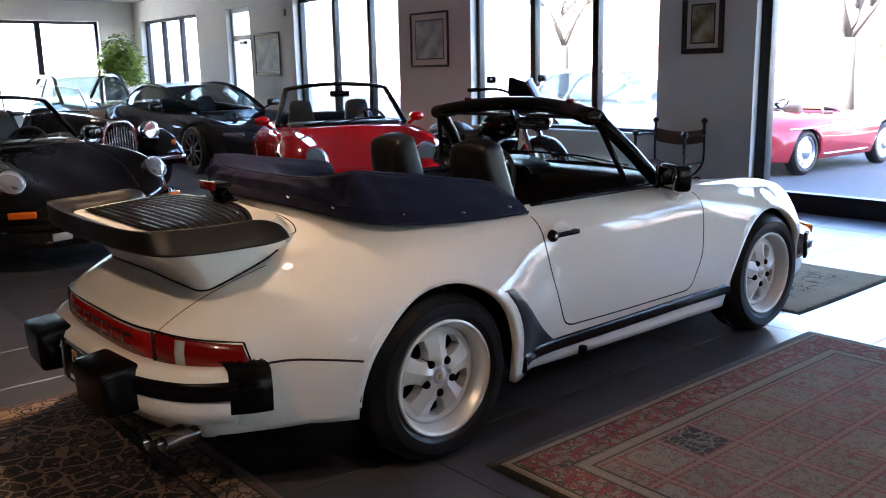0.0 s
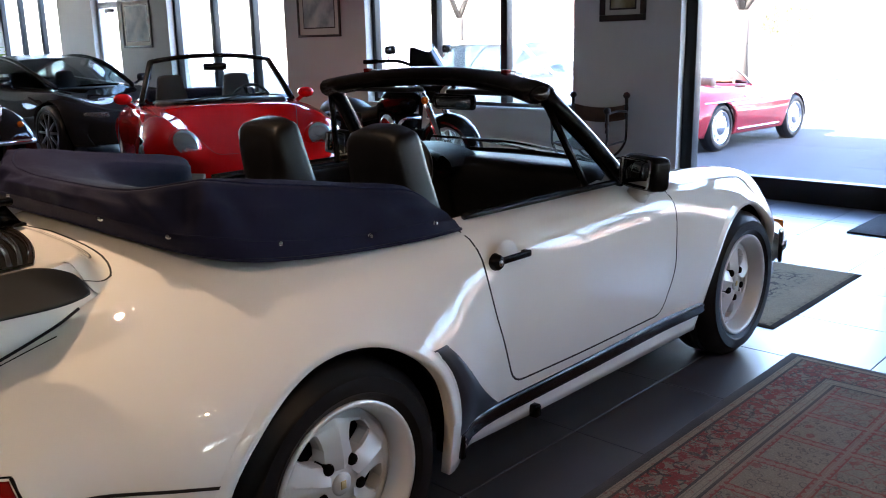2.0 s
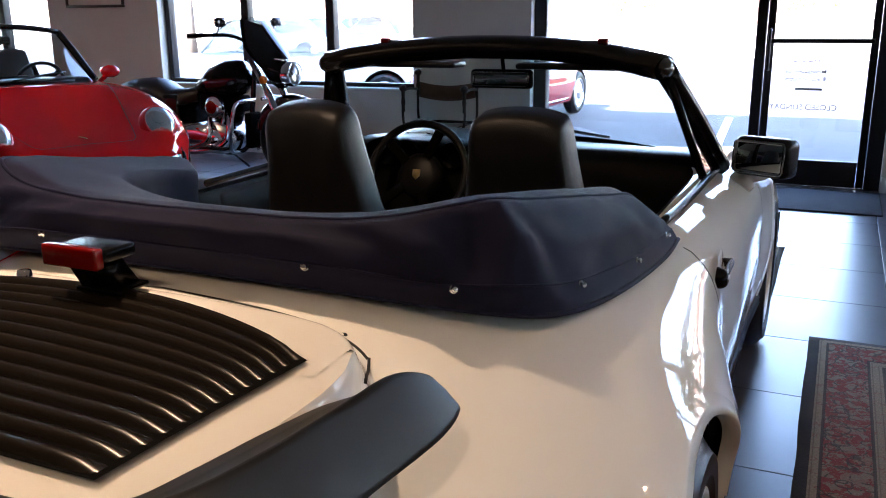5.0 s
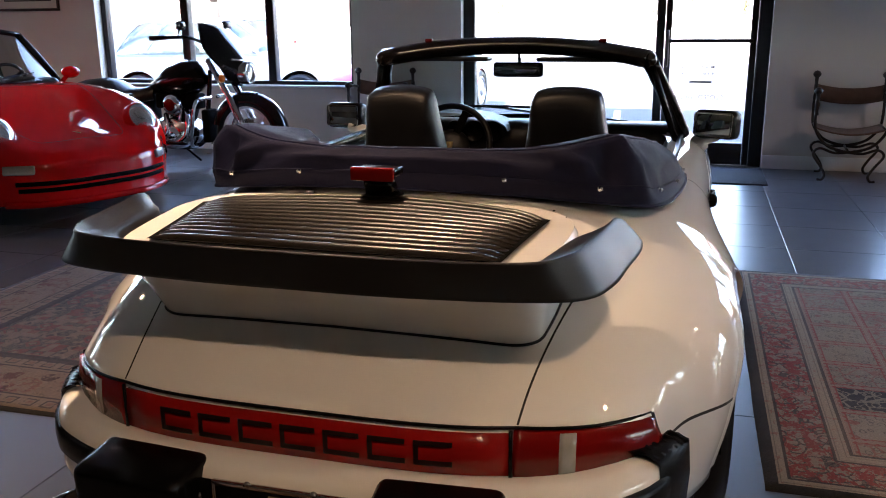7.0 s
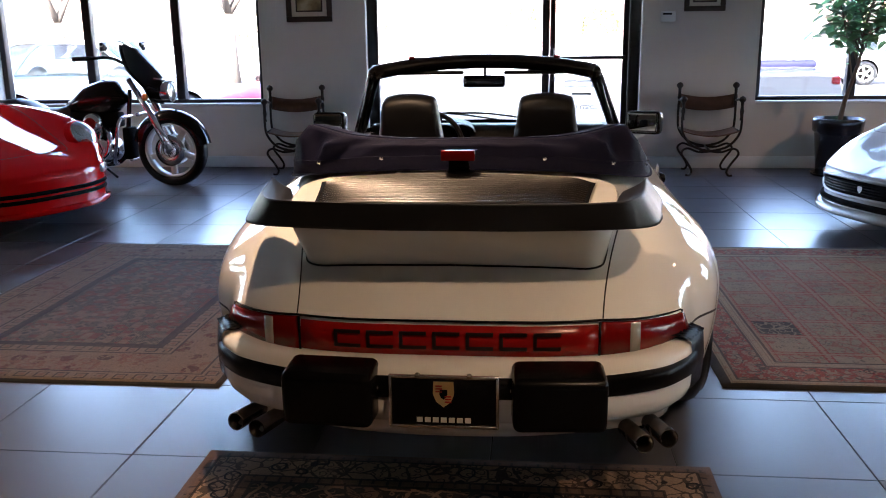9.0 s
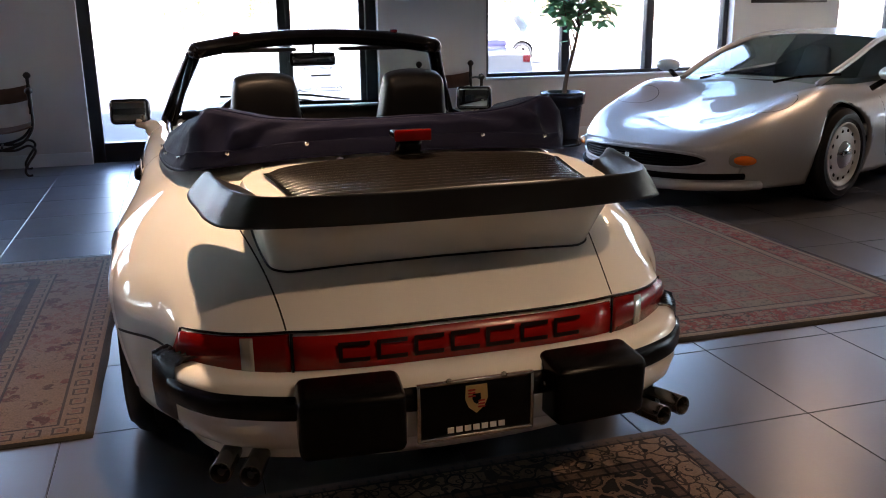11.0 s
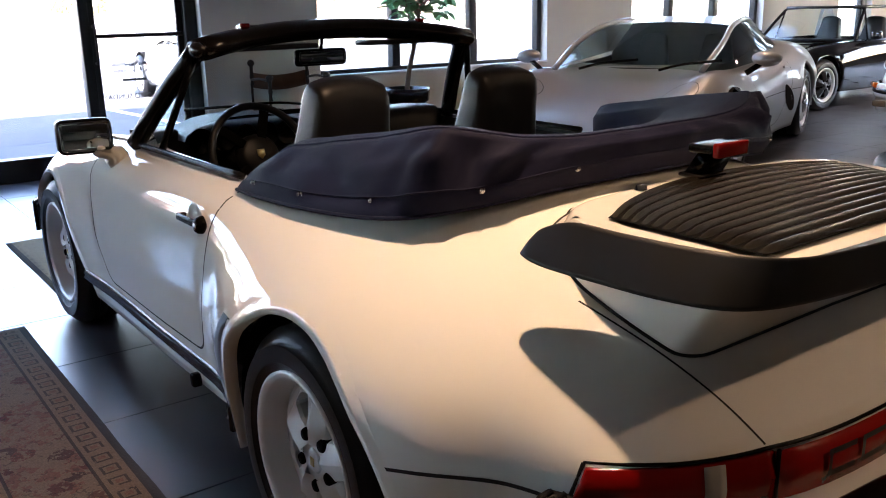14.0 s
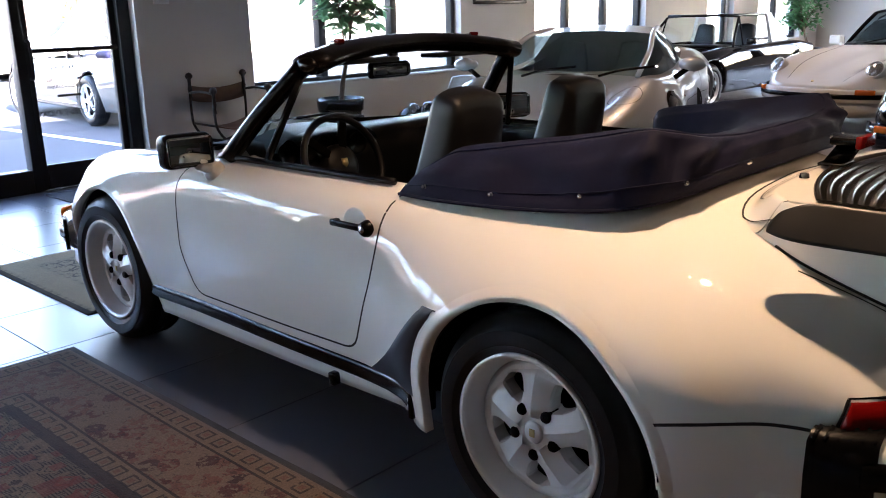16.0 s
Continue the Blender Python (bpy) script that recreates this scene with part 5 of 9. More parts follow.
    for side in (1, -1):
        lamp = lens(side * 0.428, side * 0.705, 0.480, 0.579, M_REDLENS, "tail_lamp", n=20, slant=side * 0.030, label="red tail lamp with a clear reversing section")
        lens(side * 0.512, side * 0.542, 0.483, 0.576, M_CLEARLENS, "reversing_lens", 0.0145, lamp, 3)
        for z in (0.475, 0.583):
            ends = []
            for k in range(25):
                y = side * (0.722 if z < 0.5 else 0.694) * k / 24
                p, way = wrap(y, 0.53 + 0.75 * (z - 0.53))
                ends.append(Vector((p.x, p.y, z + droop(y, z > 0.5))) + way * (0.008 if z < 0.5 else 0.004))
            part("lamp_seal", tube_bm(ends, 0.0055 if z < 0.5 else 0.0035, 6), M_BLACKPL, lamp)
        tips = [wrap(side * 0.724, 0.49), wrap(side * 0.694, 0.565)]
        part("lamp_seal", tube_bm([Vector((p.x, p.y, z)) + way * 0.006 for (p, way), z in zip(tips, (0.474 + droop(0.72, 0), 0.583 + droop(0.69, 1)))], 0.004, 6), M_BLACKPL, lamp)
        part("lamp_seal", tube_bm([Vector((tail_x(side * 0.424) - 0.012, side * 0.424, z)) for z in (0.476, 0.580)], 0.004, 6), M_BLACKPL, lamp)
    # rear bumper
    def bump_line(z, off):
        half = [(-0.74, 0.690 + off, z), (-0.77, 0.676 + off, z), (-0.81 - off * 0.4, 0.650 + off * 0.7, z), (-0.875 - off * 0.6, 0.582 + off * 0.4, z), (-0.94 - off * 0.8, 0.43, z), (-0.968 - off, 0.22, z), (-0.973 - off, 0.0, z)]
        return smooth_path(mirrored(half), 5)

    part("rear_bumper", loft_lines([bump_line(0.478, -0.11), bump_line(0.486, -0.035), bump_line(0.482, -0.010), bump_line(0.470, 0.012), bump_line(0.45, 0.020), bump_line(0.352, 0.020), bump_line(0.322, 0.008), bump_line(0.300, -0.02)]), M_P_WHITE, car, "white rear bumper")
    part("bumper_strip", loft_lines([bump_line(0.451, 0.019), bump_line(0.445, 0.031), bump_line(0.420, 0.034), bump_line(0.394, 0.031), bump_line(0.386, 0.019)]), M_BLACKPL, car, "black rubber bumper strip")
    def valance(z, off):
        return smooth_path(mirrored([(-0.50, 0.755 + off, z), (-0.64, 0.70 + off, z), (-0.80, 0.58, z), (-0.90 - off, 0.30, z - 0.012), (-0.92 - off, 0.0, z - 0.016)]), 6)

    part("rear_valance", loft_lines([valance(0.325, 0.0), valance(0.28, 0.0), valance(0.248, -0.02), valance(0.238, -0.12)]), M_P_WHITE, car)
    for side in (1, -1):
        def cuff(z, off):
            return [Vector((x, side * (y + off), z)) for x, y in ((-0.640, 0.742), (-0.668, 0.735), (-0.698, 0.724), (-0.730, 0.706), (-0.762, 0.686))]

        bel = part("bumper_bellow", loft_lines([cuff(0.503, -0.06), cuff(0.497, -0.010), cuff(0.482, 0.012), cuff(0.41, 0.018), cuff(0.34, 0.014), cuff(0.325, -0.03)]), M_BLACKPL, car, "black rubber bumper end with small ribs")
        for k in range(6):
            t = k / 10
            part("rib", tube_bm([Vector((-0.650 - 0.20 * t, side * (0.752 - 0.11 * t), 0.486)), Vector((-0.652 - 0.20 * t, side * (0.712 - 0.11 * t), 0.503))], 0.0045, 6), M_BLACKPL, bel)
        bm = box_bm(0, 0, 0, 0.14, 0.250, 0.166, 0.022, 4)
        for v in bm.verts:
            if v.co.z > 0:
                v.co.z -= 0.11 * max(0.0, 0.05 - v.co.x)
                v.co.x += 0.008 if v.co.x < 0 else 0
            elif v.co.x < 0:
                v.co.x += 0.014
        guard = part("bumper_guard", bm, M_BLACKPL, car, "large black rubber bumper guard")
        guard.matrix_basis = pose(-1.012, side * 0.310, 0.408, 0, 0, side * -4)
        part("guard_screw", spin_bm([(0.0, 0.004), (0.007, 0.003), (0.009, 0.0)], 12, "z", pose(0.02, -side * 0.127, 0.01, side * 90, 0, 0)), M_STEEL, guard)
        for k, dy in enumerate((-0.034, 0.034)):
            pipe = part("exhaust_pipe", spin_bm([(0.025, -0.13), (0.027, 0.0), (0.0258, 0.002), (0.0235, 0.0), (0.0225, -0.10), (0.0, -0.10)], 24, "z"), M_PIPE, car, "polished steel exhaust tip" if k == 0 else "")
            pipe.matrix_basis = pose(-0.955 + 0.02 * k * side, side * 0.580 + dy, 0.266 + (0.006 if dy * side > 0 else -0.004), 0, -86, -side * 16)
    plate = part("licence_plate", box_bm(-1.006, 0.0, 0.385, 0.006, 0.285, 0.15, 0.003), M_BLACKPL, car, "black dealer plate with a gold crest")
    for cy, cz, sy, sz in ((0, 0.457, 0.30, 0.009), (0, 0.313, 0.30, 0.009), (0.146, 0.385, 0.009, 0.15), (-0.146, 0.385, 0.009, 0.15)):
        part("plate_frame", box_bm(-1.008, cy, cz, 0.012, sy, sz, 0.002), M_STEEL, plate)
    shield = [(-0.027, 0.036), (0.027, 0.036), (0.029, 0.0), (0.020, -0.022), (0, -0.038), (-0.020, -0.022), (-0.029, 0.0)]
    m = pose(-1.0105, 0.0, 0.408, 90, 0, -90)
    part("crest", prism_bm(shield, 0, 0.002, m=m), M_GOLD, plate, "gold, red and black shield", False)
    for cx, cy in ((-0.0125, 0.016), (0.0125, -0.014)):
        for k in (-1, 0, 1):
            part("crest_bar", box_bm(cx, cy + 0.008 * k, 0.0025, 0.018, 0.004, 0.002, 0, 1, None, m), M_SHIELD_R, plate)
    part("crest_centre", prism_bm([(a * 0.38, b * 0.38) for a, b in shield], 0.002, 0.0035, m=m), M_BLACKPL, plate, smooth=False)
    for k in range(7):
        part("pale_bar", box_bm(-1.0105, 0.066 - 0.022 * k, 0.332, 0.002, 0.016, 0.014), M_LIP, plate, smooth=False)
    for y in (0.07, -0.07):
        part("plate_bolt", spin_bm([(0.0, 0.006), (0.007, 0.005), (0.008, 0.0)], 12, "z", pose(-1.012, y, 0.462, 0, -90, 0)), M_STEEL, plate)
    front_bumper(car, tree, M_P_WHITE)
    whale_tail(car, tree)
    top_cover(car, tree)
    cabin(car)
    return car


def front_bumper(car, tree, mat, amber=True):
    def fb(z, off):
        return smooth_path(mirrored([(2.66, 0.785 + off, z), (2.78, 0.76 + off, z), (2.92, 0.67 + off * 0.8, z), (3.05 + off * 0.6, 0.48, z), (3.12 + off, 0.22, z), (3.13 + off, 0.0, z)]), 5)

    part("front_bumper", loft_lines([fb(0.475, -0.05), fb(0.470, 0.0), fb(0.452, 0.02), fb(0.36, 0.02), fb(0.335, 0.0), fb(0.325, -0.04)]), mat, car)
    part("bumper_strip", loft_lines([fb(0.43, 0.018), fb(0.425, 0.032), fb(0.385, 0.032), fb(0.38, 0.018)]), M_BLACKPL, car)
    part("front_apron", loft_lines([fb(0.335, -0.03), fb(0.26, -0.02), fb(0.20, -0.05), fb(0.19, -0.14)]), mat, car)
    for side in (1, -1):
        for k in range(6):
            part("bumper_bellow", tube_bm([Vector((2.665 + 0.015 * k, side * (0.808 - 0.006 * k), z)) for z in (0.335, 0.40, 0.475)], 0.010, 8), M_BLACKPL, car)
        part("indicator", box_bm(0, 0, 0, 0.045, 0.19, 0.052, 0.012, 2, None, pose(2.972, side * 0.625, 0.452, 0, 0, side * 36)), M_AMBER, car, "amber front indicator")


def whale_tail(car, tree):
    floor_in = [(-0.476, 0.590, 0.872), (-0.505, 0.560, 0.884), (-0.570, 0.515, 0.893), (-0.660, 0.490, 0.895), (-0.760, 0.470, 0.895), (-0.830, 0.447, 0.893), (-0.862, 0.395, 0.892), (-0.872, 0.20, 0.890), (-0.872, 0.0, 0.890)]
    crest = [(-0.470, 0.602, 0.884), (-0.495, 0.590, 0.910), (-0.555, 0.576, 0.929), (-0.650, 0.562, 0.926), (-0.760, 0.544, 0.924), (-0.852, 0.518, 0.924), (-0.925, 0.450, 0.924), (-0.951, 0.22, 0.922), (-0.954, 0.0, 0.922)]
    keel = [(-0.466, 0.612, 0.868), (-0.478, 0.630, 0.862), (-0.535, 0.632, 0.852), (-0.650, 0.614, 0.846), (-0.770, 0.597, 0.844), (-0.872, 0.556, 0.845), (-0.922, 0.450, 0.847), (-0.944, 0.22, 0.845), (-0.947, 0.0, 0.845)]
    under = [(-0.476, 0.595, 0.862), (-0.510, 0.560, 0.848), (-0.580, 0.500, 0.830), (-0.665, 0.470, 0.830), (-0.752, 0.450, 0.833), (-0.805, 0.420, 0.836), (-0.826, 0.355, 0.838), (-0.832, 0.18, 0.838), (-0.832, 0.0, 0.838)]

    def between(a, b, f, dz=0.0):
        """A row a share f of the way from a to b, sunk by dz."""
        return [(p[0] + (q[0] - p[0]) * f, p[1] + (q[1] - p[1]) * f, p[2] + (q[2] - p[2]) * f - dz) for p, q in zip(a, b)]

    rows = [floor_in, between(floor_in, crest, 0.35, 0.004), between(floor_in, crest, 0.68, 0.005), between(floor_in, crest, 0.90, 0.003), between(floor_in, crest, 0.97, -0.0005),
            between(crest, keel, 0.03, -0.001), between(crest, keel, 0.10, -0.001), between(crest, keel, 0.5, -0.003), between(crest, keel, 0.90, -0.001), between(crest, keel, 0.98), between(keel, under, 0.06), between(keel, under, 0.5, 0.002), under]
    part("spoiler", loft_lines([smooth_path(mirrored(r), 6) for r in rows], close=True), M_SATIN, car, "satin black rubber whale-tail spoiler lip")

    def tray(x):
        return 0.900 + 0.052 * (x + 0.45)

    def front(y):
        return -0.285 - 0.012 * (y / 0.3) ** 2 - 0.06 * (abs(y) / 0.46) ** 10

    def height(x, y):
        """The lid's skin, rising from the body to the tray behind its front edge."""
        g = drop_top(tree, x, y)[0].z
        s = min(1.0, max(0.0, (front(y) - x) / 0.075))
        return g + 0.001 + s * s * (3 - 2 * s) * (tray(x) - g)

    # white base: a slanting skirt from the lid out to the tray
    low = smooth_path(mirrored([(-0.372, 0.456, 0), (-0.43, 0.464, 0), (-0.50, 0.472, 0), (-0.635, 0.455, 0), (-0.695, 0.425, 0), (-0.715, 0.32, 0), (-0.718, 0.0, 0)]), 6)
    top = smooth_path(mirrored([(-0.374, 0.458, 0.0), (-0.44, 0.470, 0.0), (-0.54, 0.497, 0.0), (-0.74, 0.480, 0.0), (-0.83, 0.450, 0.0), (-0.86, 0.30, 0.0), (-0.865, 0.0, 0.0)]), 6)
    lo, mid, hi, inn = [], [], [], []
    for p, q in zip(low, top):
        g, n = drop_top(tree, p.x, p.y)
        lo.append(g + Vector((0, 0, 0.0005)))
        t = height(q.x, min(0.46, max(-0.46, q.y))) if q.x > -0.55 else tray(q.x)
        hi.append(Vector((q.x, q.y, max(t - 0.016, g.z + 0.001))))
        inn.append(Vector((q.x * 0.992, q.y * 0.98, t - 0.002)))
        mid.append(lo[-1].lerp(hi[-1], 0.5) + Vector((0.012, 0, -0.006)) * min(1.0, max(0.0, (-0.40 - q.x) / 0.1)))
    base = loft_lines([lo, mid, hi, inn])
    k = len(inn)
    rows = [[inn[i].lerp(inn[k - 1 - i], t / 8) for t in range(9)] for i in range(k // 2 + 1)]
    loft_lines(rows, base)
    part("spoiler_base", base, M_P_WHITE, car)
    lid = []
    for i in range(61):
        y = 0.458 * (i / 30 - 1)
        x0 = front(y)
        lid.append([Vector((x, y, height(x, y))) for x in [x0 + (-0.53 - x0) * (u / 40) ** 1.3 for u in range(41)]])
    part("engine_lid", loft_lines(lid), M_P_WHITE, car)
    part("base_gap", tube_bm([p for p in lo if p.x < -0.42], 0.005, 6), M_GAP, car)
    half = [(front(y) + 0.004, y) for y in (0.418, 0.405, 0.39, 0.36, 0.32, 0.27, 0.21, 0.14, 0.07)]
    pts = half + [(front(0) + 0.004, 0.0)] + [(x, -y) for x, y in reversed(half)]
    part("lid_gap", strip_bm([drop_top(tree, *p) for p in pts], 0.0048), M_GAP, car)
    for side in (1, -1):
        leg = [(-0.327 - 0.011 * u, side * (0.4185 + 0.0056 * u)) for u in range(11)]
        part("lid_gap", strip_bm([(Vector((*p, height(*p))), Vector((0.3, side * 0.3, 0.9)).normalized()) for p in leg], 0.0048, 0.003), M_GAP, car)
    half = [(-0.405, 0.425), (-0.385, 0.416), (-0.366, 0.398), (-0.350, 0.37), (-0.338, 0.33), (-0.328, 0.28), (-0.320, 0.21), (-0.314, 0.14), (-0.311, 0.07)]
    pts = smooth_path([Vector((x, y, 0)) for x, y in half + [(-0.310, 0.0)] + [(x, -y) for x, y in reversed(half)]], 4)
    part("base_gap", strip_bm([(Vector((p.x, p.y, height(p.x, p.y))), Vector((0.45, 0, 0.9)).normalized()) for p in pts], 0.0052, 0.0045), M_GAP, car)

    # louvred grille with a bowed front edge
    def place(f, t):
        x = -0.405 - 0.390 * f - 0.105 * max(0.0, 1 - f) ** 1.5 * t * t
        return x, t * (0.430 - 0.042 * f)

    n = 13
    rows = [[Vector((*place(f, t / 8 - 1), tray(place(f, t / 8 - 1)[0]) + 0.0065)) for t in range(17)] for f in [-0.035 + 1.07 * k / 10 for k in range(11)]]
    grille = part("engine_grille", loft_lines(rows), M_DARK, car, "black louvred engine grille")
    for i in range(n):
        f = i / (n - 1)
        lines = []
        for df, dz in ((-0.034, -0.003), (-0.029, 0.006), (-0.014, 0.0125), (0.004, 0.0125), (0.018, 0.007), (0.026, -0.003)):
            ln = []
            for u in range(25):
                t = u / 12 - 1
                x, y = place(f + df, t * 0.985)
                ln.append(Vector((x, y, tray(x) + 0.0055 + dz * (1 - abs(t) ** 16))))
            lines.append(ln)
        part("slat", loft_lines(lines), M_SLAT, grille)
    part("lid_lock", spin_bm([(0.0, 0.012), (0.011, 0.010), (0.013, 0.0)], 16, "z", Matrix.Translation((-0.383, 0.20, tray(-0.383) + 0.004))), M_CHROME, car)
    # third brake light
    foot = part("brake_light", loft_lines([
        [Vector((-0.360, 0.034, 0.915)), Vector((-0.360, -0.034, 0.915))],
        [Vector((-0.412, 0.034, 0.912)), Vector((-0.412, -0.034, 0.912))],
        [Vector((-0.448, 0.030, 0.972)), Vector((-0.448, -0.030, 0.972))],
        [Vector((-0.400, 0.030, 0.975)), Vector((-0.400, -0.030, 0.975))]], close=True), M_BLACKPL, car, "third brake light on a black foot")
    part("lamp_housing", box_bm(-0.422, 0, 0.982, 0.076, 0.106, 0.020, 0.006, 3), M_BLACKPL, foot)
    part("lens", box_bm(-0.459, 0, 0.982, 0.018, 0.108, 0.033, 0.004, 2), M_REDLENS, foot)
    part("housing_foot", box_bm(-0.388, 0, 0.918, 0.066, 0.090, 0.009, 0.004), M_BLACKPL, foot)


M_PIPE = material("dark_exhaust_steel", (0.17, 0.16, 0.15), 0.22, 1.0, rvar=0.08, scale=20)
M_HEADER = material("glossy_black_header", (0.010, 0.008, 0.007), 0.22, spec=0.6, var=0.3, scale=10)
M_SILL = material("glossy_black_sill", (0.003, 0.003, 0.004), 0.16, spec=0.3, var=0.15, scale=12)
M_GUARD = material("grey_rubber_guard", (0.020, 0.021, 0.024), 0.30, var=0.1, scale=12)
M_SLAT = material("satin_black_slats", (0.010, 0.008, 0.0065), 0.26, spec=0.45, var=0.2, scale=12)


def top_cover(car, tree):
    """The folded top under its snapped-down canvas cover, wrapped round the back of the cockpit."""
    def ln(pts):
        return smooth_path(mirrored(pts), 8)

    lines = [
        ln([(0.575, 0.708, 0.830), (0.42, 0.710, 0.830), (0.20, 0.694, 0.836), (0.0, 0.664, 0.848), (-0.13, 0.612, 0.864), (-0.205, 0.49, 0.884), (-0.235, 0.32, 0.898), (-0.245, 0.16, 0.903), (-0.247, 0.0, 0.905)]),
        ln([(0.565, 0.698, 0.856), (0.42, 0.700, 0.868), (0.22, 0.684, 0.868), (-0.01, 0.648, 0.888), (-0.145, 0.608, 0.910), (-0.240, 0.50, 0.932), (-0.268, 0.32, 0.946), (-0.276, 0.16, 0.950), (-0.278, 0.0, 0.951)]),
        ln([(0.548, 0.678, 0.880), (0.42, 0.674, 0.910), (0.22, 0.655, 0.930), (0.0, 0.624, 0.960), (-0.15, 0.590, 0.995), (-0.252, 0.46, 0.992), (-0.276, 0.30, 0.995), (-0.284, 0.15, 0.996), (-0.285, 0.0, 0.996)]),
        ln([(0.528, 0.645, 0.902), (0.44, 0.628, 0.944), (0.25, 0.608, 0.976), (0.02, 0.580, 1.014), (-0.155, 0.550, 1.048), (-0.230, 0.41, 1.022), (-0.250, 0.26, 1.013), (-0.258, 0.13, 1.011), (-0.258, 0.0, 1.011)]),
        ln([(0.515, 0.605, 0.914), (0.46, 0.580, 0.960), (0.28, 0.560, 0.992), (0.06, 0.538, 1.026), (-0.105, 0.502, 1.047), (-0.168, 0.36, 1.021), (-0.190, 0.22, 1.011), (-0.196, 0.11, 1.009), (-0.196, 0.0, 1.009)]),
        ln([(0.505, 0.588, 0.890), (0.46, 0.540, 0.925), (0.32, 0.505, 0.955), (0.19, 0.468, 0.978), (0.06, 0.41, 0.988), (-0.01, 0.29, 0.982), (-0.04, 0.18, 0.976), (-0.05, 0.09, 0.974), (-0.05, 0.0, 0.974)]),
        ln([(0.50, 0.575, 0.79), (0.43, 0.525, 0.79), (0.32, 0.49, 0.80), (0.25, 0.43, 0.80), (0.20, 0.34, 0.80), (0.18, 0.24, 0.80), (0.17, 0.16, 0.80), (0.17, 0.08, 0.80), (0.17, 0.0, 0.80)]),
    ]
    # finer rows, with soft wrinkles and sharp folds drawn from the hoop's corners
    fine = []
    for a, b in zip(lines[:-1], lines[1:]):
        for k in range(5):
            fine.append([p.lerp(q, k / 5) for p, q in zip(a, b)])
    fine.append(lines[-1])
    last = len(lines[0]) - 1
    for i, row in enumerate(fine):
        f = i / 5
        amp = 0.017 * min(1.0, max(0.0, f - 0.5), max(0.0, 5.5 - f))
        for j, p in enumerate(row):
            u = min(j, last - j)
            w = 0.8 * noise.noise((p.x * 3.4 + 3.1, p.y * 3.4, p.z * 7)) - 0.7 * abs(noise.noise((p.x * 6, p.y * 6 + 7, p.z * 10))) + 0.18 * noise.noise((p.x * 17, p.y * 17, p.z * 22))
            d = Vector((p.x - 0.35, p.y, 0.30)).normalized()
            p += d * amp * w
            reach = max(0.0, 1 - abs(f - 2.0) / 1.6)
            for centre, width, deep in ((36.0 - 1.5 * (f - 2), 1.7, 0.034), (33.6 - 1.5 * (f - 2), 1.1, -0.012), (39.5 + 1.6 * (f - 2), 1.2, -0.016), (42.5 + 3.0 * (f - 2), 2.2, 0.020), (28.5 + 1.8 * (f - 2), 1.6, 0.014), (31.5 + 0.5 * (f - 2), 1.5, -0.010), (46.0 + 3.0 * (f - 2), 2.4, 0.014), (55.0 + 2.0 * (f - 2), 3.0, 0.008), (17.0 - 3.5 * (f - 2), 2.2, 0.011), (10.0 + 2.0 * (f - 2), 1.8, 0.008)):
                p -= d * deep * reach * math.exp(-((u - centre) / width) ** 2)
    cover = part("top_cover", loft_lines(fine), M_CLOTH, car, "dark blue canvas cover over the folded top")
    part("cover_hem", tube_bm([p + Vector((0, 0, 0.003)) for p in lines[0]], 0.005, 6), M_CLOTH, cover)
    part("piping", tube_bm(fine[17], 0.004, 6), M_CLOTH, cover)
    seam = fine[5]
    part("seam", tube_bm([p.lerp(q, 0.6) for p, q in zip(fine[5], fine[6])], 0.0022, 5), M_CLOTH, cover)
    for i in (5, 15, 24, 39, 50, 78, 89, 104, 113, 123):
        p = seam[i]
        a = math.degrees(math.atan2(p.y, p.x - 0.35))
        part("snap", spin_bm([(0.0, 0.010), (0.004, 0.009), (0.0055, 0.006), (0.0035, 0.003), (0.007, 0.0)], 14, "z", Matrix.Translation(p) @ pose(0, 0, 0, 0, 80, a)), M_CHROME, cover)


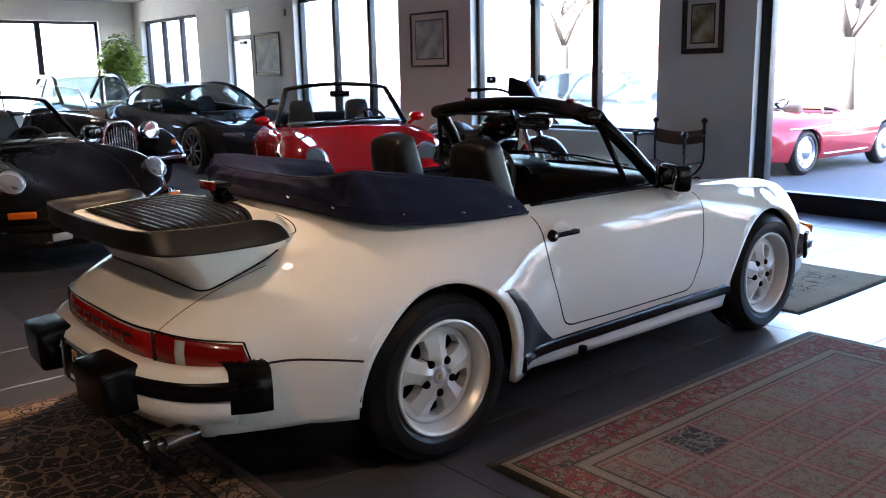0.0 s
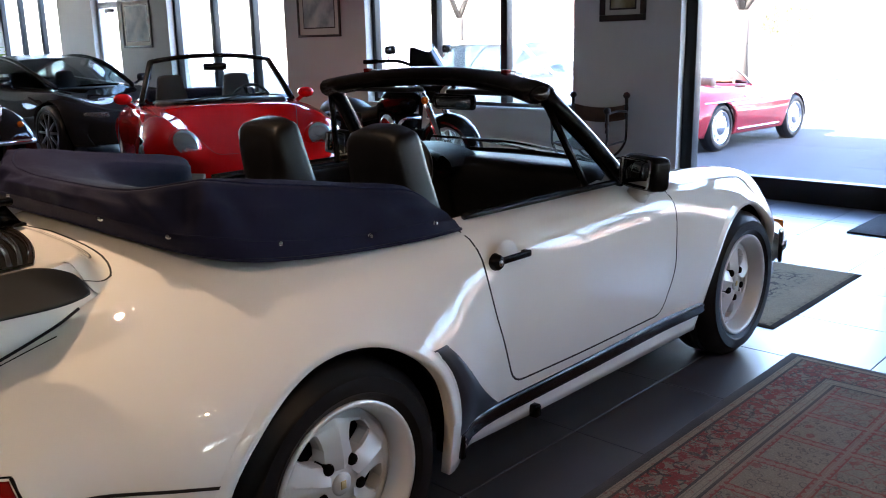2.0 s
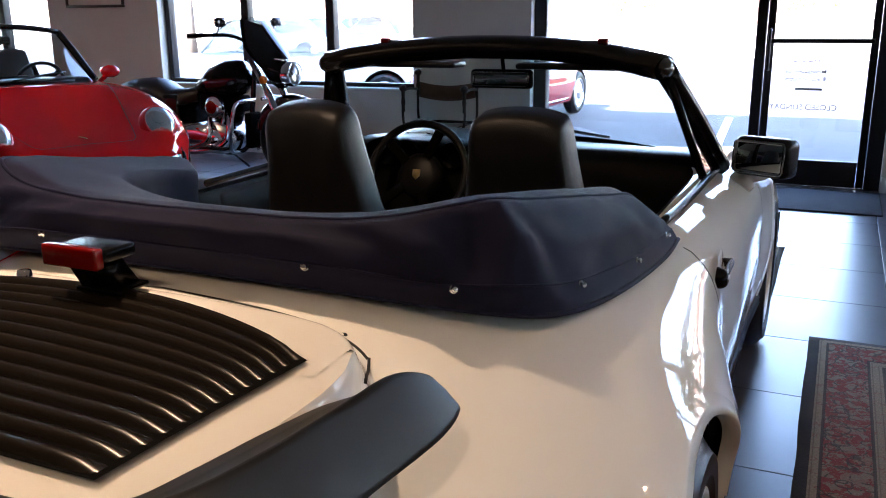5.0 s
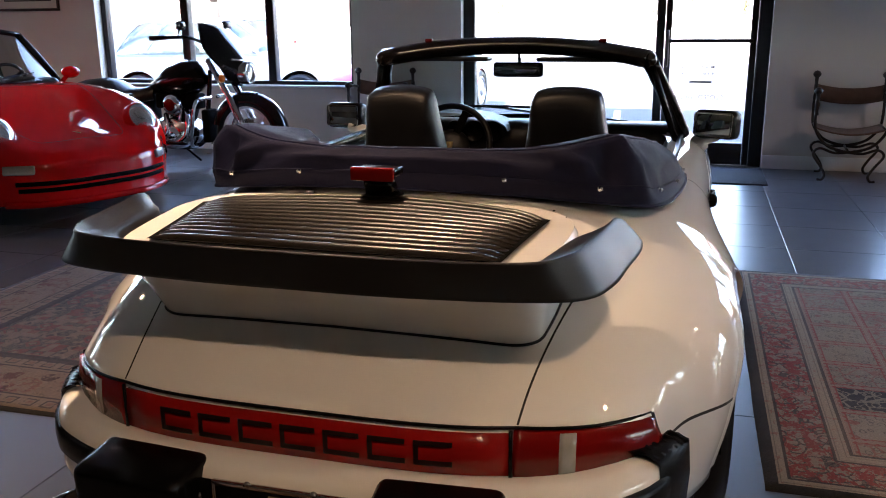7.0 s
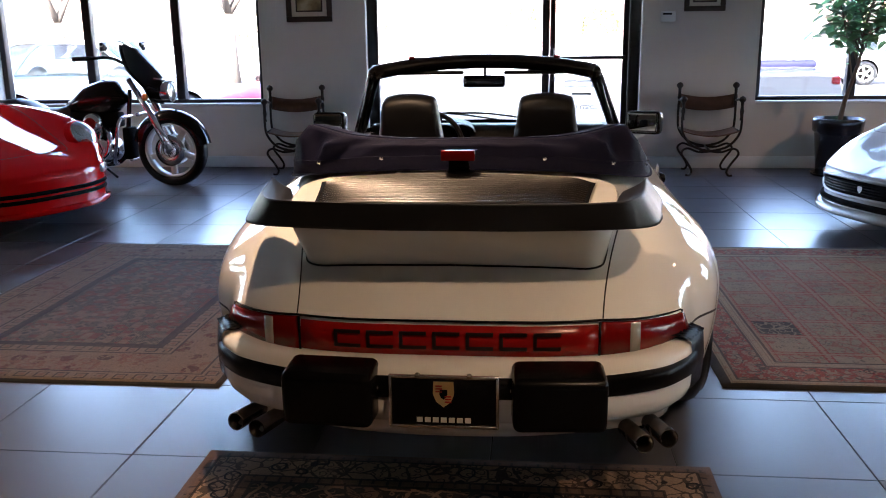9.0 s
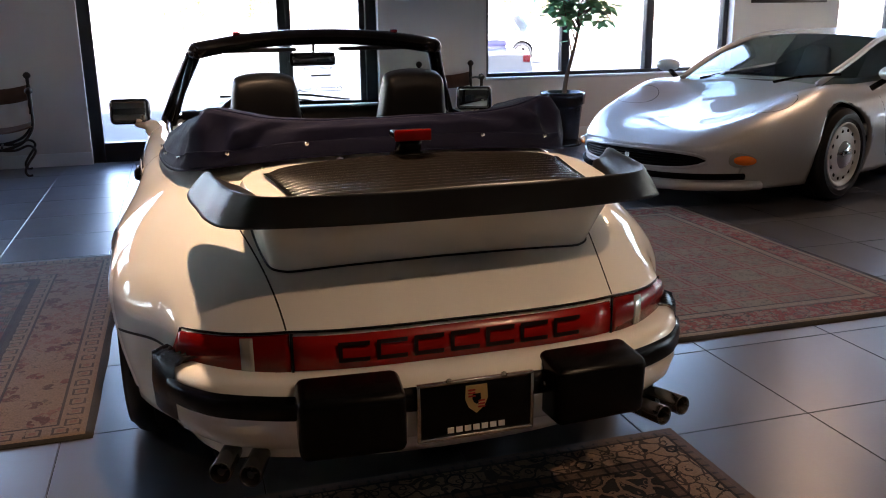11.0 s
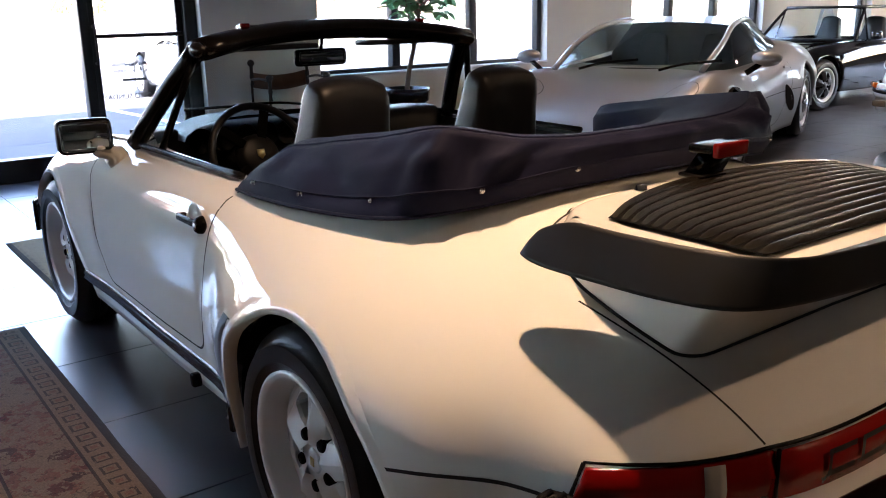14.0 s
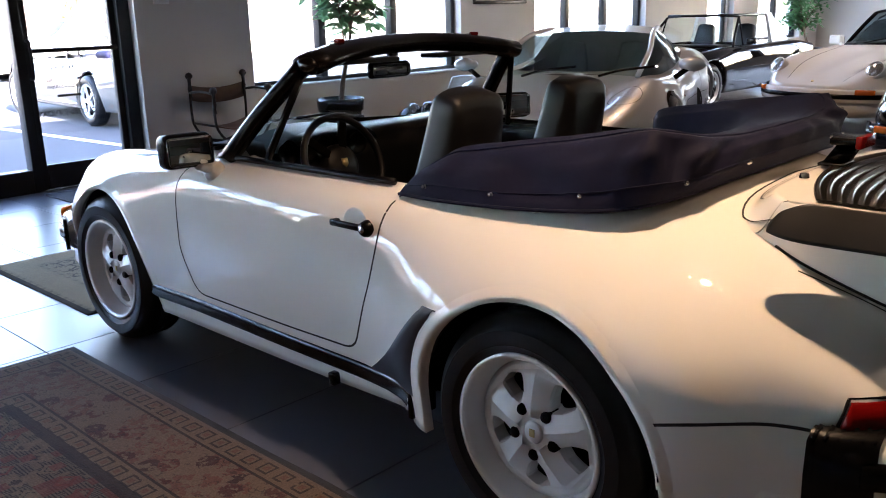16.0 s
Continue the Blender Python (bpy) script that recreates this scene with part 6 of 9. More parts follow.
def cabin(car):
    """Open cockpit: tub, doors' inner faces, seats, dashboard, wheel, screen with its header."""
    tub = bmesh.new()
    sec = [(0.62, 0.84), (0.60, 0.55), (0.56, 0.26), (0.0, 0.26), (-0.56, 0.26), (-0.60, 0.55), (-0.62, 0.84)]
    loft_lines([[Vector((x, y, z)) for y, z in sec] for x in (0.10, 0.5, 1.2, 1.72)], tub)
    part("cabin_tub", tub, M_LEATHER, car)
    for x, z0, z1 in ((0.12, 0.26, 0.80), (1.70, 0.26, 0.86)):
        part("bulkhead", box_bm(x, 0, (z0 + z1) / 2, 0.02, 1.2, z1 - z0), M_LEATHER, car)
    for side in (1, -1):
        part("door_card", box_bm(1.05, side * 0.635, 0.70, 0.82, 0.05, 0.26, 0.02, 3), M_LEATHER, car)
        seat_parts(car, 0.81, side * 0.302, 0.30, M_LEATHER, 0.752, 13)
        part("quarter_divider", tube_bm([(1.175, side * 0.555, 1.160), (1.285, side * 0.662, 0.842)], 0.013, 8), M_BLACKPL, car)
        bm = bmesh.new()
        bm.faces.new([bm.verts.new(p) for p in ((1.18, side * 0.552, 1.155), (1.29, side * 0.662, 0.85), (1.46, side * 0.685, 0.85))])
        part("quarter_window", bm, M_AUTO, car).visible_shadow = False
    # dashboard
    prof = [(1.43, 0.60), (1.425, 0.78), (1.44, 0.852), (1.475, 0.882), (1.55, 0.886), (1.74, 0.872), (1.74, 0.60)]
    part("dashboard", loft_lines([[Vector((x + 0.05 * (abs(y) / 0.62) ** 2 * 0, y, z)) for x, z in prof] for y in (-0.62, -0.4, 0, 0.4, 0.62)]), M_LEATHER, car)
    bm = bmesh.new()
    rows = []
    for k in range(11):
        a = math.pi * k / 10
        rows.append([Vector((x, 0.30 + 0.245 * math.cos(a), 0.855 + 0.075 * math.sin(a))) for x in (1.375, 1.40, 1.56)])
    part("instrument_hood", loft_lines(rows), M_LEATHER, car)
    for k, y in enumerate((0.13, 0.215, 0.30, 0.385, 0.47)):
        part("gauge", spin_bm([(0.0, 0.0), (0.040, 0.0), (0.044, 0.005), (0.047, 0.0)], 20, "x", Matrix.Translation((1.410, y, 0.845)) @ pose(0, 0, 0, 0, 180, 0)), M_BLACKPL, car)
    steering_wheel(car, 1.30, 0.297, 0.795, 0.180, 22)
    windscreen(car, (1.80, 0, 0.875), (1.475, 0.685, 0.852), (1.275, 0, 1.222), (1.185, 0.545, 1.172), M_BLACKPL, 0.032, 0.070, header_mat=M_HEADER)
    for side in (1, -1):
        part("sun_visor", box_bm(1.225, side * 0.28, 1.172, 0.10, 0.36, 0.018, 0.008, 3, None, None), M_LEATHER, car)
        part("roof_latch", box_bm(1.235, side * 0.33, 1.240, 0.05, 0.085, 0.016, 0.005), M_STEEL, car)
        part("latch_tab", box_bm(1.215, side * 0.36, 1.247, 0.028, 0.03, 0.014, 0.004), M_REDLENS, car)
        part("wiper", tube_bm(smooth_path([(1.80, side * 0.1 - 0.15, 0.885), (1.72, side * 0.1 + 0.1, 0.925), (1.66, side * 0.1 + 0.33, 0.935)], 5), 0.006, 6), M_BLACKPL, car)
    mir = part("rear_view_mirror", box_bm(1.345, 0.005, 1.122, 0.03, 0.215, 0.062, 0.014, 3), M_BLACKPL, car)
    part("mirror_glass", box_bm(1.3285, 0.005, 1.122, 0.003, 0.195, 0.046, 0.01, 2), M_MIRROR, mir)
    part("mirror_stalk", tube_bm([(1.352, 0, 1.14), (1.33, 0, 1.20)], 0.007, 8), M_BLACKPL, mir)


white_turbo_cabriolet()

# ---- the other cars ----
def open_sports_car(name, label, paint_mat, m, spokes, mats, flare=0.0, top=None, seats=True):
    """A rear-engined sports car in the same family, seen from its front."""
    car = thing(name, label, "car", m)
    arches = ((0.0, 0.312, 0.345), (2.272, 0.312, 0.342))
    body = part("body", shell(-0.94, 3.06, 110, 34, rear_engine_section(flare), rear_engine_bow, arches, cockpit, tail=0.28, nose=0.26), paint_mat, car)
    tree = skin_tree(body)
    wheel_wells(car, arches, 0.42, 0.79)
    part("underbody", box_bm(1.05, 0, 0.24, 3.6, 1.25, 0.1, 0.03), M_DARK, car)
    sports_wheels(car, {"dish": 0.035, "spokes": spokes}, mats, yr=0.69, yf=0.69, wr=0.20, wf=0.19)
    front_bumper(car, tree, paint_mat)
    for side in (1, -1):
        round_lamp(car, 2.775, side * 0.59, 0.66, 0.088, 31, side * 8, M_CHROME if name == "dark_sports_car" else paint_mat)
        pts = smooth_path([(2.93, side * 0.34, 0), (2.6, side * 0.42, 0), (2.1, side * 0.49, 0), (1.80, side * 0.53, 0)], 8)
        part("hood_gap", strip_bm([drop_top(tree, p.x, p.y) for p in pts], 0.006), M_GAP, body)
        pts = rounded_poly([(0.655, 0.80), (0.70, 0.55), (0.735, 0.352), (1.60, 0.342), (1.66, 0.50), (1.665, 0.80)], 0.05)
        part("door_gap", strip_bm([drop_side(tree, p.x, p.y, side) for p in pts], 0.007), M_GAP, body)
        mir = part("door_mirror", box_bm(0, 0, 0, 0.085, 0.165, 0.115, 0.024, 3), paint_mat, car)
        mir.matrix_basis = pose(1.42, side * 0.87, 0.895)
        part("mirror_glass", box_bm(-0.0435, 0, 0, 0.003, 0.14, 0.09, 0.012, 2), M_MIRROR, mir)
        part("mirror_foot", tube_bm([(1.45, side * 0.745, 0.81), (1.43, side * 0.82, 0.865)], 0.025, 8), paint_mat, car)
        part("fog_lamp", box_bm(3.105, side * 0.42, 0.285, 0.03, 0.15, 0.06, 0.012), M_CLEARLENS, car)
        seat_parts(car, 0.82, side * 0.32, 0.30, M_LEATHER, 0.76, 13)
    part("badge", prism_bm([(-0.022, 0.028), (0.022, 0.028), (0.022, -0.006), (0, -0.03), (-0.022, -0.006)], 0.0, 0.004, m=Matrix.Translation(drop_top(tree, 2.955, 0)[0]) @ pose(0, 0, 0, 0, 28, 90)), M_GOLD, car, smooth=False)
    part("dashboard", box_bm(1.52, 0, 0.79, 0.36, 1.2, 0.18, 0.05, 3), M_LEATHER, car)
    part("cabin_floor", box_bm(0.78, 0, 0.34, 1.7, 1.2, 0.04), M_LEATHER, car)
    steering_wheel(car, 1.22, 0.32, 0.80, 0.188, 22)
    windscreen(car, (1.80, 0, 0.872), (1.475, 0.685, 0.852), (1.275, 0, 1.245), (1.185, 0.545, 1.20), M_BLACKPL, 0.022, 0.03, M_AUTODARK if top else None)
    part("folded_top", box_bm(-0.05, 0, 0.90, 0.42, 1.12, 0.13, 0.05, 3), M_CLOTH, car)
    for side in (-1, 1):
        part("wiper", tube_bm(smooth_path([(1.83, side * 0.12 - 0.1, 0.885), (1.74, side * 0.12 + 0.1, 0.925), (1.69, side * 0.12 + 0.3, 0.935)], 5), 0.007, 6), M_BLACKPL, car)
    if top:
        # closed soft top: roof and rear quarter in one skin
        st = [(1.19, 1.215, 0.52), (0.9, 1.29, 0.54), (0.5, 1.30, 0.55), (0.2, 1.22, 0.55), (-0.1, 1.04, 0.53), (-0.22, 0.92, 0.50)]
        rows = []
        for x, z, w in st:
            rows.append([Vector((x, w * math.sin(a), 0.0 + z - (0.10 if x > 0.4 else 0.16) * (1 - math.cos(a)) ** 1.2)) for a in [radians(-90 + 15 * k) for k in range(13)]])
        part("soft_top", loft_lines(rows), top, car)
        for side in (1, -1):
            bm = bmesh.new()
            bm.faces.new([bm.verts.new(v) for v in ((1.44, side * 0.69, 0.86), (1.19, side * 0.545, 1.11), (0.5, side * 0.56, 1.17), (0.12, side * 0.62, 0.90))])
            part("side_window", bm, M_AUTODARK, car).visible_shadow = False
    return car


FUCHS = {"lip": M_LIP, "spoke": M_ALU}
M_BLACKWHEEL = material("black_wheel_paint", (0.012, 0.012, 0.013), 0.35, coat=0.5, var=0.1, scale=20)
DARKFUCHS = {"lip": M_LIP, "spoke": M_BLACKWHEEL}
open_sports_car("dark_sports_car", "glossy black convertible sports car with round headlamps", M_P_BLACK, pose(1.54, 9.51, 0, 0, 0, 281.5), fuchs_spokes, FUCHS)
open_sports_car("pale_sports_car", "white sports car with black soft top and amber indicators", M_P_WHITE, pose(3.29, -6.84, 0, 0, 0, 73.5), fuchs_spokes, DARKFUCHS, 0.2, M_CLOTH)
open_sports_car("dark_sports_car", "glossy black sports car with chrome-ringed round headlamps", M_P_BLACK, pose(2.16, -4.15, 0, 0, 0, 95), fuchs_spokes, FUCHS)


def red_section():
    """Later, smoother nose: fenders laid lower into the hood, wide curved front."""
    zc = curve((-0.95, 0.55), (-0.8, 0.66), (-0.4, 0.85), (0.0, 0.93), (0.6, 0.90), (1.2, 0.88), (1.70, 0.865), (2.0, 0.79), (2.4, 0.69), (2.75, 0.600), (3.0, 0.52), (3.12, 0.44))
    y1 = curve((-0.95, 0.36), (1.2, 0.42), (1.8, 0.40), (2.4, 0.36), (3.12, 0.34))
    y2 = curve((-0.95, 0.55), (0.0, 0.60), (1.1, 0.69), (1.7, 0.68), (2.3, 0.63), (2.8, 0.56), (3.12, 0.52))
    z2 = curve((-0.95, 0.54), (-0.5, 0.74), (0.0, 0.85), (0.6, 0.845), (1.7, 0.84), (2.1, 0.82), (2.45, 0.765), (2.75, 0.672), (3.0, 0.54), (3.12, 0.44))
    yw = curve((-0.95, 0.70), (-0.5, 0.83), (0.0, 0.86), (0.5, 0.84), (1.1, 0.84), (1.7, 0.83), (2.27, 0.845), (2.7, 0.80), (2.95, 0.73), (3.12, 0.66))
    zw = curve((-0.95, 0.48), (0.0, 0.60), (1.7, 0.60), (2.4, 0.58), (2.8, 0.50), (3.12, 0.38))

    def section(x):
        w, h = yw(x), zw(x)
        return [(0, zc(x)), (y1(x), zc(x) - 0.012), (y2(x), z2(x)), (0.5 * (y2(x) + w) + 0.035, 0.5 * (z2(x) + h) + 0.035), (w, h), (w - 0.005, 0.40 if x < 2.9 else 0.34), (w - 0.05, 0.20)]

    return section


def red_convertible():
    car = thing("red_convertible_car", "bright red convertible with oval headlamps and dark seats", "car", pose(5.68, 9.02, 0, 0, 0, 246.6))
    arches = ((0.0, 0.315, 0.35), (2.272, 0.315, 0.35))
    bow = lambda x: rear_engine_bow(x) * (1.25 if x > 1 else 1)
    body = part("body", shell(-0.95, 3.12, 130, 40, red_section(), bow, arches, cockpit, tail=0.25, nose=0.17), M_P_RED, car)
    tree = skin_tree(body)
    wheel_wells(car, arches, 0.42, 0.83)
    part("underbody", box_bm(1.05, 0, 0.22, 3.5, 1.3, 0.1, 0.03), M_DARK, car)
    sports_wheels(car, {"dish": 0.03, "spokes": many_spokes(5, 0.06)}, {"lip": M_ALU, "spoke": M_ALU}, yr=0.72, yf=0.72, wr=0.22, wf=0.2)
    for side in (1, -1):
        p, n = drop_top(tree, 2.765, side * 0.530)
        n = (n + Vector((0.72, side * 0.10, 0))).normalized()
        m = Matrix.Translation(p + n * 0.014) @ n.to_track_quat("Z", "X").to_matrix().to_4x4()
        lamp = part("headlamp", spin_bm([(0.0, 0.034), (0.05, 0.029), (0.085, 0.016), (0.10, 0.0)], 32, "z", Matrix.Diagonal((1.15, 0.98, 1, 1))), M_LAMP, car, "oval clear headlamp")
        lamp.matrix_basis = m
        part("lamp_ring", spin_bm([(0.097, 0.0), (0.104, 0.004), (0.111, -0.004), (0.120, -0.020), (0.130, -0.05)], 32, "z", Matrix.Diagonal((1.15, 0.98, 1, 1))), M_P_RED, lamp)
        part("reflector", spin_bm([(0.0, 0.003), (0.04, 0.003), (0.095, 0.002)], 32, "z", Matrix.Diagonal((1.15, 0.98, 1, 1))), M_STEEL, lamp)
        for cx, r in ((0.035, 0.048), (-0.058, 0.030)):
            part("lamp_bowl", spin_bm([(r, 0.010), (r * 0.9, 0.012), (r * 0.35, 0.005), (0.0, 0.005)], 20, "z", Matrix.Translation((cx, 0, 0))), M_STEEL, lamp)
        q, n2 = drop_end(tree, side * 0.52, 0.405, 5, -1)
        part("indicator", box_bm(0, 0, 0, 0.03, 0.20, 0.062, 0.012, 2, None, Matrix.Translation(q) @ pose(0, 0, 0, 0, -18, math.degrees(math.atan2(n2.y, n2.x)))), M_CLEARLENS, car, "clear front indicator")
        q2, n3 = drop_end(tree, side * 0.655, 0.40, 5, -1)
        part("bumper_pad", box_bm(0, 0, 0, 0.03, 0.075, 0.07, 0.012, 2, None, Matrix.Translation(q2) @ pose(0, 0, 0, 0, -10, math.degrees(math.atan2(n3.y, n3.x)))), M_BLACKPL, car)
        mir = part("door_mirror", spin_bm([(0.0, 0.08), (0.045, 0.06), (0.07, 0.0), (0.066, -0.05), (0.0, -0.05)], 20, "x", Matrix.Diagonal((1, 1.35, 0.85, 1))), M_P_RED, car)
        mir.matrix_basis = pose(1.20, side * 0.850, 0.910) @ Matrix.Scale(0.86, 4)
        part("mirror_foot", tube_bm([(1.20, side * 0.75, 0.83), (1.18, side * 0.84, 0.895)], 0.02, 8), M_P_RED, car)
        pts = smooth_path([(2.86, side * 0.30, 0), (2.78, side * 0.345, 0), (2.4, side * 0.44, 0), (2.0, side * 0.54, 0), (1.78, side * 0.58, 0)], 8)
        part("hood_gap", strip_bm([drop_top(tree, p.x, p.y) for p in pts], 0.006), M_GAP, body)
        seat_parts(car, 0.50, side * 0.33, 0.34, M_GREYHIDE, 0.70, 13)
        pts = rounded_poly([(0.66, 0.82), (0.72, 0.55), (0.76, 0.34), (1.6, 0.33), (1.68, 0.5), (1.69, 0.82)], 0.05)
        part("door_gap", strip_bm([drop_side(tree, p.x, p.y, side) for p in pts], 0.007), M_GAP, body)
    pts = [drop_top(tree, 2.865 + 0.03 * (1 - (y / 0.30) ** 2), y) for y in [-0.30 + 0.06 * k for k in range(11)]]
    part("hood_gap", strip_bm(pts, 0.008), M_GAP, body)
    for z, w in ((0.312, 0.54), (0.268, 0.53)):
        ln = [drop_end(tree, -w + 2 * w * k / 20, z, 5, -1)[0] for k in range(21)]
        part("intake_slot", tube_bm([p + Vector((-0.004, 0, 0)) for p in ln], 0.017, 8), M_DARK, car)
    lip = [drop_end(tree, -0.6 + 1.2 * k / 20, 0.2, 5, -1)[0] + Vector((0.012, 0, -0.025)) for k in range(21)]
    part("front_lip", tube_bm(lip, 0.022, 8), M_P_RED, car)
    part("badge", prism_bm([(-0.022, 0.028), (0.022, 0.028), (0.022, -0.006), (0, -0.03), (-0.022, -0.006)], 0.001, 0.005, m=Matrix.Translation(drop_top(tree, 2.80, 0)[0]) @ pose(0, 0, 0, 0, 17, 90)), M_GOLD, car, smooth=False)
    part("dashboard", box_bm(1.32, 0, 0.80, 0.36, 1.2, 0.18, 0.05, 3), M_LEATHER, car)
    part("cabin_floor", box_bm(0.78, 0, 0.34, 1.7, 1.2, 0.04), M_LEATHER, car)
    part("rear_shelf", box_bm(0.1, 0, 0.88, 0.4, 1.1, 0.12, 0.05, 3), M_CLOTH, car)
    steering_wheel(car, 1.02, 0.34, 0.82, 0.188, 22)
    windscreen(car, (1.62, 0, 0.876), (1.24, 0.70, 0.850), (1.03, 0, 1.275), (0.93, 0.555, 1.225), M_BLACKPL, 0.028, 0.042, M_AUTOBLACK)
    mir = part("rear_view_mirror", box_bm(1.16, 0, 1.175, 0.03, 0.22, 0.065, 0.014, 3), M_BLACKPL, car)
    part("wiper", tube_bm(smooth_path([(1.64, -0.05, 0.893), (1.56, 0.15, 0.918), (1.44, 0.40, 0.935)], 5), 0.008, 6), M_BLACKPL, car)
    part("wiper", tube_bm(smooth_path([(1.62, -0.35, 0.888), (1.58, -0.15, 0.912), (1.52, 0.10, 0.922)], 5), 0.008, 6), M_BLACKPL, car)


red_convertible()


def mid_section(zc, z2, y2, yw, zw, sill=0.17, crown=0.02):
    """Half sections of a low wedge body from a few curves."""
    def section(x):
        w, h = yw(x), zw(x)
        return [(0, zc(x)), (y2(x) * 0.5, zc(x) + crown * 0.3), (y2(x), z2(x)), (0.45 * y2(x) + 0.55 * w + 0.02, 0.5 * (z2(x) + h) + 0.045), (w, h), (w - 0.01, 0.5 * (h + sill)), (w - 0.06, sill)]

    return section


def greenhouse(car, base, roof, ws_top, rear_top, paint_mat, glass_mat, pillar=0.02, rear_glass=True, side_glass=None):
    """A closed cabin: base and roof are lists of (x, y, z) for the left side from the windscreen's foot back to the tail;
    index ws_top is where the windscreen ends on the roof line, rear_top where the rear slope begins."""
    n = 12
    def across(p, q):
        return [Vector((p[0] + 0.10 * (q or 0) * (1 - (2 * k / n - 1) ** 2), p[1] * (1 - 2 * k / n), p[2] + 0.035 * (1 - (2 * k / n - 1) ** 2))) for k in range(n + 1)]

    fr = [across(p, 1 if i == 0 else 0.4 if i <= ws_top else 0) for i, p in enumerate(roof)]
    part("windscreen", loft_lines(fr[:ws_top + 1]), glass_mat, car)
    part("roof", loft_lines(fr[ws_top:rear_top + 1]), paint_mat, car)
    part("rear_deck" if not rear_glass else "rear_window", loft_lines(fr[rear_top:]), glass_mat if rear_glass else paint_mat, car)
    for side in (1, -1):
        b = [Vector((x, side * y, z)) for x, y, z in base]
        r = [Vector((x, side * y, z)) for x, y, z in roof]
        part("side_window", loft_lines([b, [p.lerp(q, 0.5) + Vector((0, side * 0.012, 0)) for p, q in zip(b, r)], r]), side_glass or glass_mat, car)
        part("roof_rail", tube_bm(smooth_path(r, 4), pillar, 8), paint_mat, car)


def silver_supercar():
    car = thing("silver_supercar", "low silver supercar with oval grille and glass canopy", "car", pose(5.84, -2.91, 0, 0, 0, 112.0))
    FA = 2.64
    zc = curve((-1.12, 0.80), (-0.8, 0.86), (-0.2, 0.92), (0.6, 0.93), (1.4, 0.88), (2.1, 0.80), (2.6, 0.70), (3.1, 0.58), (3.5, 0.53), (3.86, 0.43))
    z2 = curve((-1.12, 0.80), (-0.5, 0.88), (0.0, 0.90), (0.6, 0.83), (1.3, 0.77), (2.0, 0.78), (2.6, 0.79), (3.0, 0.70), (3.4, 0.60), (3.86, 0.44))
    y2 = curve((-1.12, 0.66), (0.0, 0.74), (0.9, 0.74), (1.8, 0.72), (2.6, 0.70), (3.2, 0.62), (3.86, 0.50))
    yw = curve((-1.12, 0.88), (-0.3, 0.985), (0.3, 0.98), (0.9, 0.93), (1.6, 0.93), (2.2, 0.96), (2.8, 0.95), (3.3, 0.86), (3.86, 0.68))
    zw = curve((-1.12, 0.56), (0.0, 0.60), (1.5, 0.55), (2.6, 0.55), (3.2, 0.47), (3.86, 0.36))

    def bow(x):
        return -0.34 * max(0, (x - 2.7) / 1.16) ** 2 + 0.16 * max(0, (-0.6 - x) / 0.52) ** 2

    arches = ((0.0, 0.335, 0.375), (FA, 0.33, 0.36))
    body = part("body", shell(-1.12, 3.86, 130, 40, mid_section(zc, z2, y2, yw, zw, 0.15), bow, arches, lambda x, y: 1.35 if x is None else 1 - (abs(x - 1.35) / 0.74) ** 5 - (abs(y) / 0.60) ** 5, tail=0.2, nose=0.19), M_P_SILVER, car)
    tree = skin_tree(body)
    wheel_wells(car, arches, 0.5, 0.93)
    part("underbody", box_bm(1.3, 0, 0.19, 4.2, 1.4, 0.08, 0.03), M_DARK, car)
    for x, y, w in ((0.0, 0.80, 0.32), (FA, 0.82, 0.25)):
        for side in (1, -1):
            wheel_thing_parts(car, x, side * y, 0.327, side, 0.33, w, 0.225, {"dish": 0.02, "spokes": disc_wheel(14)}, {"lip": M_ALU, "spoke": M_ALU})
    base = [(2.42, 0.62, 0.775), (2.15, 0.75, 0.79), (1.5, 0.77, 0.80), (0.85, 0.75, 0.84), (0.3, 0.70, 0.89), (-0.3, 0.62, 0.90)]
    roof = [(2.46, 0.60, 0.79), (1.98, 0.62, 0.965), (1.48, 0.575, 1.10), (0.85, 0.53, 1.14), (0.30, 0.48, 1.075), (-0.45, 0.42, 0.93)]
    greenhouse(car, base, roof, 2, 3, M_P_SILVER, M_AUTOGREEN, 0.024, False, M_AUTODARK)
    for side in (1, -1):
        # flush oval lamp lids
        ring = [drop_top(tree, 3.02 + 0.20 * math.cos(a), side * (0.60 + 0.125 * math.sin(a))) for a in [2 * math.pi * k / 36 for k in range(36)]]
        part("lamp_lid_gap", strip_bm(ring, 0.005, 0.0015, closed=True), M_GAP, body)
        mir = part("door_mirror", spin_bm([(0.0, 0.085), (0.05, 0.06), (0.075, 0.0), (0.07, -0.05), (0.0, -0.055)], 20, "x", Matrix.Diagonal((1, 1.5, 0.8, 1))), M_P_SILVER, car)
        mir.matrix_basis = pose(2.14, side * 1.00, 0.87)
        part("mirror_foot", tube_bm([(2.17, side * 0.86, 0.76), (2.15, side * 0.97, 0.84)], 0.022, 8), M_BLACKPL, car)
        # side air intake behind the door
        sc = [drop_side(tree, 0.72 + 0.20 * math.cos(a), 0.44 + 0.085 * math.sin(a) + 0.10 * math.cos(a), side)[0] + Vector((0, side * 0.004, 0)) for a in [2 * math.pi * k / 28 for k in range(28)]]
        bm = bmesh.new()
        bm.faces.new([bm.verts.new(p) for p in sc])
        part("side_intake", bm, M_DARK, car)
        pts = rounded_poly([(0.60, 0.80), (0.62, 0.60), (1.0, 0.25), (1.95, 0.23), (2.12, 0.50), (2.05, 0.74)], 0.10)
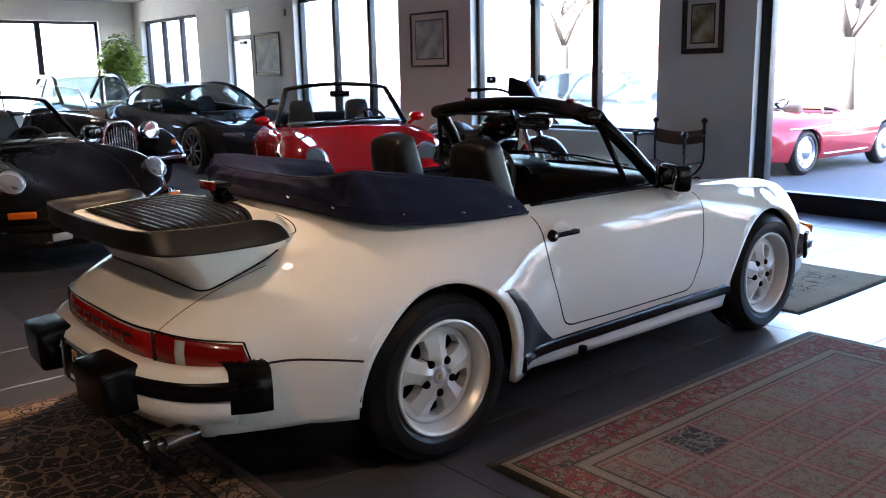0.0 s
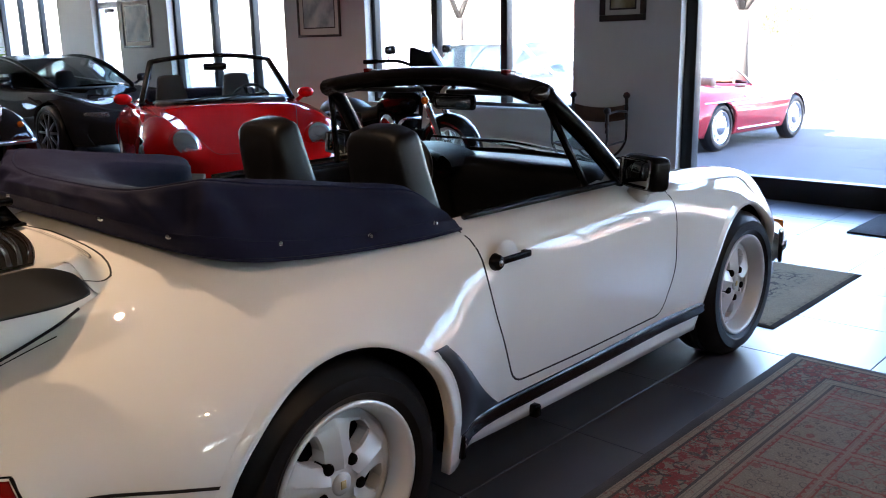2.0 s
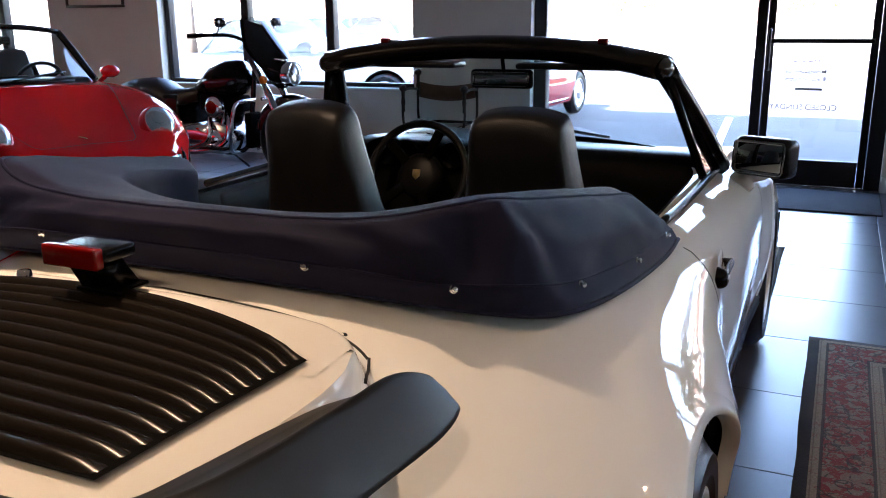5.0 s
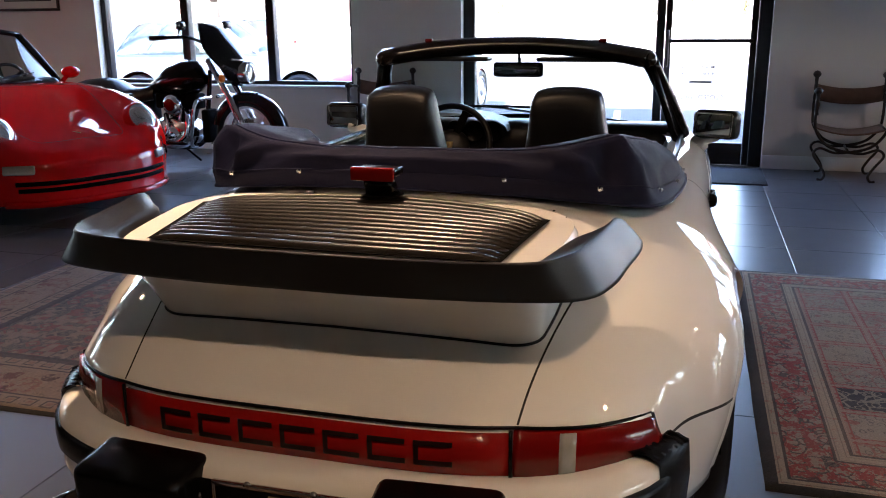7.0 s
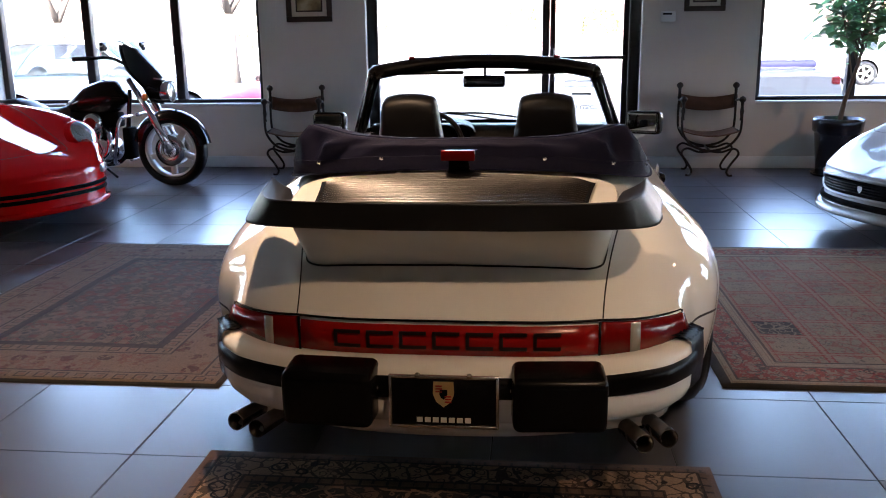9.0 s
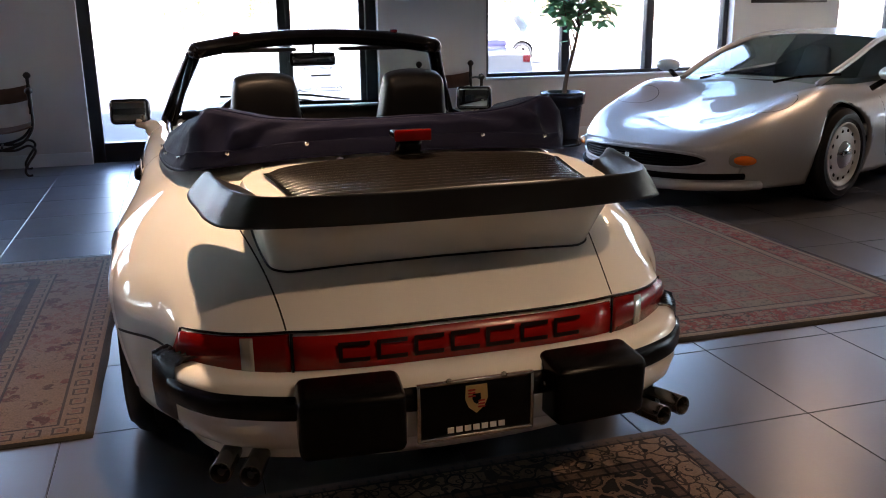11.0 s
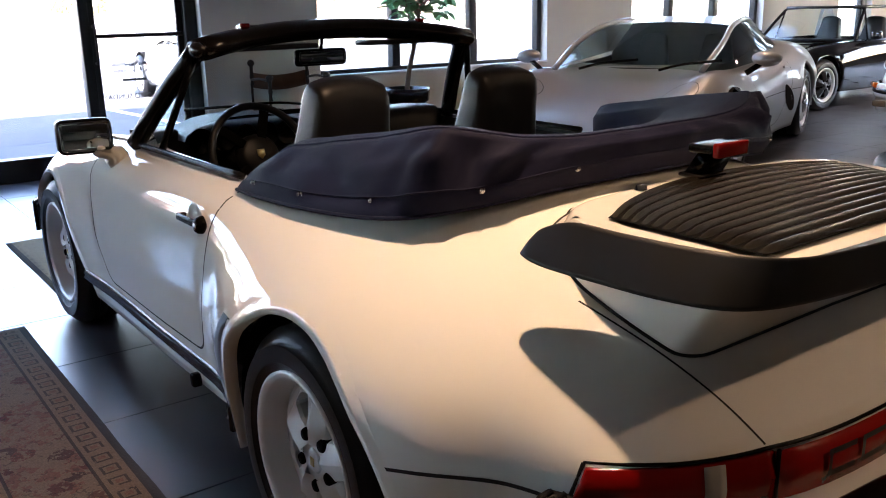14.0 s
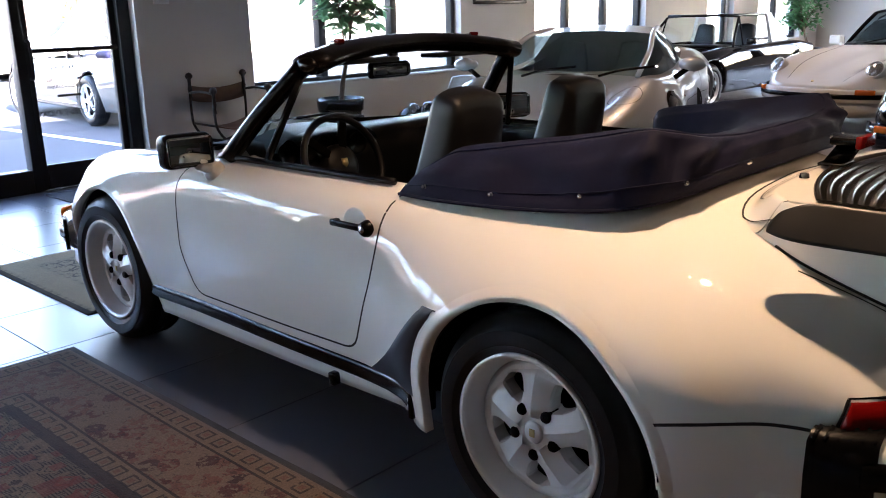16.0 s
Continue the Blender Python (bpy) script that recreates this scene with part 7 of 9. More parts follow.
        part("door_gap", strip_bm([drop_side(tree, p.x, p.y, side) for p in pts], 0.007), M_GAP, body)
        part("side_crease", strip_bm([drop_side(tree, x, 0.50 + 0.02 * x, side) for x in [0.1 + 0.1 * k for k in range(20)]], 0.006), M_GAP, body)
        q, n = drop_end(tree, side * 0.66, 0.355, 6, -1)
        ind = part("indicator", spin_bm([(0.0, 0.02), (0.06, 0.014), (0.09, 0.0)], 24, "x", Matrix.Translation(q) @ pose(0, 0, 0, 0, 0, side * 32) @ Matrix.Diagonal((1, 1.5, 0.55, 1))), M_CLEARLENS, car, "clear and amber front indicator")
        part("amber_lens", spin_bm([(0.0, 0.025), (0.04, 0.018), (0.055, 0.0)], 20, "x", Matrix.Translation(q + Vector((-0.02, side * 0.055, 0))) @ pose(0, 0, 0, 0, 0, side * 32) @ Matrix.Diagonal((1, 1.4, 0.6, 1))), M_AMBER, ind)
        part("door_handle", box_bm(0.75, side * (abs(drop_side(tree, 0.75, 0.72, side)[0].y) + 0.006), 0.72, 0.12, 0.02, 0.025, 0.008), M_P_SILVER, car)
        part("side_marker", spin_bm([(0.0, 0.008), (0.018, 0.0)], 14, "y", Matrix.Translation(drop_side(tree, 2.05, 0.60, side)[0]) @ pose(0, 0, 0, 0, 0, 0 if side > 0 else 180)), M_REDLENS, car)
    # oval mouth with a grille
    def mouth(z, zz, k):
        return [drop_end(tree, y, z + zz * math.sqrt(max(0, 1 - (y / 0.54) ** 4)), 6, -1)[0] + Vector((k, 0, 0)) for y in [-0.535 + 1.07 * i / 24 for i in range(25)]]

    part("grille_opening", loft_lines([mouth(0.352, -0.058, 0.005), mouth(0.352, 0, 0.003), mouth(0.352, 0.058, 0.005)]), M_DARK, car, "dark oval grille opening")
    part("grille_ring", tube_bm(mouth(0.352, 0.061, 0.004) + mouth(0.352, -0.061, 0.004)[::-1], 0.012, 6, closed=True), M_P_SILVER, car)
    for z in (0.325, 0.343, 0.361, 0.379):
        part("grille_bar", tube_bm([p + Vector((0.008, 0, 0)) for p in mouth(z, 0, 0)][2:-2], 0.004, 6), M_BLACKPL, car)
    part("badge", prism_bm([(-0.016, 0.02), (0.016, 0.02), (0.016, -0.006), (0, -0.024), (-0.016, -0.006)], 0, 0.006, m=Matrix.Translation(drop_end(tree, 0, 0.352, 6, -1)[0] + Vector((0.012, 0, 0))) @ pose(0, 0, 0, 90, 0, 90)), M_LIP, car, smooth=False)
    lip = [drop_end(tree, y, 0.235, 6, -1)[0] + Vector((0.012, 0, -0.055)) for y in [-0.76 + 1.52 * i / 24 for i in range(25)]]
    part("front_splitter", tube_bm(lip, 0.045, 10, flat=0.7), M_P_SILVER, car)
    dk = [drop_end(tree, y, 0.252, 6, -1)[0] + Vector((0.004, 0, -0.010)) for y in [-0.70 + 1.40 * i / 24 for i in range(25)]]
    part("lower_intake", tube_bm(dk, 0.022, 8), M_DARK, car)
    for y0 in (0.30, -0.35):
        part("wiper", tube_bm(smooth_path([(2.56, y0, 0.80), (2.46, y0 + 0.16, 0.84), (2.36, y0 + 0.42, 0.865)], 6), 0.011, 6), M_BLACKPL, car)
    for side in (1, -1):
        seat_parts(car, 1.05, side * 0.30, 0.25, M_PALEHIDE, 0.74, 22)
    part("cabin_floor", box_bm(1.3, 0, 0.3, 1.6, 1.2, 0.04), M_LEATHER, car)
    part("bulkhead", prism_bm([(-0.72, 0.3), (0.72, 0.3), (0.72, 0.84), (0.52, 1.11), (-0.52, 1.11), (-0.72, 0.84)], 0, 0.04, m=pose(0.78, 0, 0, 90, 0, 90)), M_PALEHIDE, car, smooth=False)
    part("dashboard", box_bm(2.02, 0, 0.72, 0.45, 1.1, 0.14, 0.05, 3), M_LEATHER, car)


silver_supercar()


def graphite_coupe():
    car = thing("graphite_coupe", "dark graphite coupe with black roof and dark wheels", "car", pose(6.08, 14.7, 0, 0, 0, 272))
    FA = 2.80
    zc = curve((-0.95, 0.85), (-0.4, 0.95), (0.5, 0.98), (1.6, 0.92), (2.2, 0.82), (2.8, 0.74), (3.3, 0.62), (3.68, 0.45))
    z2 = curve((-0.95, 0.86), (-0.2, 0.95), (0.5, 0.92), (1.6, 0.86), (2.2, 0.85), (2.8, 0.80), (3.2, 0.68), (3.68, 0.46))
    y2 = curve((-0.95, 0.66), (0.5, 0.74), (1.8, 0.70), (2.8, 0.70), (3.68, 0.52))
    yw = curve((-0.95, 0.86), (0.0, 0.97), (0.9, 0.92), (1.8, 0.91), (2.8, 0.95), (3.3, 0.88), (3.68, 0.72))
    zw = curve((-0.95, 0.6), (0.0, 0.64), (1.8, 0.55), (2.8, 0.62), (3.68, 0.40))
    arches = ((0.0, 0.345, 0.38), (FA, 0.345, 0.38))
    bow = lambda x: -0.30 * max(0, (x - 2.9) / 0.78) ** 2 + 0.2 * max(0, (-0.3 - x) / 0.65) ** 2
    body = part("body", shell(-0.95, 3.68, 100, 32, mid_section(zc, z2, y2, yw, zw, 0.18), bow, arches, lambda x, y: 1.25 if x is None else 1 - (abs(x - 1.25) / 0.85) ** 5 - (abs(y) / 0.62) ** 5, tail=0.25, nose=0.2), M_P_GREY, car)
    tree = skin_tree(body)
    wheel_wells(car, arches, 0.5, 0.93)
    part("underbody", box_bm(1.3, 0, 0.22, 4.0, 1.4, 0.08, 0.03), M_DARK, car)
    for x in (0.0, FA):
        for side in (1, -1):
            wheel_thing_parts(car, x, side * 0.84, 0.342, side, 0.345, 0.22, 0.26, {"dish": 0.02, "spokes": many_spokes(10, 0.03)}, {"lip": M_BLACKWHEEL, "spoke": M_BLACKWHEEL})
    base = [(2.28, 0.60, 0.86), (1.90, 0.74, 0.87), (1.2, 0.80, 0.90), (0.5, 0.78, 0.94), (0.0, 0.72, 0.97), (-0.5, 0.6, 0.95)]
    roof = [(2.32, 0.55, 0.87), (1.75, 0.60, 1.08), (1.25, 0.60, 1.22), (0.65, 0.58, 1.27), (0.1, 0.52, 1.20), (-0.65, 0.46, 0.97)]
    greenhouse(car, base, roof, 2, 3, M_BLACKPL, M_AUTODARK, 0.03, False)
    for side in (1, -1):
        mir = part("door_mirror", box_bm(0, 0, 0, 0.12, 0.20, 0.11, 0.04, 3), M_P_BLACK, car)
        mir.matrix_basis = pose(1.85, side * 1.02, 0.95)
        part("mirror_foot", tube_bm([(1.85, side * 0.86, 0.86), (1.85, side * 0.98, 0.93)], 0.018, 8), M_P_BLACK, car)
        p, n = drop_end(tree, side * 0.60, 0.56, 6, -1)
        part("headlamp", box_bm(0, 0, 0, 0.06, 0.30, 0.07, 0.02, 2, None, Matrix.Translation(p) @ pose(0, 0, 0, 0, 20, side * 34)), M_LAMP, car, "narrow dark headlamp")
        pts = rounded_poly([(0.70, 0.90), (0.75, 0.6), (0.95, 0.3), (1.95, 0.28), (2.1, 0.5), (2.02, 0.82)], 0.08)
        part("door_gap", strip_bm([drop_side(tree, p.x, p.y, side) for p in pts], 0.008), M_GAP, body)
        k = drop_end(tree, side * 0.16, 0.44, 6, -1)[0]
        part("grille_half", box_bm(k.x, k.y, k.z, 0.02, 0.24, 0.085, 0.025, 2), M_BLACKPL, car)
        seat_parts(car, 0.95, side * 0.33, 0.30, M_LEATHER, 0.72, 16)
    part("cabin_floor", box_bm(1.25, 0, 0.3, 1.7, 1.2, 0.04), M_LEATHER, car)
    part("dashboard", box_bm(1.95, 0, 0.78, 0.35, 1.1, 0.14, 0.05, 3), M_LEATHER, car)


graphite_coupe()


def targa_roadster():
    """Small flat-decked mid-engined roadster with a silver roll hoop."""
    car = thing("targa_roadster", "black mid-engined targa roadster with silver roll hoop", "car", pose(6.61, -7.76, 0, 0, 0, 88))
    FA = 2.45
    zc = curve((-0.75, 0.74), (-0.3, 0.79), (0.4, 0.80), (1.3, 0.79), (1.9, 0.77), (2.5, 0.68), (2.9, 0.58), (3.12, 0.48))
    z2 = curve((-0.75, 0.75), (0.0, 0.81), (0.8, 0.80), (1.8, 0.79), (2.45, 0.76), (2.8, 0.68), (3.12, 0.50))
    y2 = curve((-0.75, 0.70), (0.8, 0.74), (1.9, 0.72), (3.12, 0.62))
    yw = curve((-0.75, 0.78), (0.0, 0.825), (1.2, 0.815), (2.45, 0.825), (3.12, 0.72))
    zw = curve((-0.75, 0.58), (3.12, 0.52))
    arches = ((0.0, 0.305, 0.345), (FA, 0.305, 0.345))
    bow = lambda x: -0.16 * max(0, (x - 2.5) / 0.62) ** 2 + 0.08 * max(0, (-0.3 - x) / 0.45) ** 2

    def hole(x, y):
        return 1.15 if x is None else 1 - (abs(x - 1.15) / 0.62) ** 6 - (abs(y) / 0.64) ** 6

    body = part("body", shell(-0.75, 3.12, 100, 34, mid_section(zc, z2, y2, yw, zw, 0.2, 0.01), bow, arches, hole, tail=0.25, nose=0.24), M_P_BLACK, car)
    wheel_wells(car, arches, 0.42, 0.80)
    part("underbody", box_bm(1.2, 0, 0.24, 3.5, 1.25, 0.1, 0.03), M_DARK, car)
    for x in (0.0, FA):
        for side in (1, -1):
            wheel_thing_parts(car, x, side * 0.70, 0.302, side, 0.305, 0.185, 0.20, {"dish": 0.03, "spokes": fuchs_spokes}, DARKFUCHS)
    windscreen(car, (1.98, 0, 0.79), (1.72, 0.68, 0.78), (1.42, 0, 1.19), (1.36, 0.56, 1.17), M_BLACKPL, 0.018, 0.022)
    part("roof_panel", box_bm(0.92, 0, 1.195, 0.92, 1.10, 0.035, 0.014, 3), M_P_BLACK, car, "black lift-out roof panel")
    for side in (1, -1):
        bm = bmesh.new()
        a = [Vector((0.50, side * 0.66, 0.80)), Vector((0.52, side * 0.57, 1.19)), Vector((0.36, side * 0.56, 1.19)), Vector((-0.02, side * 0.66, 0.82))]
        vs = [bm.verts.new(v) for v in a] + [bm.verts.new(v - Vector((0, side * 0.05, 0))) for v in a]
        for q in ((0, 1, 2, 3), (7, 6, 5, 4), (0, 4, 5, 1), (1, 5, 6, 2), (2, 6, 7, 3), (3, 7, 4, 0)):
            bm.faces.new([vs[k] for k in q])
        bmesh.ops.recalc_face_normals(bm, faces=bm.faces)
        part("roll_hoop_side", bm, M_HOOP, car, "silver-grey roll hoop", False)
        seat_parts(car, 0.78, side * 0.32, 0.30, M_LEATHER, 0.72, 14)
        mir = part("door_mirror", box_bm(1.55, side * 0.86, 0.86, 0.07, 0.13, 0.09, 0.02, 3), M_P_BLACK, car)
        part("indicator", box_bm(3.00, side * 0.64, 0.52, 0.08, 0.14, 0.07, 0.015), M_AMBER, car)
        part("quarter_bar", tube_bm([(1.36, side * 0.565, 1.16), (1.40, side * 0.665, 0.79)], 0.011, 8), M_BLACKPL, car)
    part("roll_hoop_top", box_bm(0.44, 0, 1.19, 0.18, 1.12, 0.045, 0.015, 3), M_HOOP, car)
    part("dashboard", box_bm(1.70, 0, 0.75, 0.3, 1.2, 0.12, 0.04, 3), M_LEATHER, car)
    part("cabin_floor", box_bm(1.15, 0, 0.34, 1.3, 1.2, 0.04), M_LEATHER, car)
    part("bulkhead", box_bm(0.52, 0, 0.58, 0.04, 1.24, 0.44), M_LEATHER, car)
    part("front_bumper", box_bm(3.05, 0, 0.43, 0.12, 1.42, 0.11, 0.03, 3), M_CHROME, car)


M_HOOP = material("brushed_grey_trim", (0.42, 0.43, 0.45), 0.38, 0.5, var=0.05, scale=12)
targa_roadster()


def vintage_roadster():
    """Narrow hood with an upright slatted grille, sweeping separate wings, lamps between them."""
    car = thing("vintage_roadster", "black vintage roadster with separate wings and slatted grille", "car", pose(3.15, 13.1, 0, 0, 0, 281))
    FA = 2.45

    def row(x, w, z0, z1):
        return [Vector((x, w * math.sin(a), z0 + (z1 - z0) * (1 - abs(math.sin(a)) ** 3.5))) for a in [radians(-90 + 15 * k) for k in range(13)]]

    part("hood", loft_lines([row(2.72, 0.22, 0.35, 0.86), row(2.55, 0.25, 0.35, 0.89), (row(2.0, 0.33, 0.35, 0.94)), row(1.5, 0.42, 0.35, 0.97), row(1.3, 0.48, 0.35, 0.97)]), M_P_BLACK, car)
    part("scuttle", loft_lines([row(1.3, 0.48, 0.35, 0.975), row(1.1, 0.56, 0.35, 0.98)]), M_P_BLACK, car)
    part("tub", loft_lines([[Vector((x, y, z)) for y, z in ((-w, h), (-w, 0.35), (w, 0.35), (w, h))] for x, w, h in ((1.1, 0.56, 0.90), (0.4, 0.60, 0.86), (0.0, 0.58, 0.90), (-0.6, 0.45, 0.60))]), M_P_BLACK, car)
    grille = part("grille_shell", tube_bm(smooth_path([(2.74, 0.20, 0.40), (2.74, 0.21, 0.70), (2.74, 0.14, 0.85), (2.74, 0.0, 0.88), (2.74, -0.14, 0.85), (2.74, -0.21, 0.70), (2.74, -0.20, 0.40)], 5), 0.022, 8), M_CHROME, car, "chrome grille shell with upright slats")
    for k in range(11):
        y = -0.17 + 0.034 * k
        part("slat", box_bm(2.745, y, 0.61 - 0.1 * (abs(y) / 0.2) ** 3, 0.012, 0.008, 0.42 - 0.12 * (abs(y) / 0.2) ** 3), M_CHROME, grille)
    for side in (1, -1):
        path = smooth_path([(2.98, side * 0.60, 0.34), (2.93, side * 0.60, 0.56), (2.72, side * 0.60, 0.74), (2.42, side * 0.60, 0.78), (2.05, side * 0.60, 0.66), (1.6, side * 0.60, 0.45), (1.2, side * 0.60, 0.33)], 6)
        rows = []
        for p in path:
            rows.append([p + Vector((0, side * dy, dz)) for dy, dz in ((-0.20, -0.10), (-0.16, -0.02), (-0.06, 0.0), (0.06, -0.01), (0.13, -0.04), (0.155, -0.11))])
        part("front_wing", loft_lines(rows), M_P_BLACK, car)
        path = smooth_path([(0.45, side * 0.62, 0.36), (0.30, side * 0.62, 0.60), (0.0, side * 0.62, 0.74), (-0.35, side * 0.62, 0.64), (-0.55, side * 0.62, 0.40)], 6)
        part("rear_wing", loft_lines([[p + Vector((0, side * dy, dz)) for dy, dz in ((-0.18, -0.10), (-0.08, 0.0), (0.06, -0.01), (0.13, -0.1))] for p in path]), M_P_BLACK, car)
        part("running_board", box_bm(0.8, side * 0.66, 0.32, 0.85, 0.26, 0.03, 0.01), M_BLACKPL, car)
        round_lamp(car, 2.80, side * 0.385, 0.76, 0.10, 4, 0, M_CHROME)
        part("lamp_shell", spin_bm([(0.0, -0.18), (0.06, -0.16), (0.105, -0.05), (0.108, 0.0)], 24, "x", Matrix.Translation((2.79, side * 0.385, 0.76))), M_CHROME, car)
        part("indicator", spin_bm([(0.0, 0.03), (0.03, 0.02), (0.035, 0.0)], 16, "x", Matrix.Translation((2.92, side * 0.62, 0.60))), M_AMBER, car)
        for x in (0.0, FA):
            wheel_thing_parts(car, x, side * 0.62, 0.34, side, 0.343, 0.16, 0.21, {"dish": 0.02, "spokes": many_spokes(24, 0.008)}, {"lip": M_CHROME, "spoke": M_CHROME})
        seat_parts(car, 0.45, side * 0.26, 0.40, M_LEATHER, 0.55, 12)
    part("front_bumper", tube_bm(smooth_path([(2.98, 0.72, 0.42), (3.05, 0.4, 0.43), (3.06, 0, 0.43), (3.05, -0.4, 0.43), (2.98, -0.72, 0.42)], 5), 0.03, 8), M_CHROME, car)
    windscreen(car, (1.15, 0, 0.97), (1.10, 0.56, 0.95), (0.98, 0, 1.30), (0.95, 0.52, 1.25), M_CHROME, 0.012, 0.014)


vintage_roadster()


def pale_saloon():
    car = thing("vintage_saloon", "grey vintage saloon with green-tinted windscreen and chrome trim", "car", pose(5.55, 19.15 - 0.9, 0, 0, 0, 268))
    zc = curve((-0.95, 0.85), (0.0, 0.95), (1.5, 0.96), (2.2, 0.92), (2.8, 0.85), (3.2, 0.62))
    yw = curve((-0.95, 0.76), (0.0, 0.84), (2.5, 0.84), (3.2, 0.74))
    arches = ((0.0, 0.33, 0.37), (2.5, 0.33, 0.37))
    body = part("body", shell(-0.3, 3.2, 70, 28, mid_section(zc, zc, curve((-0.95, 0.6), (3.2, 0.6)), yw, curve((-0.95, 0.6), (3.2, 0.5)), 0.22), lambda x: -0.15 * max(0, (x - 2.6) / 0.6) ** 2, arches, None, tail=0.3, nose=0.3), M_P_SALOON, car)
    wheel_wells(car, arches, 0.42, 0.80)
    part("underbody", box_bm(1.3, 0, 0.25, 3.0, 1.2, 0.1, 0.03), M_DARK, car)
    for x in (0.0, 2.5):
        for side in (1, -1):
            wheel_thing_parts(car, x, side * 0.72, 0.327, side, 0.33, 0.18, 0.2, {"dish": 0.02, "spokes": disc_wheel(8)}, {"lip": M_CHROME, "spoke": M_ALU})
            round_lamp(car, 3.10, side * 0.58, 0.70, 0.085, 10, 0, M_CHROME)
    base = [(1.85, 0.66, 0.95), (1.6, 0.72, 0.95), (0.9, 0.74, 0.95), (0.4, 0.72, 0.95), (0.0, 0.68, 0.95), (-0.25, 0.62, 0.93)]
    roof = [(1.87, 0.62, 0.96), (1.62, 0.62, 1.20), (1.40, 0.60, 1.40), (0.8, 0.60, 1.44), (0.2, 0.58, 1.38), (-0.28, 0.52, 1.00)]
    greenhouse(car, base, roof, 2, 3, M_P_SALOON, M_AUTODARK, 0.035, True)
    part("front_bumper", box_bm(3.2, 0, 0.45, 0.1, 1.6, 0.12, 0.03, 3), M_CHROME, car)
    part("grille", box_bm(3.10, 0, 0.62, 0.06, 0.7, 0.16, 0.02, 2), M_CHROME, car)


M_P_SALOON = paint("warm_grey_paint", (0.22, 0.20, 0.18), 0.3)
pale_saloon()

# ---- motorcycle ----
def motorcycle():
    bike = thing("motorcycle", "black touring motorcycle with chrome engine and fork fairing", "motorcycle", pose(6.62, 7.79, 0, 0, 0, 267))
    fx, fz, R = 1.62, 0.335, 0.34

    def wheel(x, z, r, w, nm):
        prof = [(r - 0.085, w / 2 - 0.01), (r - 0.05, w / 2), (r - 0.018, w / 2 - 0.012), (r, 0.02), (r, -0.02), (r - 0.018, -w / 2 + 0.012), (r - 0.05, -w / 2), (r - 0.085, -w / 2 + 0.01)]
        t = part(nm, spin_bm(prof, 48, "y", closed=True), M_RUBBER, bike)
        t.matrix_basis = pose(x, 0, z)
        part("rim", spin_bm([(r - 0.083, 0.05), (r - 0.08, 0.056), (r - 0.105, 0.045), (r - 0.11, 0.0), (r - 0.105, -0.045), (r - 0.08, -0.056), (r - 0.083, -0.05)], 48, "y"), M_LIP, t)
        for k in range(5):
            part("wheel_spoke", box_bm((r - 0.11) / 2 + 0.02, 0, 0, r - 0.13, 0.05, 0.055, 0.012, 2, None, pose(0, 0, 0, 0, 72 * k + 18, 0)), M_ALU, t)
        for side in (1, -1):
            part("brake_disc", spin_bm([(0.06, side * 0.066), (0.145, side * 0.066), (0.145, side * 0.060), (0.06, side * 0.060)], 36, "y", closed=True), M_STEEL, t)
        part("hub", spin_bm([(0.0, 0.085), (0.035, 0.08), (0.045, 0.0), (0.035, -0.08), (0.0, -0.085)], 20, "y"), M_CHROME, t)

    wheel(fx, fz, R, 0.13, "front_wheel")
    wheel(0.0, 0.32, 0.32, 0.18, "rear_wheel")

    def shell_fender(x, z, r, a0, a1, w, nm):
        rows = []
        for k in range(17):
            a = radians(a0 + (a1 - a0) * k / 16)
            rows.append([Vector((x + (r + dz) * math.cos(a), dy, z + (r + dz) * math.sin(a))) for dy, dz in ((-w, -0.07), (-w, -0.01), (-w * 0.6, 0.02), (0, 0.03), (w * 0.6, 0.02), (w, -0.01), (w, -0.07))])
        part(nm, loft_lines(rows), M_P_BLACK, bike)

    shell_fender(fx, fz, R + 0.015, 10, 165, 0.085, "front_fender")
    shell_fender(0.0, 0.32, 0.35, 20, 175, 0.12, "rear_fender")
    for side in (1, -1):
        part("fork_leg", tube_bm([(fx, side * 0.10, fz - 0.02), (fx + 0.02, side * 0.10, fz + 0.02), (fx - 0.12, side * 0.10, fz + 0.30), (fx - 0.14, side * 0.10, fz + 0.34), (fx - 0.33, side * 0.10, 1.00)], [0.030, 0.040, 0.038, 0.029, 0.029], 14), M_CHROME, bike, "chrome fork leg" if side > 0 else "")
        part("grip", tube_bm([(1.10, side * 0.42, 1.195), (0.98, side * 0.48, 1.19)], 0.021, 10), M_BLACKPL, bike)
        part("handlebar", tube_bm(smooth_path([(1.30, side * 0.05, 1.10), (1.24, side * 0.26, 1.19), (1.10, side * 0.42, 1.195)], 5), 0.015, 8), M_BLACKPL, bike)
        mir = part("mirror", box_bm(1.22, side * 0.36, 1.295, 0.035, 0.12, 0.075, 0.025, 3), M_P_BLACK, bike)
        part("mirror_stalk", tube_bm([(1.17, side * 0.35, 1.20), (1.21, side * 0.36, 1.27)], 0.008, 6), M_CHROME, mir)
        bag = part("saddlebag", box_bm(-0.18, side * 0.30, 0.52, 0.56, 0.20, 0.30, 0.07, 4), M_P_BLACK, bike, "black hard saddlebag" if side > 0 else "")
        part("bag_lid", box_bm(-0.18, side * 0.30, 0.665, 0.58, 0.215, 0.055, 0.025, 3), M_P_BLACK, bag)
        part("footboard", box_bm(1.02, side * 0.30, 0.27, 0.28, 0.10, 0.02, 0.008), M_BLACKPL, bike)
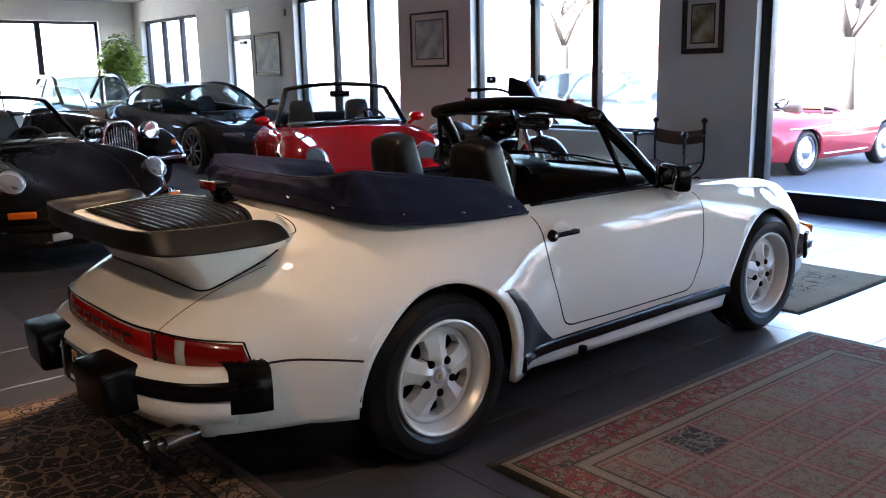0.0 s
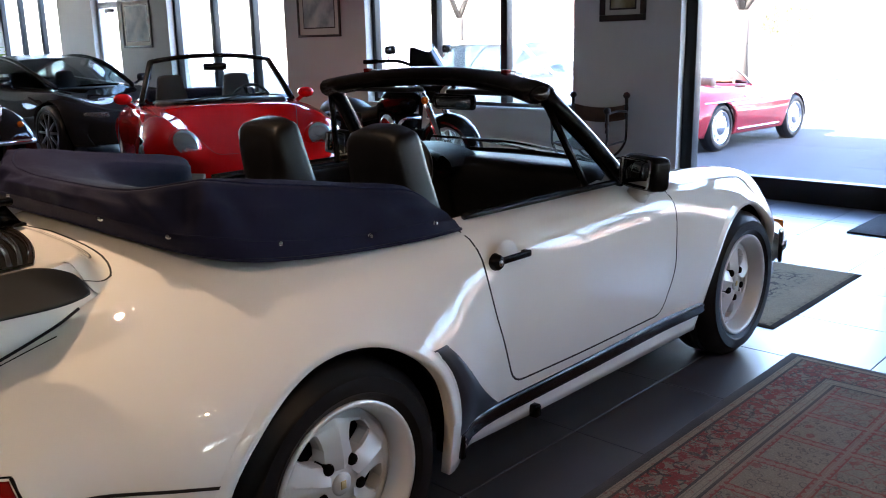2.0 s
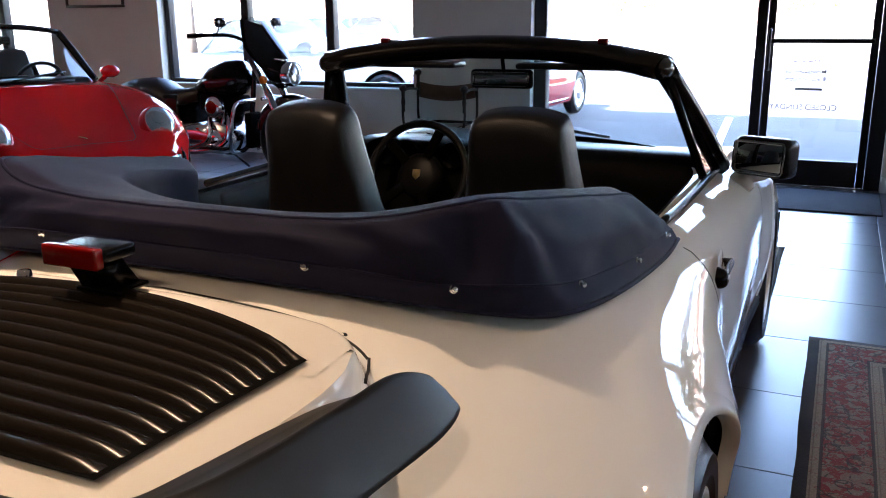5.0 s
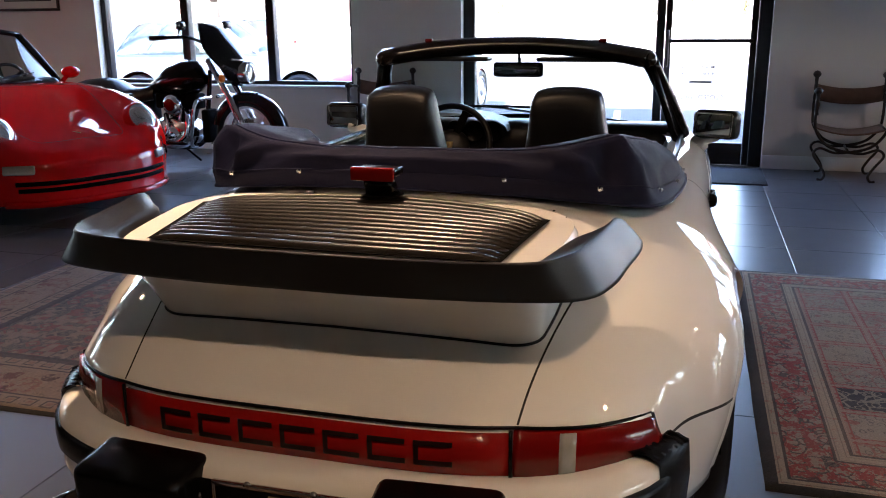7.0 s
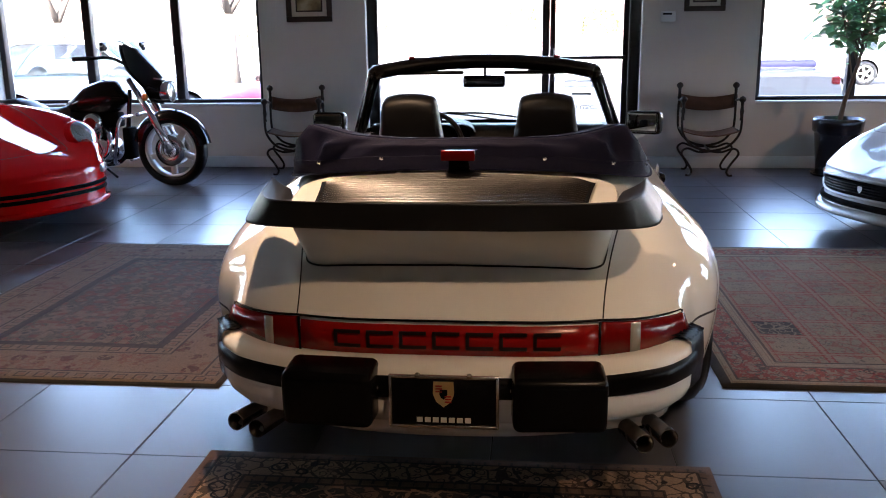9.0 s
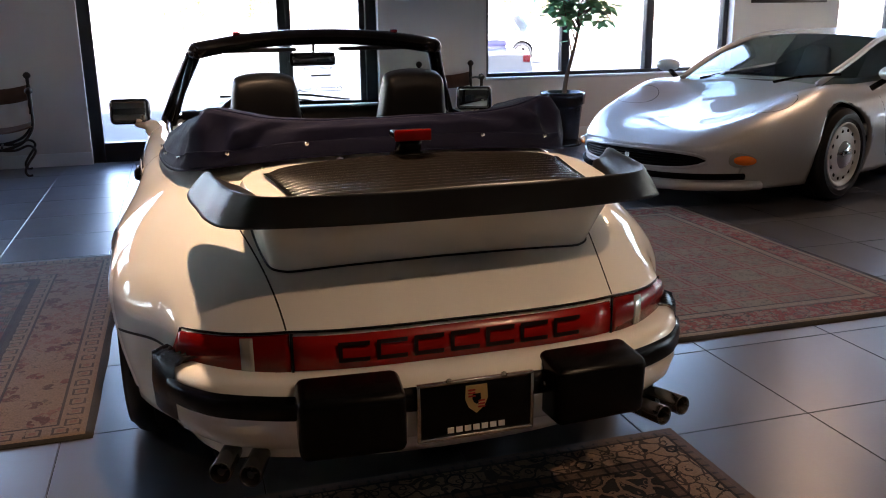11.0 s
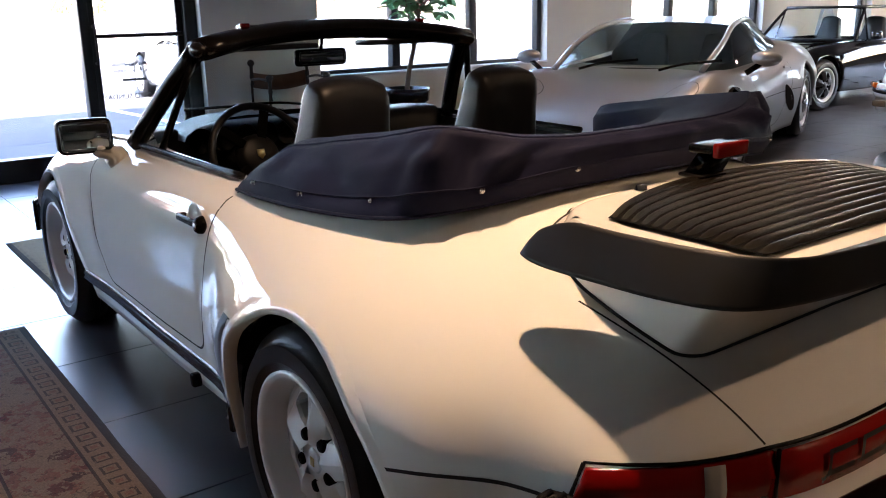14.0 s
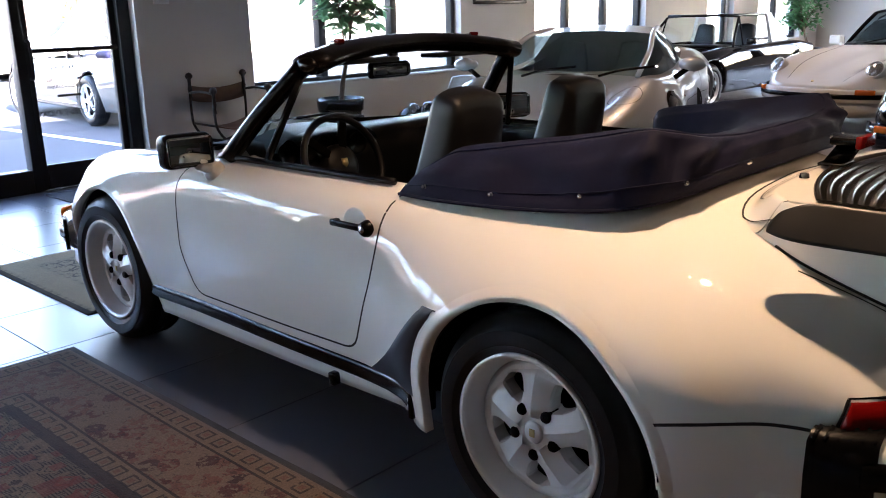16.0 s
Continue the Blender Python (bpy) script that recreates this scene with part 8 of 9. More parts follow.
        part("engine_guard", tube_bm(smooth_path([(1.26, side * 0.05, 0.66), (1.28, side * 0.26, 0.66), (1.27, side * 0.33, 0.60), (1.24, side * 0.34, 0.42), (1.18, side * 0.28, 0.26), (1.12, side * 0.12, 0.22)], 6), 0.017, 10), M_CHROME, bike, "chrome engine guard" if side > 0 else "")
        # cylinders with cooling fins
        for ang in (22, -22):
            cyl = part("cylinder", spin_bm([(0.0, 0.30), (0.05, 0.30), (0.066, 0.27), (0.07, 0.16), (0.06, 0.14), (0.06, 0.0)], 20, "z", pose(0.90, side * 0.03, 0.36, 0, ang, 0)), M_STEEL, bike) if side > 0 else None
            if cyl:
                for k in range(7):
                    part("fin", spin_bm([(0.055, 0.10 + 0.022 * k), (0.085, 0.102 + 0.022 * k), (0.085, 0.108 + 0.022 * k), (0.055, 0.11 + 0.022 * k)], 16, "z", pose(0.90, 0.03, 0.36, 0, ang, 0)), M_DARK, cyl)
    # fairing: a tall batwing shell round the fork, raked back, with a low smoked screen
    rows = []
    for z, xc, w, sweep in ((0.76, 1.56, 0.09, 0.05), (0.80, 1.62, 0.14, 0.10), (0.88, 1.645, 0.18, 0.15), (0.97, 1.61, 0.21, 0.19), (1.05, 1.555, 0.22, 0.19), (1.13, 1.49, 0.20, 0.16), (1.21, 1.42, 0.17, 0.12), (1.27, 1.37, 0.14, 0.09)):
        rows.append([Vector((xc - sweep * abs(u) ** 2.0, u * w, z + 0.05 * abs(u) ** 2)) for u in [k / 10 - 1 for k in range(21)]])
    part("fairing", loft_lines(rows), M_P_BLACK, bike, "black fork-mounted fairing")
    part("fairing_back", loft_lines([[v + Vector((-0.035 - 0.03 * (1 - abs(i / 10 - 1)), 0, 0)) for i, v in enumerate(r)] for r in rows]), M_BLACKPL, bike)
    top = rows[-1]
    part("windscreen", loft_lines([top, [v + Vector((-0.03, 0, 0.035)) * (1 - 0.4 * abs(i / 10 - 1) ** 2) for i, v in enumerate(top)], [v + Vector((-0.07, 0, 0.065)) * (1 - 0.6 * abs(i / 10 - 1) ** 2) for i, v in enumerate(top)]]), M_AUTOBLACK, bike)
    part("fairing_trim", tube_bm([Vector((1.600 - 0.19 * (u * 0.55) ** 2 + 0.004, u * 0.12, 0.99 + 0.015 * u * u)) for u in (-1, -0.5, 0, 0.5, 1)], 0.008, 6), M_CHROME, bike)
    lamp = part("headlamp", spin_bm([(0.0, 0.03), (0.05, 0.025), (0.085, 0.0)], 28, "x", Matrix.Translation((1.66, 0, 0.88))), M_LAMP, bike)
    part("lamp_ring", spin_bm([(0.084, 0.0), (0.094, 0.008), (0.104, -0.01), (0.104, -0.08)], 28, "x", Matrix.Translation((1.66, 0, 0.88))), M_CHROME, lamp)
    part("reflector", spin_bm([(0.0, -0.03), (0.05, -0.02), (0.083, 0.0)], 24, "x", Matrix.Translation((1.658, 0, 0.88))), M_STEEL, lamp)
    # tank, dash and seat
    rows = []
    for x, w, z0, z1 in ((1.20, 0.05, 0.78, 0.86), (1.12, 0.13, 0.70, 0.98), (0.98, 0.165, 0.66, 0.99), (0.82, 0.15, 0.66, 0.94), (0.68, 0.09, 0.68, 0.83), (0.60, 0.04, 0.70, 0.78)):
        rows.append([Vector((x, w * math.sin(a), (z0 + z1) / 2 + (z1 - z0) / 2 * math.cos(a))) for a in [2 * math.pi * k / 20 for k in range(21)]])
    part("fuel_tank", loft_lines(rows), M_P_BLACK, bike, "glossy black fuel tank")
    part("tank_cap", spin_bm([(0.0, 0.03), (0.04, 0.025), (0.05, 0.0)], 20, "z", Matrix.Translation((0.98, 0, 0.95))), M_CHROME, bike)
    rows = []
    for x, w, z in ((0.66, 0.08, 0.77), (0.52, 0.15, 0.735), (0.36, 0.18, 0.73), (0.22, 0.17, 0.80), (0.10, 0.14, 0.82), (-0.12, 0.13, 0.80), (-0.28, 0.09, 0.76)):
        rows.append([Vector((x, w * math.sin(a), z - 0.10 + 0.10 * max(-0.4, math.cos(a)) ** 1)) for a in [radians(-130 + 13 * k) for k in range(21)]])
    part("seat", loft_lines(rows), M_LEATHER, bike, "black leather two-step seat")
    part("frame_tube", tube_bm(smooth_path([(1.24, 0, 0.90), (1.18, 0, 0.5), (1.08, 0, 0.22), (0.6, 0, 0.20), (0.2, 0, 0.32), (0.1, 0, 0.6)], 5), 0.022, 8), M_P_BLACK, bike)
    part("crankcase", spin_bm([(0.0, 0.16), (0.15, 0.15), (0.17, 0.10), (0.17, -0.10), (0.15, -0.15), (0.0, -0.16)], 28, "y", Matrix.Translation((0.88, 0, 0.33)) @ Matrix.Diagonal((1.25, 1, 0.85, 1))), M_STEEL, bike)
    part("gearbox", box_bm(0.50, 0, 0.34, 0.34, 0.26, 0.22, 0.05, 3), M_STEEL, bike)
    part("air_cleaner", spin_bm([(0.0, 0.05), (0.07, 0.045), (0.092, 0.02), (0.092, -0.02)], 28, "y", Matrix.Translation((0.93, -0.17, 0.60)) @ pose(0, 0, 0, 0, 0, 180)), M_CHROME, bike, "round chrome air cleaner")
    part("air_cleaner_disc", spin_bm([(0.0, 0.056), (0.05, 0.054), (0.055, 0.046)], 24, "y", Matrix.Translation((0.93, -0.17, 0.60)) @ pose(0, 0, 0, 0, 0, 180)), M_REDLENS, bike)
    for z0, x0 in ((0.55, 1.02), (0.50, 0.80)):
        part("exhaust_header", tube_bm(smooth_path([(x0, -0.10, z0), (x0 + 0.08, -0.20, z0 - 0.08), (x0 + 0.04, -0.23, 0.30), (x0 - 0.25, -0.24, 0.22), (0.2, -0.26, 0.22)], 6), 0.024, 10), M_CHROME, bike)
    for side in (1, -1):
        part("muffler", tube_bm([(0.3, side * 0.26, 0.22), (0.2, side * 0.27, 0.22), (-0.5, side * 0.30, 0.24), (-0.56, side * 0.30, 0.24)], [0.03, 0.05, 0.05, 0.04], 16), M_CHROME, bike)
    for side in (1, -1):
        part("side_cover", box_bm(0.33, side * 0.13, 0.57, 0.34, 0.09, 0.24, 0.04, 3), M_P_BLACK, bike)
        part("pushrod_tube", tube_bm([(0.94, side * 0.13, 0.36), (0.99, side * 0.12, 0.58)], 0.014, 8), M_CHROME, bike)
    part("battery_box", box_bm(0.42, 0, 0.52, 0.40, 0.20, 0.36, 0.03, 2), M_DARK, bike)
    part("oil_cooler", box_bm(1.20, 0, 0.40, 0.07, 0.17, 0.30, 0.015, 2), M_DARK, bike)
    part("engine_mount", box_bm(0.90, 0, 0.62, 0.46, 0.14, 0.14, 0.02, 2), M_DARK, bike)
    part("primary_cover", spin_bm([(0.0, 0.05), (0.10, 0.045), (0.125, 0.0)], 28, "y", Matrix.Translation((0.72, -0.16, 0.32)) @ pose(0, 0, 0, 0, 0, 180) @ Matrix.Diagonal((2.0, 1, 1, 1))), M_CHROME, bike)
    part("kickstand", tube_bm([(0.75, 0.12, 0.22), (0.85, 0.32, 0.012)], 0.012, 8), M_P_BLACK, bike)
    part("front_indicator", spin_bm([(0.0, 0.04), (0.03, 0.03), (0.035, 0.0)], 16, "x", Matrix.Translation((1.47, -0.19, 0.84))), M_AMBER, bike)


motorcycle()

# ---- chairs ----
M_IRON = material("dark_wrought_iron", (0.03, 0.024, 0.02), 0.45, 0.6, var=0.3, scale=20)
M_TAN = material("worn_brown_leather", (0.11, 0.055, 0.032), 0.5, var=0.3, scale=14, bump=0.3, bscale=250)


def curule_chair(m):
    """Folding-style iron armchair with slung leather seat and back and turned knobs."""
    ch = thing("iron_armchair", "wrought-iron scissor armchair with slung brown leather seat", "chair", m, "iron armchairs")
    for x, top in ((-0.21, 0.82), (0.21, 0.71)):
        for side in (1, -1):
            part("upright", tube_bm(smooth_path([(x, side * 0.27, top - 0.04), (x, side * 0.275, 0.52), (x, side * 0.255, 0.40), (x, side * 0.16, 0.29), (x, 0.0, 0.245), (x, -side * 0.10, 0.26)], 6), 0.012, 8), M_IRON, ch)
            knob = part("knob", spin_bm([(0.0, 0.06), (0.022, 0.05), (0.034, 0.03), (0.030, 0.012), (0.016, 0.0), (0.014, -0.05), (0.020, -0.09), (0.013, -0.13), (0.018, -0.17)], 16, "z", Matrix.Translation((x, side * 0.27, top))), M_IRON, ch)
            part("leg", tube_bm(smooth_path([(x, -side * 0.06, 0.25), (x, side * 0.10, 0.235), (x, side * 0.215, 0.27), (x, side * 0.265, 0.22), (x, side * 0.20, 0.12), (x, side * 0.165, 0.05), (x, side * 0.185, 0.008), (x, side * 0.22, 0.01)], 6), 0.011, 8), M_IRON, ch)
    for side in (1, -1):
        part("arm_rail", tube_bm(smooth_path([(-0.21, side * 0.275, 0.70), (0.0, side * 0.28, 0.72), (0.21, side * 0.275, 0.71)], 6), 0.011, 8), M_IRON, ch)
        part("side_rail", tube_bm([(-0.21, side * 0.262, 0.43), (0.21, side * 0.262, 0.43)], 0.010, 8), M_IRON, ch)
    part("stretcher", tube_bm([(-0.21, 0, 0.245), (0.21, 0, 0.245)], 0.010, 8), M_IRON, ch)
    seat = [[Vector((x, 0.262 * u, 0.435 - 0.05 * (1 - u * u) + dz)) for u in [k / 8 - 1 for k in range(17)]] for x, dz in ((-0.22, 0.004), (-0.1, 0.0), (0.1, 0.0), (0.22, 0.004), (0.22, -0.004), (-0.22, -0.004))]
    part("seat", loft_lines(seat, close=True), M_TAN, ch)
    back = [[Vector((-0.21 - 0.02 * (1 - u * u) + dx, 0.262 * u, z - 0.035 * (1 - u * u))) for u in [k / 8 - 1 for k in range(17)]] for z, dx in ((0.63, 0.0), (0.70, -0.004), (0.765, 0.0), (0.765, -0.010), (0.63, -0.010))]
    part("backrest", loft_lines(back, close=True), M_TAN, ch)
    return ch


first_chair = curule_chair(pose(7.36, 1.06, 0, 0, 0, 176))
copy_thing(first_chair, pose(7.36, 5.20, 0, 0, 0, 188))

# ---- pictures and wall fittings ----
M_MATBOARD = material("cream_matboard", (0.62, 0.58, 0.50), 0.85, var=0.04, scale=8)
M_DARKWOOD = material("dark_picture_frame", (0.035, 0.022, 0.015), 0.35, var=0.3, scale=12)


def art_material(name, a, b, c):
    mt = bpy.data.materials.new(name)
    mt.use_nodes = True
    nt = mt.node_tree
    tc, nz, cr = nt.nodes.new("ShaderNodeTexCoord"), nt.nodes.new("ShaderNodeTexNoise"), nt.nodes.new("ShaderNodeValToRGB")
    nz.inputs["Scale"].default_value, nz.inputs["Detail"].default_value = 5, 8
    for e, (pos, col) in zip((0, 1, None), ((0.35, a), (0.65, c), (0.5, b))):
        el = cr.color_ramp.elements[e] if e is not None else cr.color_ramp.elements.new(pos)
        el.position, el.color = pos, (*col, 1)
    nt.links.new(tc.outputs["Object"], nz.inputs["Vector"])
    nt.links.new(nz.outputs["Fac"], cr.inputs["Fac"])
    nt.links.new(cr.outputs["Color"], nt.nodes["Principled BSDF"].inputs["Base Color"])
    nt.nodes["Principled BSDF"].inputs["Roughness"].default_value = 0.7
    return mt


ART1 = art_material("pale_landscape_print", (0.25, 0.27, 0.28), (0.45, 0.47, 0.46), (0.60, 0.60, 0.55))
ART2 = art_material("brown_landscape_print", (0.08, 0.06, 0.03), (0.30, 0.24, 0.12), (0.50, 0.45, 0.30))


def picture(y0, y1, z0, z1, art, border, label, frame_w=0.035):
    pic = thing("framed_picture", label, "picture", pose(WX, (y0 + y1) / 2, (z0 + z1) / 2))
    w, h = y1 - y0, z1 - z0
    for cy, cz, sy, sz in ((0, h / 2 - frame_w / 2, w, frame_w), (0, -h / 2 + frame_w / 2, w, frame_w), (w / 2 - frame_w / 2, 0, frame_w, h - 2 * frame_w), (-w / 2 + frame_w / 2, 0, frame_w, h - 2 * frame_w)):
        part("picture_frame", box_bm(-0.014, cy, cz, 0.026, sy, sz, 0.006), M_DARKWOOD, pic)
    part("mount", box_bm(-0.006, 0, 0, 0.006, w - 2 * frame_w, h - 2 * frame_w), M_MATBOARD, pic, smooth=False)
    part("inner_line", box_bm(-0.0095, 0, 0, 0.002, w - 2 * frame_w - 2 * border + 0.03, h - 2 * frame_w - 2 * border + 0.03), M_DARKWOOD, pic, smooth=False)
    part("print", box_bm(-0.011, 0, 0, 0.002, w - 2 * frame_w - 2 * border, h - 2 * frame_w - 2 * border), art, pic, smooth=False)


picture(13.48, 14.38, 1.37, 2.12, ART1, 0.07, "dark-framed pale landscape print hanging on grey wall")
picture(9.0, 9.82, 1.45, 2.19, ART1, 0.09, "thin dark-framed snowy landscape print on grey wall", 0.028)
picture(4.84, 5.32, 1.51, 2.10, ART2, 0.06, "small black-framed brown landscape print on grey wall", 0.055)
picture(0.90, 1.30, 1.56, 2.05, ART2, 0.05, "small black-framed print with cream mount on grey wall", 0.05)
picture(-3.65, -2.63, 1.42, 2.15, ART1, 0.09, "wide dark-framed pale print on grey wall", 0.035)
th = thing("thermostat", "small white wall thermostat with a grey display", "thermostat", pose(WX, 1.45, 1.515))
part("housing", box_bm(-0.014, 0, 0, 0.028, 0.145, 0.10, 0.008, 2), M_WHITE, th)
part("display", box_bm(-0.029, 0.01, 0.025, 0.002, 0.09, 0.018), M_GAP, th, smooth=False)
sw = thing("wall_sensor", "small white wall sensor beside the window", "sensor", pose(WX, 13.25, 2.42))
part("housing", box_bm(-0.02, 0, 0, 0.04, 0.07, 0.11, 0.012, 2), M_WHITE, sw)

# opening hours on the door glass, to be read from outside
hours = thing("door_sign", "small grey vinyl opening hours on the door glass", "sign", pose(FX + 0.018, 2.303, 0.975))
for k, (txt, size) in enumerate((("HOURS", 0.058), ("Monday-Friday", 0.050), ("8:30am-5:00pm", 0.048), ("CLOSED SUNDAY", 0.062))):
    bm = text_mesh(txt, size, 0.0004, bold=0.001)
    bmesh.ops.transform(bm, matrix=pose(0, 0, (0.0, -0.092, -0.148, -0.365)[k], 90, 0, 90), verts=bm.verts)
    part("text_line", bm, material("grey_vinyl", (0.05, 0.05, 0.052), 0.6), hours, smooth=False)
part("text_bar", box_bm(0, -0.03, -0.225, 0.001, 0.20, 0.02), bpy.data.materials["grey_vinyl"], hours, smooth=False)

# ---- plants ----
M_LEAF = material("ficus_leaf", (0.11, 0.24, 0.11), 0.4, var=0.35, scale=9)
M_LEAFY = material("yellow_green_leaf", (0.20, 0.26, 0.06), 0.45, var=0.4, scale=9)
M_BARK = material("grey_brown_bark", (0.16, 0.12, 0.09), 0.85, var=0.3, scale=14, bump=0.6, bscale=90)
M_POT = material("black_glazed_pot", (0.010, 0.010, 0.012), 0.22, coat=0.5, var=0.2, scale=10)
M_SOIL = material("potting_soil", (0.03, 0.022, 0.016), 0.95, var=0.3, scale=30)


def see_through_light(mt, color, share):
    """Lets part of the light pass diffusely through a thin leaf."""
    nt = mt.node_tree
    tr = nt.nodes.new("ShaderNodeBsdfTranslucent")
    tr.inputs["Color"].default_value = (*color, 1)
    mx = nt.nodes.new("ShaderNodeMixShader")
    mx.inputs[0].default_value = share
    nt.links.new(nt.nodes["Principled BSDF"].outputs[0], mx.inputs[1])
    nt.links.new(tr.outputs[0], mx.inputs[2])
    nt.links.new(mx.outputs[0], nt.nodes["Material Output"].inputs["Surface"])


see_through_light(M_LEAF, (0.16, 0.38, 0.18), 0.55)
see_through_light(M_LEAFY, (0.22, 0.32, 0.06), 0.4)


def leaf_cluster(points, size, seed, droop=0.5):
    rnd = random.Random(seed)
    bm = bmesh.new()
    for p in points:
        a, b = rnd.uniform(0, 2 * math.pi), rnd.uniform(-0.2, 1.1) * droop
        s = size * rnd.uniform(0.7, 1.25)
        m = Matrix.Translation(p) @ pose(0, 0, 0, rnd.uniform(-25, 25), math.degrees(b), math.degrees(a))
        v = [bm.verts.new(m @ Vector(q)) for q in ((0, 0, 0), (s * 0.35, s * 0.22, 0.02 * s), (s * 0.7, s * 0.17, -0.03 * s), (s, 0, -0.12 * s), (s * 0.7, -s * 0.17, -0.03 * s), (s * 0.35, -s * 0.22, 0.02 * s), (s * 0.4, 0, -0.06 * s))]
        for i, j in ((0, 1), (1, 2), (2, 3), (3, 4), (4, 5), (5, 0)):
            bm.faces.new((v[i], v[j], v[6]))
    return bm


def potted_tree(x, y, label, leaf, seed, trunk_h, crown, count, size, pot=True, lean=(0.12, -0.05)):
    """Pot, bent trunk with limbs and a loose crown; crown: centre height, radius, half height."""
    t = thing("potted_plant", label, "plant", pose(x, y, 0))
    if pot:
        part("pot", spin_bm([(0.0, 0.0), (0.15, 0.0), (0.165, 0.02), (0.20, 0.36), (0.205, 0.40), (0.205, 0.42), (0.225, 0.43), (0.235, 0.52), (0.23, 0.55), (0.21, 0.55), (0.205, 0.50), (0.0, 0.49)], 36, "z"), M_POT, t, "black glazed plant pot")
        part("soil", spin_bm([(0.0, 0.505), (0.205, 0.50)], 24, "z"), M_SOIL, t)
        part("saucer", spin_bm([(0.0, 0.004), (0.2, 0.004), (0.22, 0.03), (0.21, 0.03), (0.19, 0.012)], 32, "z"), M_POT, t)
    rnd = random.Random(seed)
    cz, cr, ch = crown
    trunk = smooth_path([(0, 0, 0.4), (lean[0] * 0.2, lean[1] * 0.3, 0.4 + trunk_h * 0.3), (lean[0], lean[1], 0.4 + trunk_h * 0.7), (lean[0] * 0.8, lean[1] * 1.2, 0.4 + trunk_h)], 6)
    part("trunk", tube_bm(trunk, [0.028 - 0.016 * k / (len(trunk) - 1) for k in range(len(trunk))], 8), M_BARK, t)
    pts = []
    for k in range(15):
        a, e = rnd.uniform(0, 2 * math.pi), rnd.uniform(-0.7, 1.0)
        start = trunk[rnd.randrange(len(trunk) // 2, len(trunk))]
        end = Vector((lean[0] + cr * 0.75 * math.cos(a), lean[1] + cr * 0.75 * math.sin(a), cz + ch * e * 0.8))
        limb = smooth_path([start, start.lerp(end, 0.5) + Vector((0, 0, 0.05)), end], 4)
        part("limb", tube_bm(limb, [0.010 - 0.007 * i / (len(limb) - 1) for i in range(len(limb))], 6), M_BARK, t)
        for q in range(count // 15):
            f = rnd.uniform(0.35, 1.05)
            c = limb[min(len(limb) - 1, int(f * (len(limb) - 1)))]
            pts.append(c + Vector((rnd.gauss(0, cr * 0.17), rnd.gauss(0, cr * 0.17), rnd.gauss(0, ch * 0.16))))
    part("crown", leaf_cluster(pts, size, seed), leaf, t)
    return t


potted_tree(7.24, -0.12, "ficus tree in black glazed pot by the window", M_LEAF, 3, 1.0, (1.52, 0.40, 0.48), 430, 0.15, lean=(-0.05, -0.12))
potted_tree(6.75, 18.9, "dense yellow-green indoor tree in the showroom corner", M_LEAFY, 5, 1.1, (1.75, 0.58, 0.60), 2600, 0.13)
potted_tree(6.8, -10.8, "bushy green indoor tree near the end wall", M_LEAF, 8, 0.62, (1.24, 0.42, 0.40), 800, 0.11)

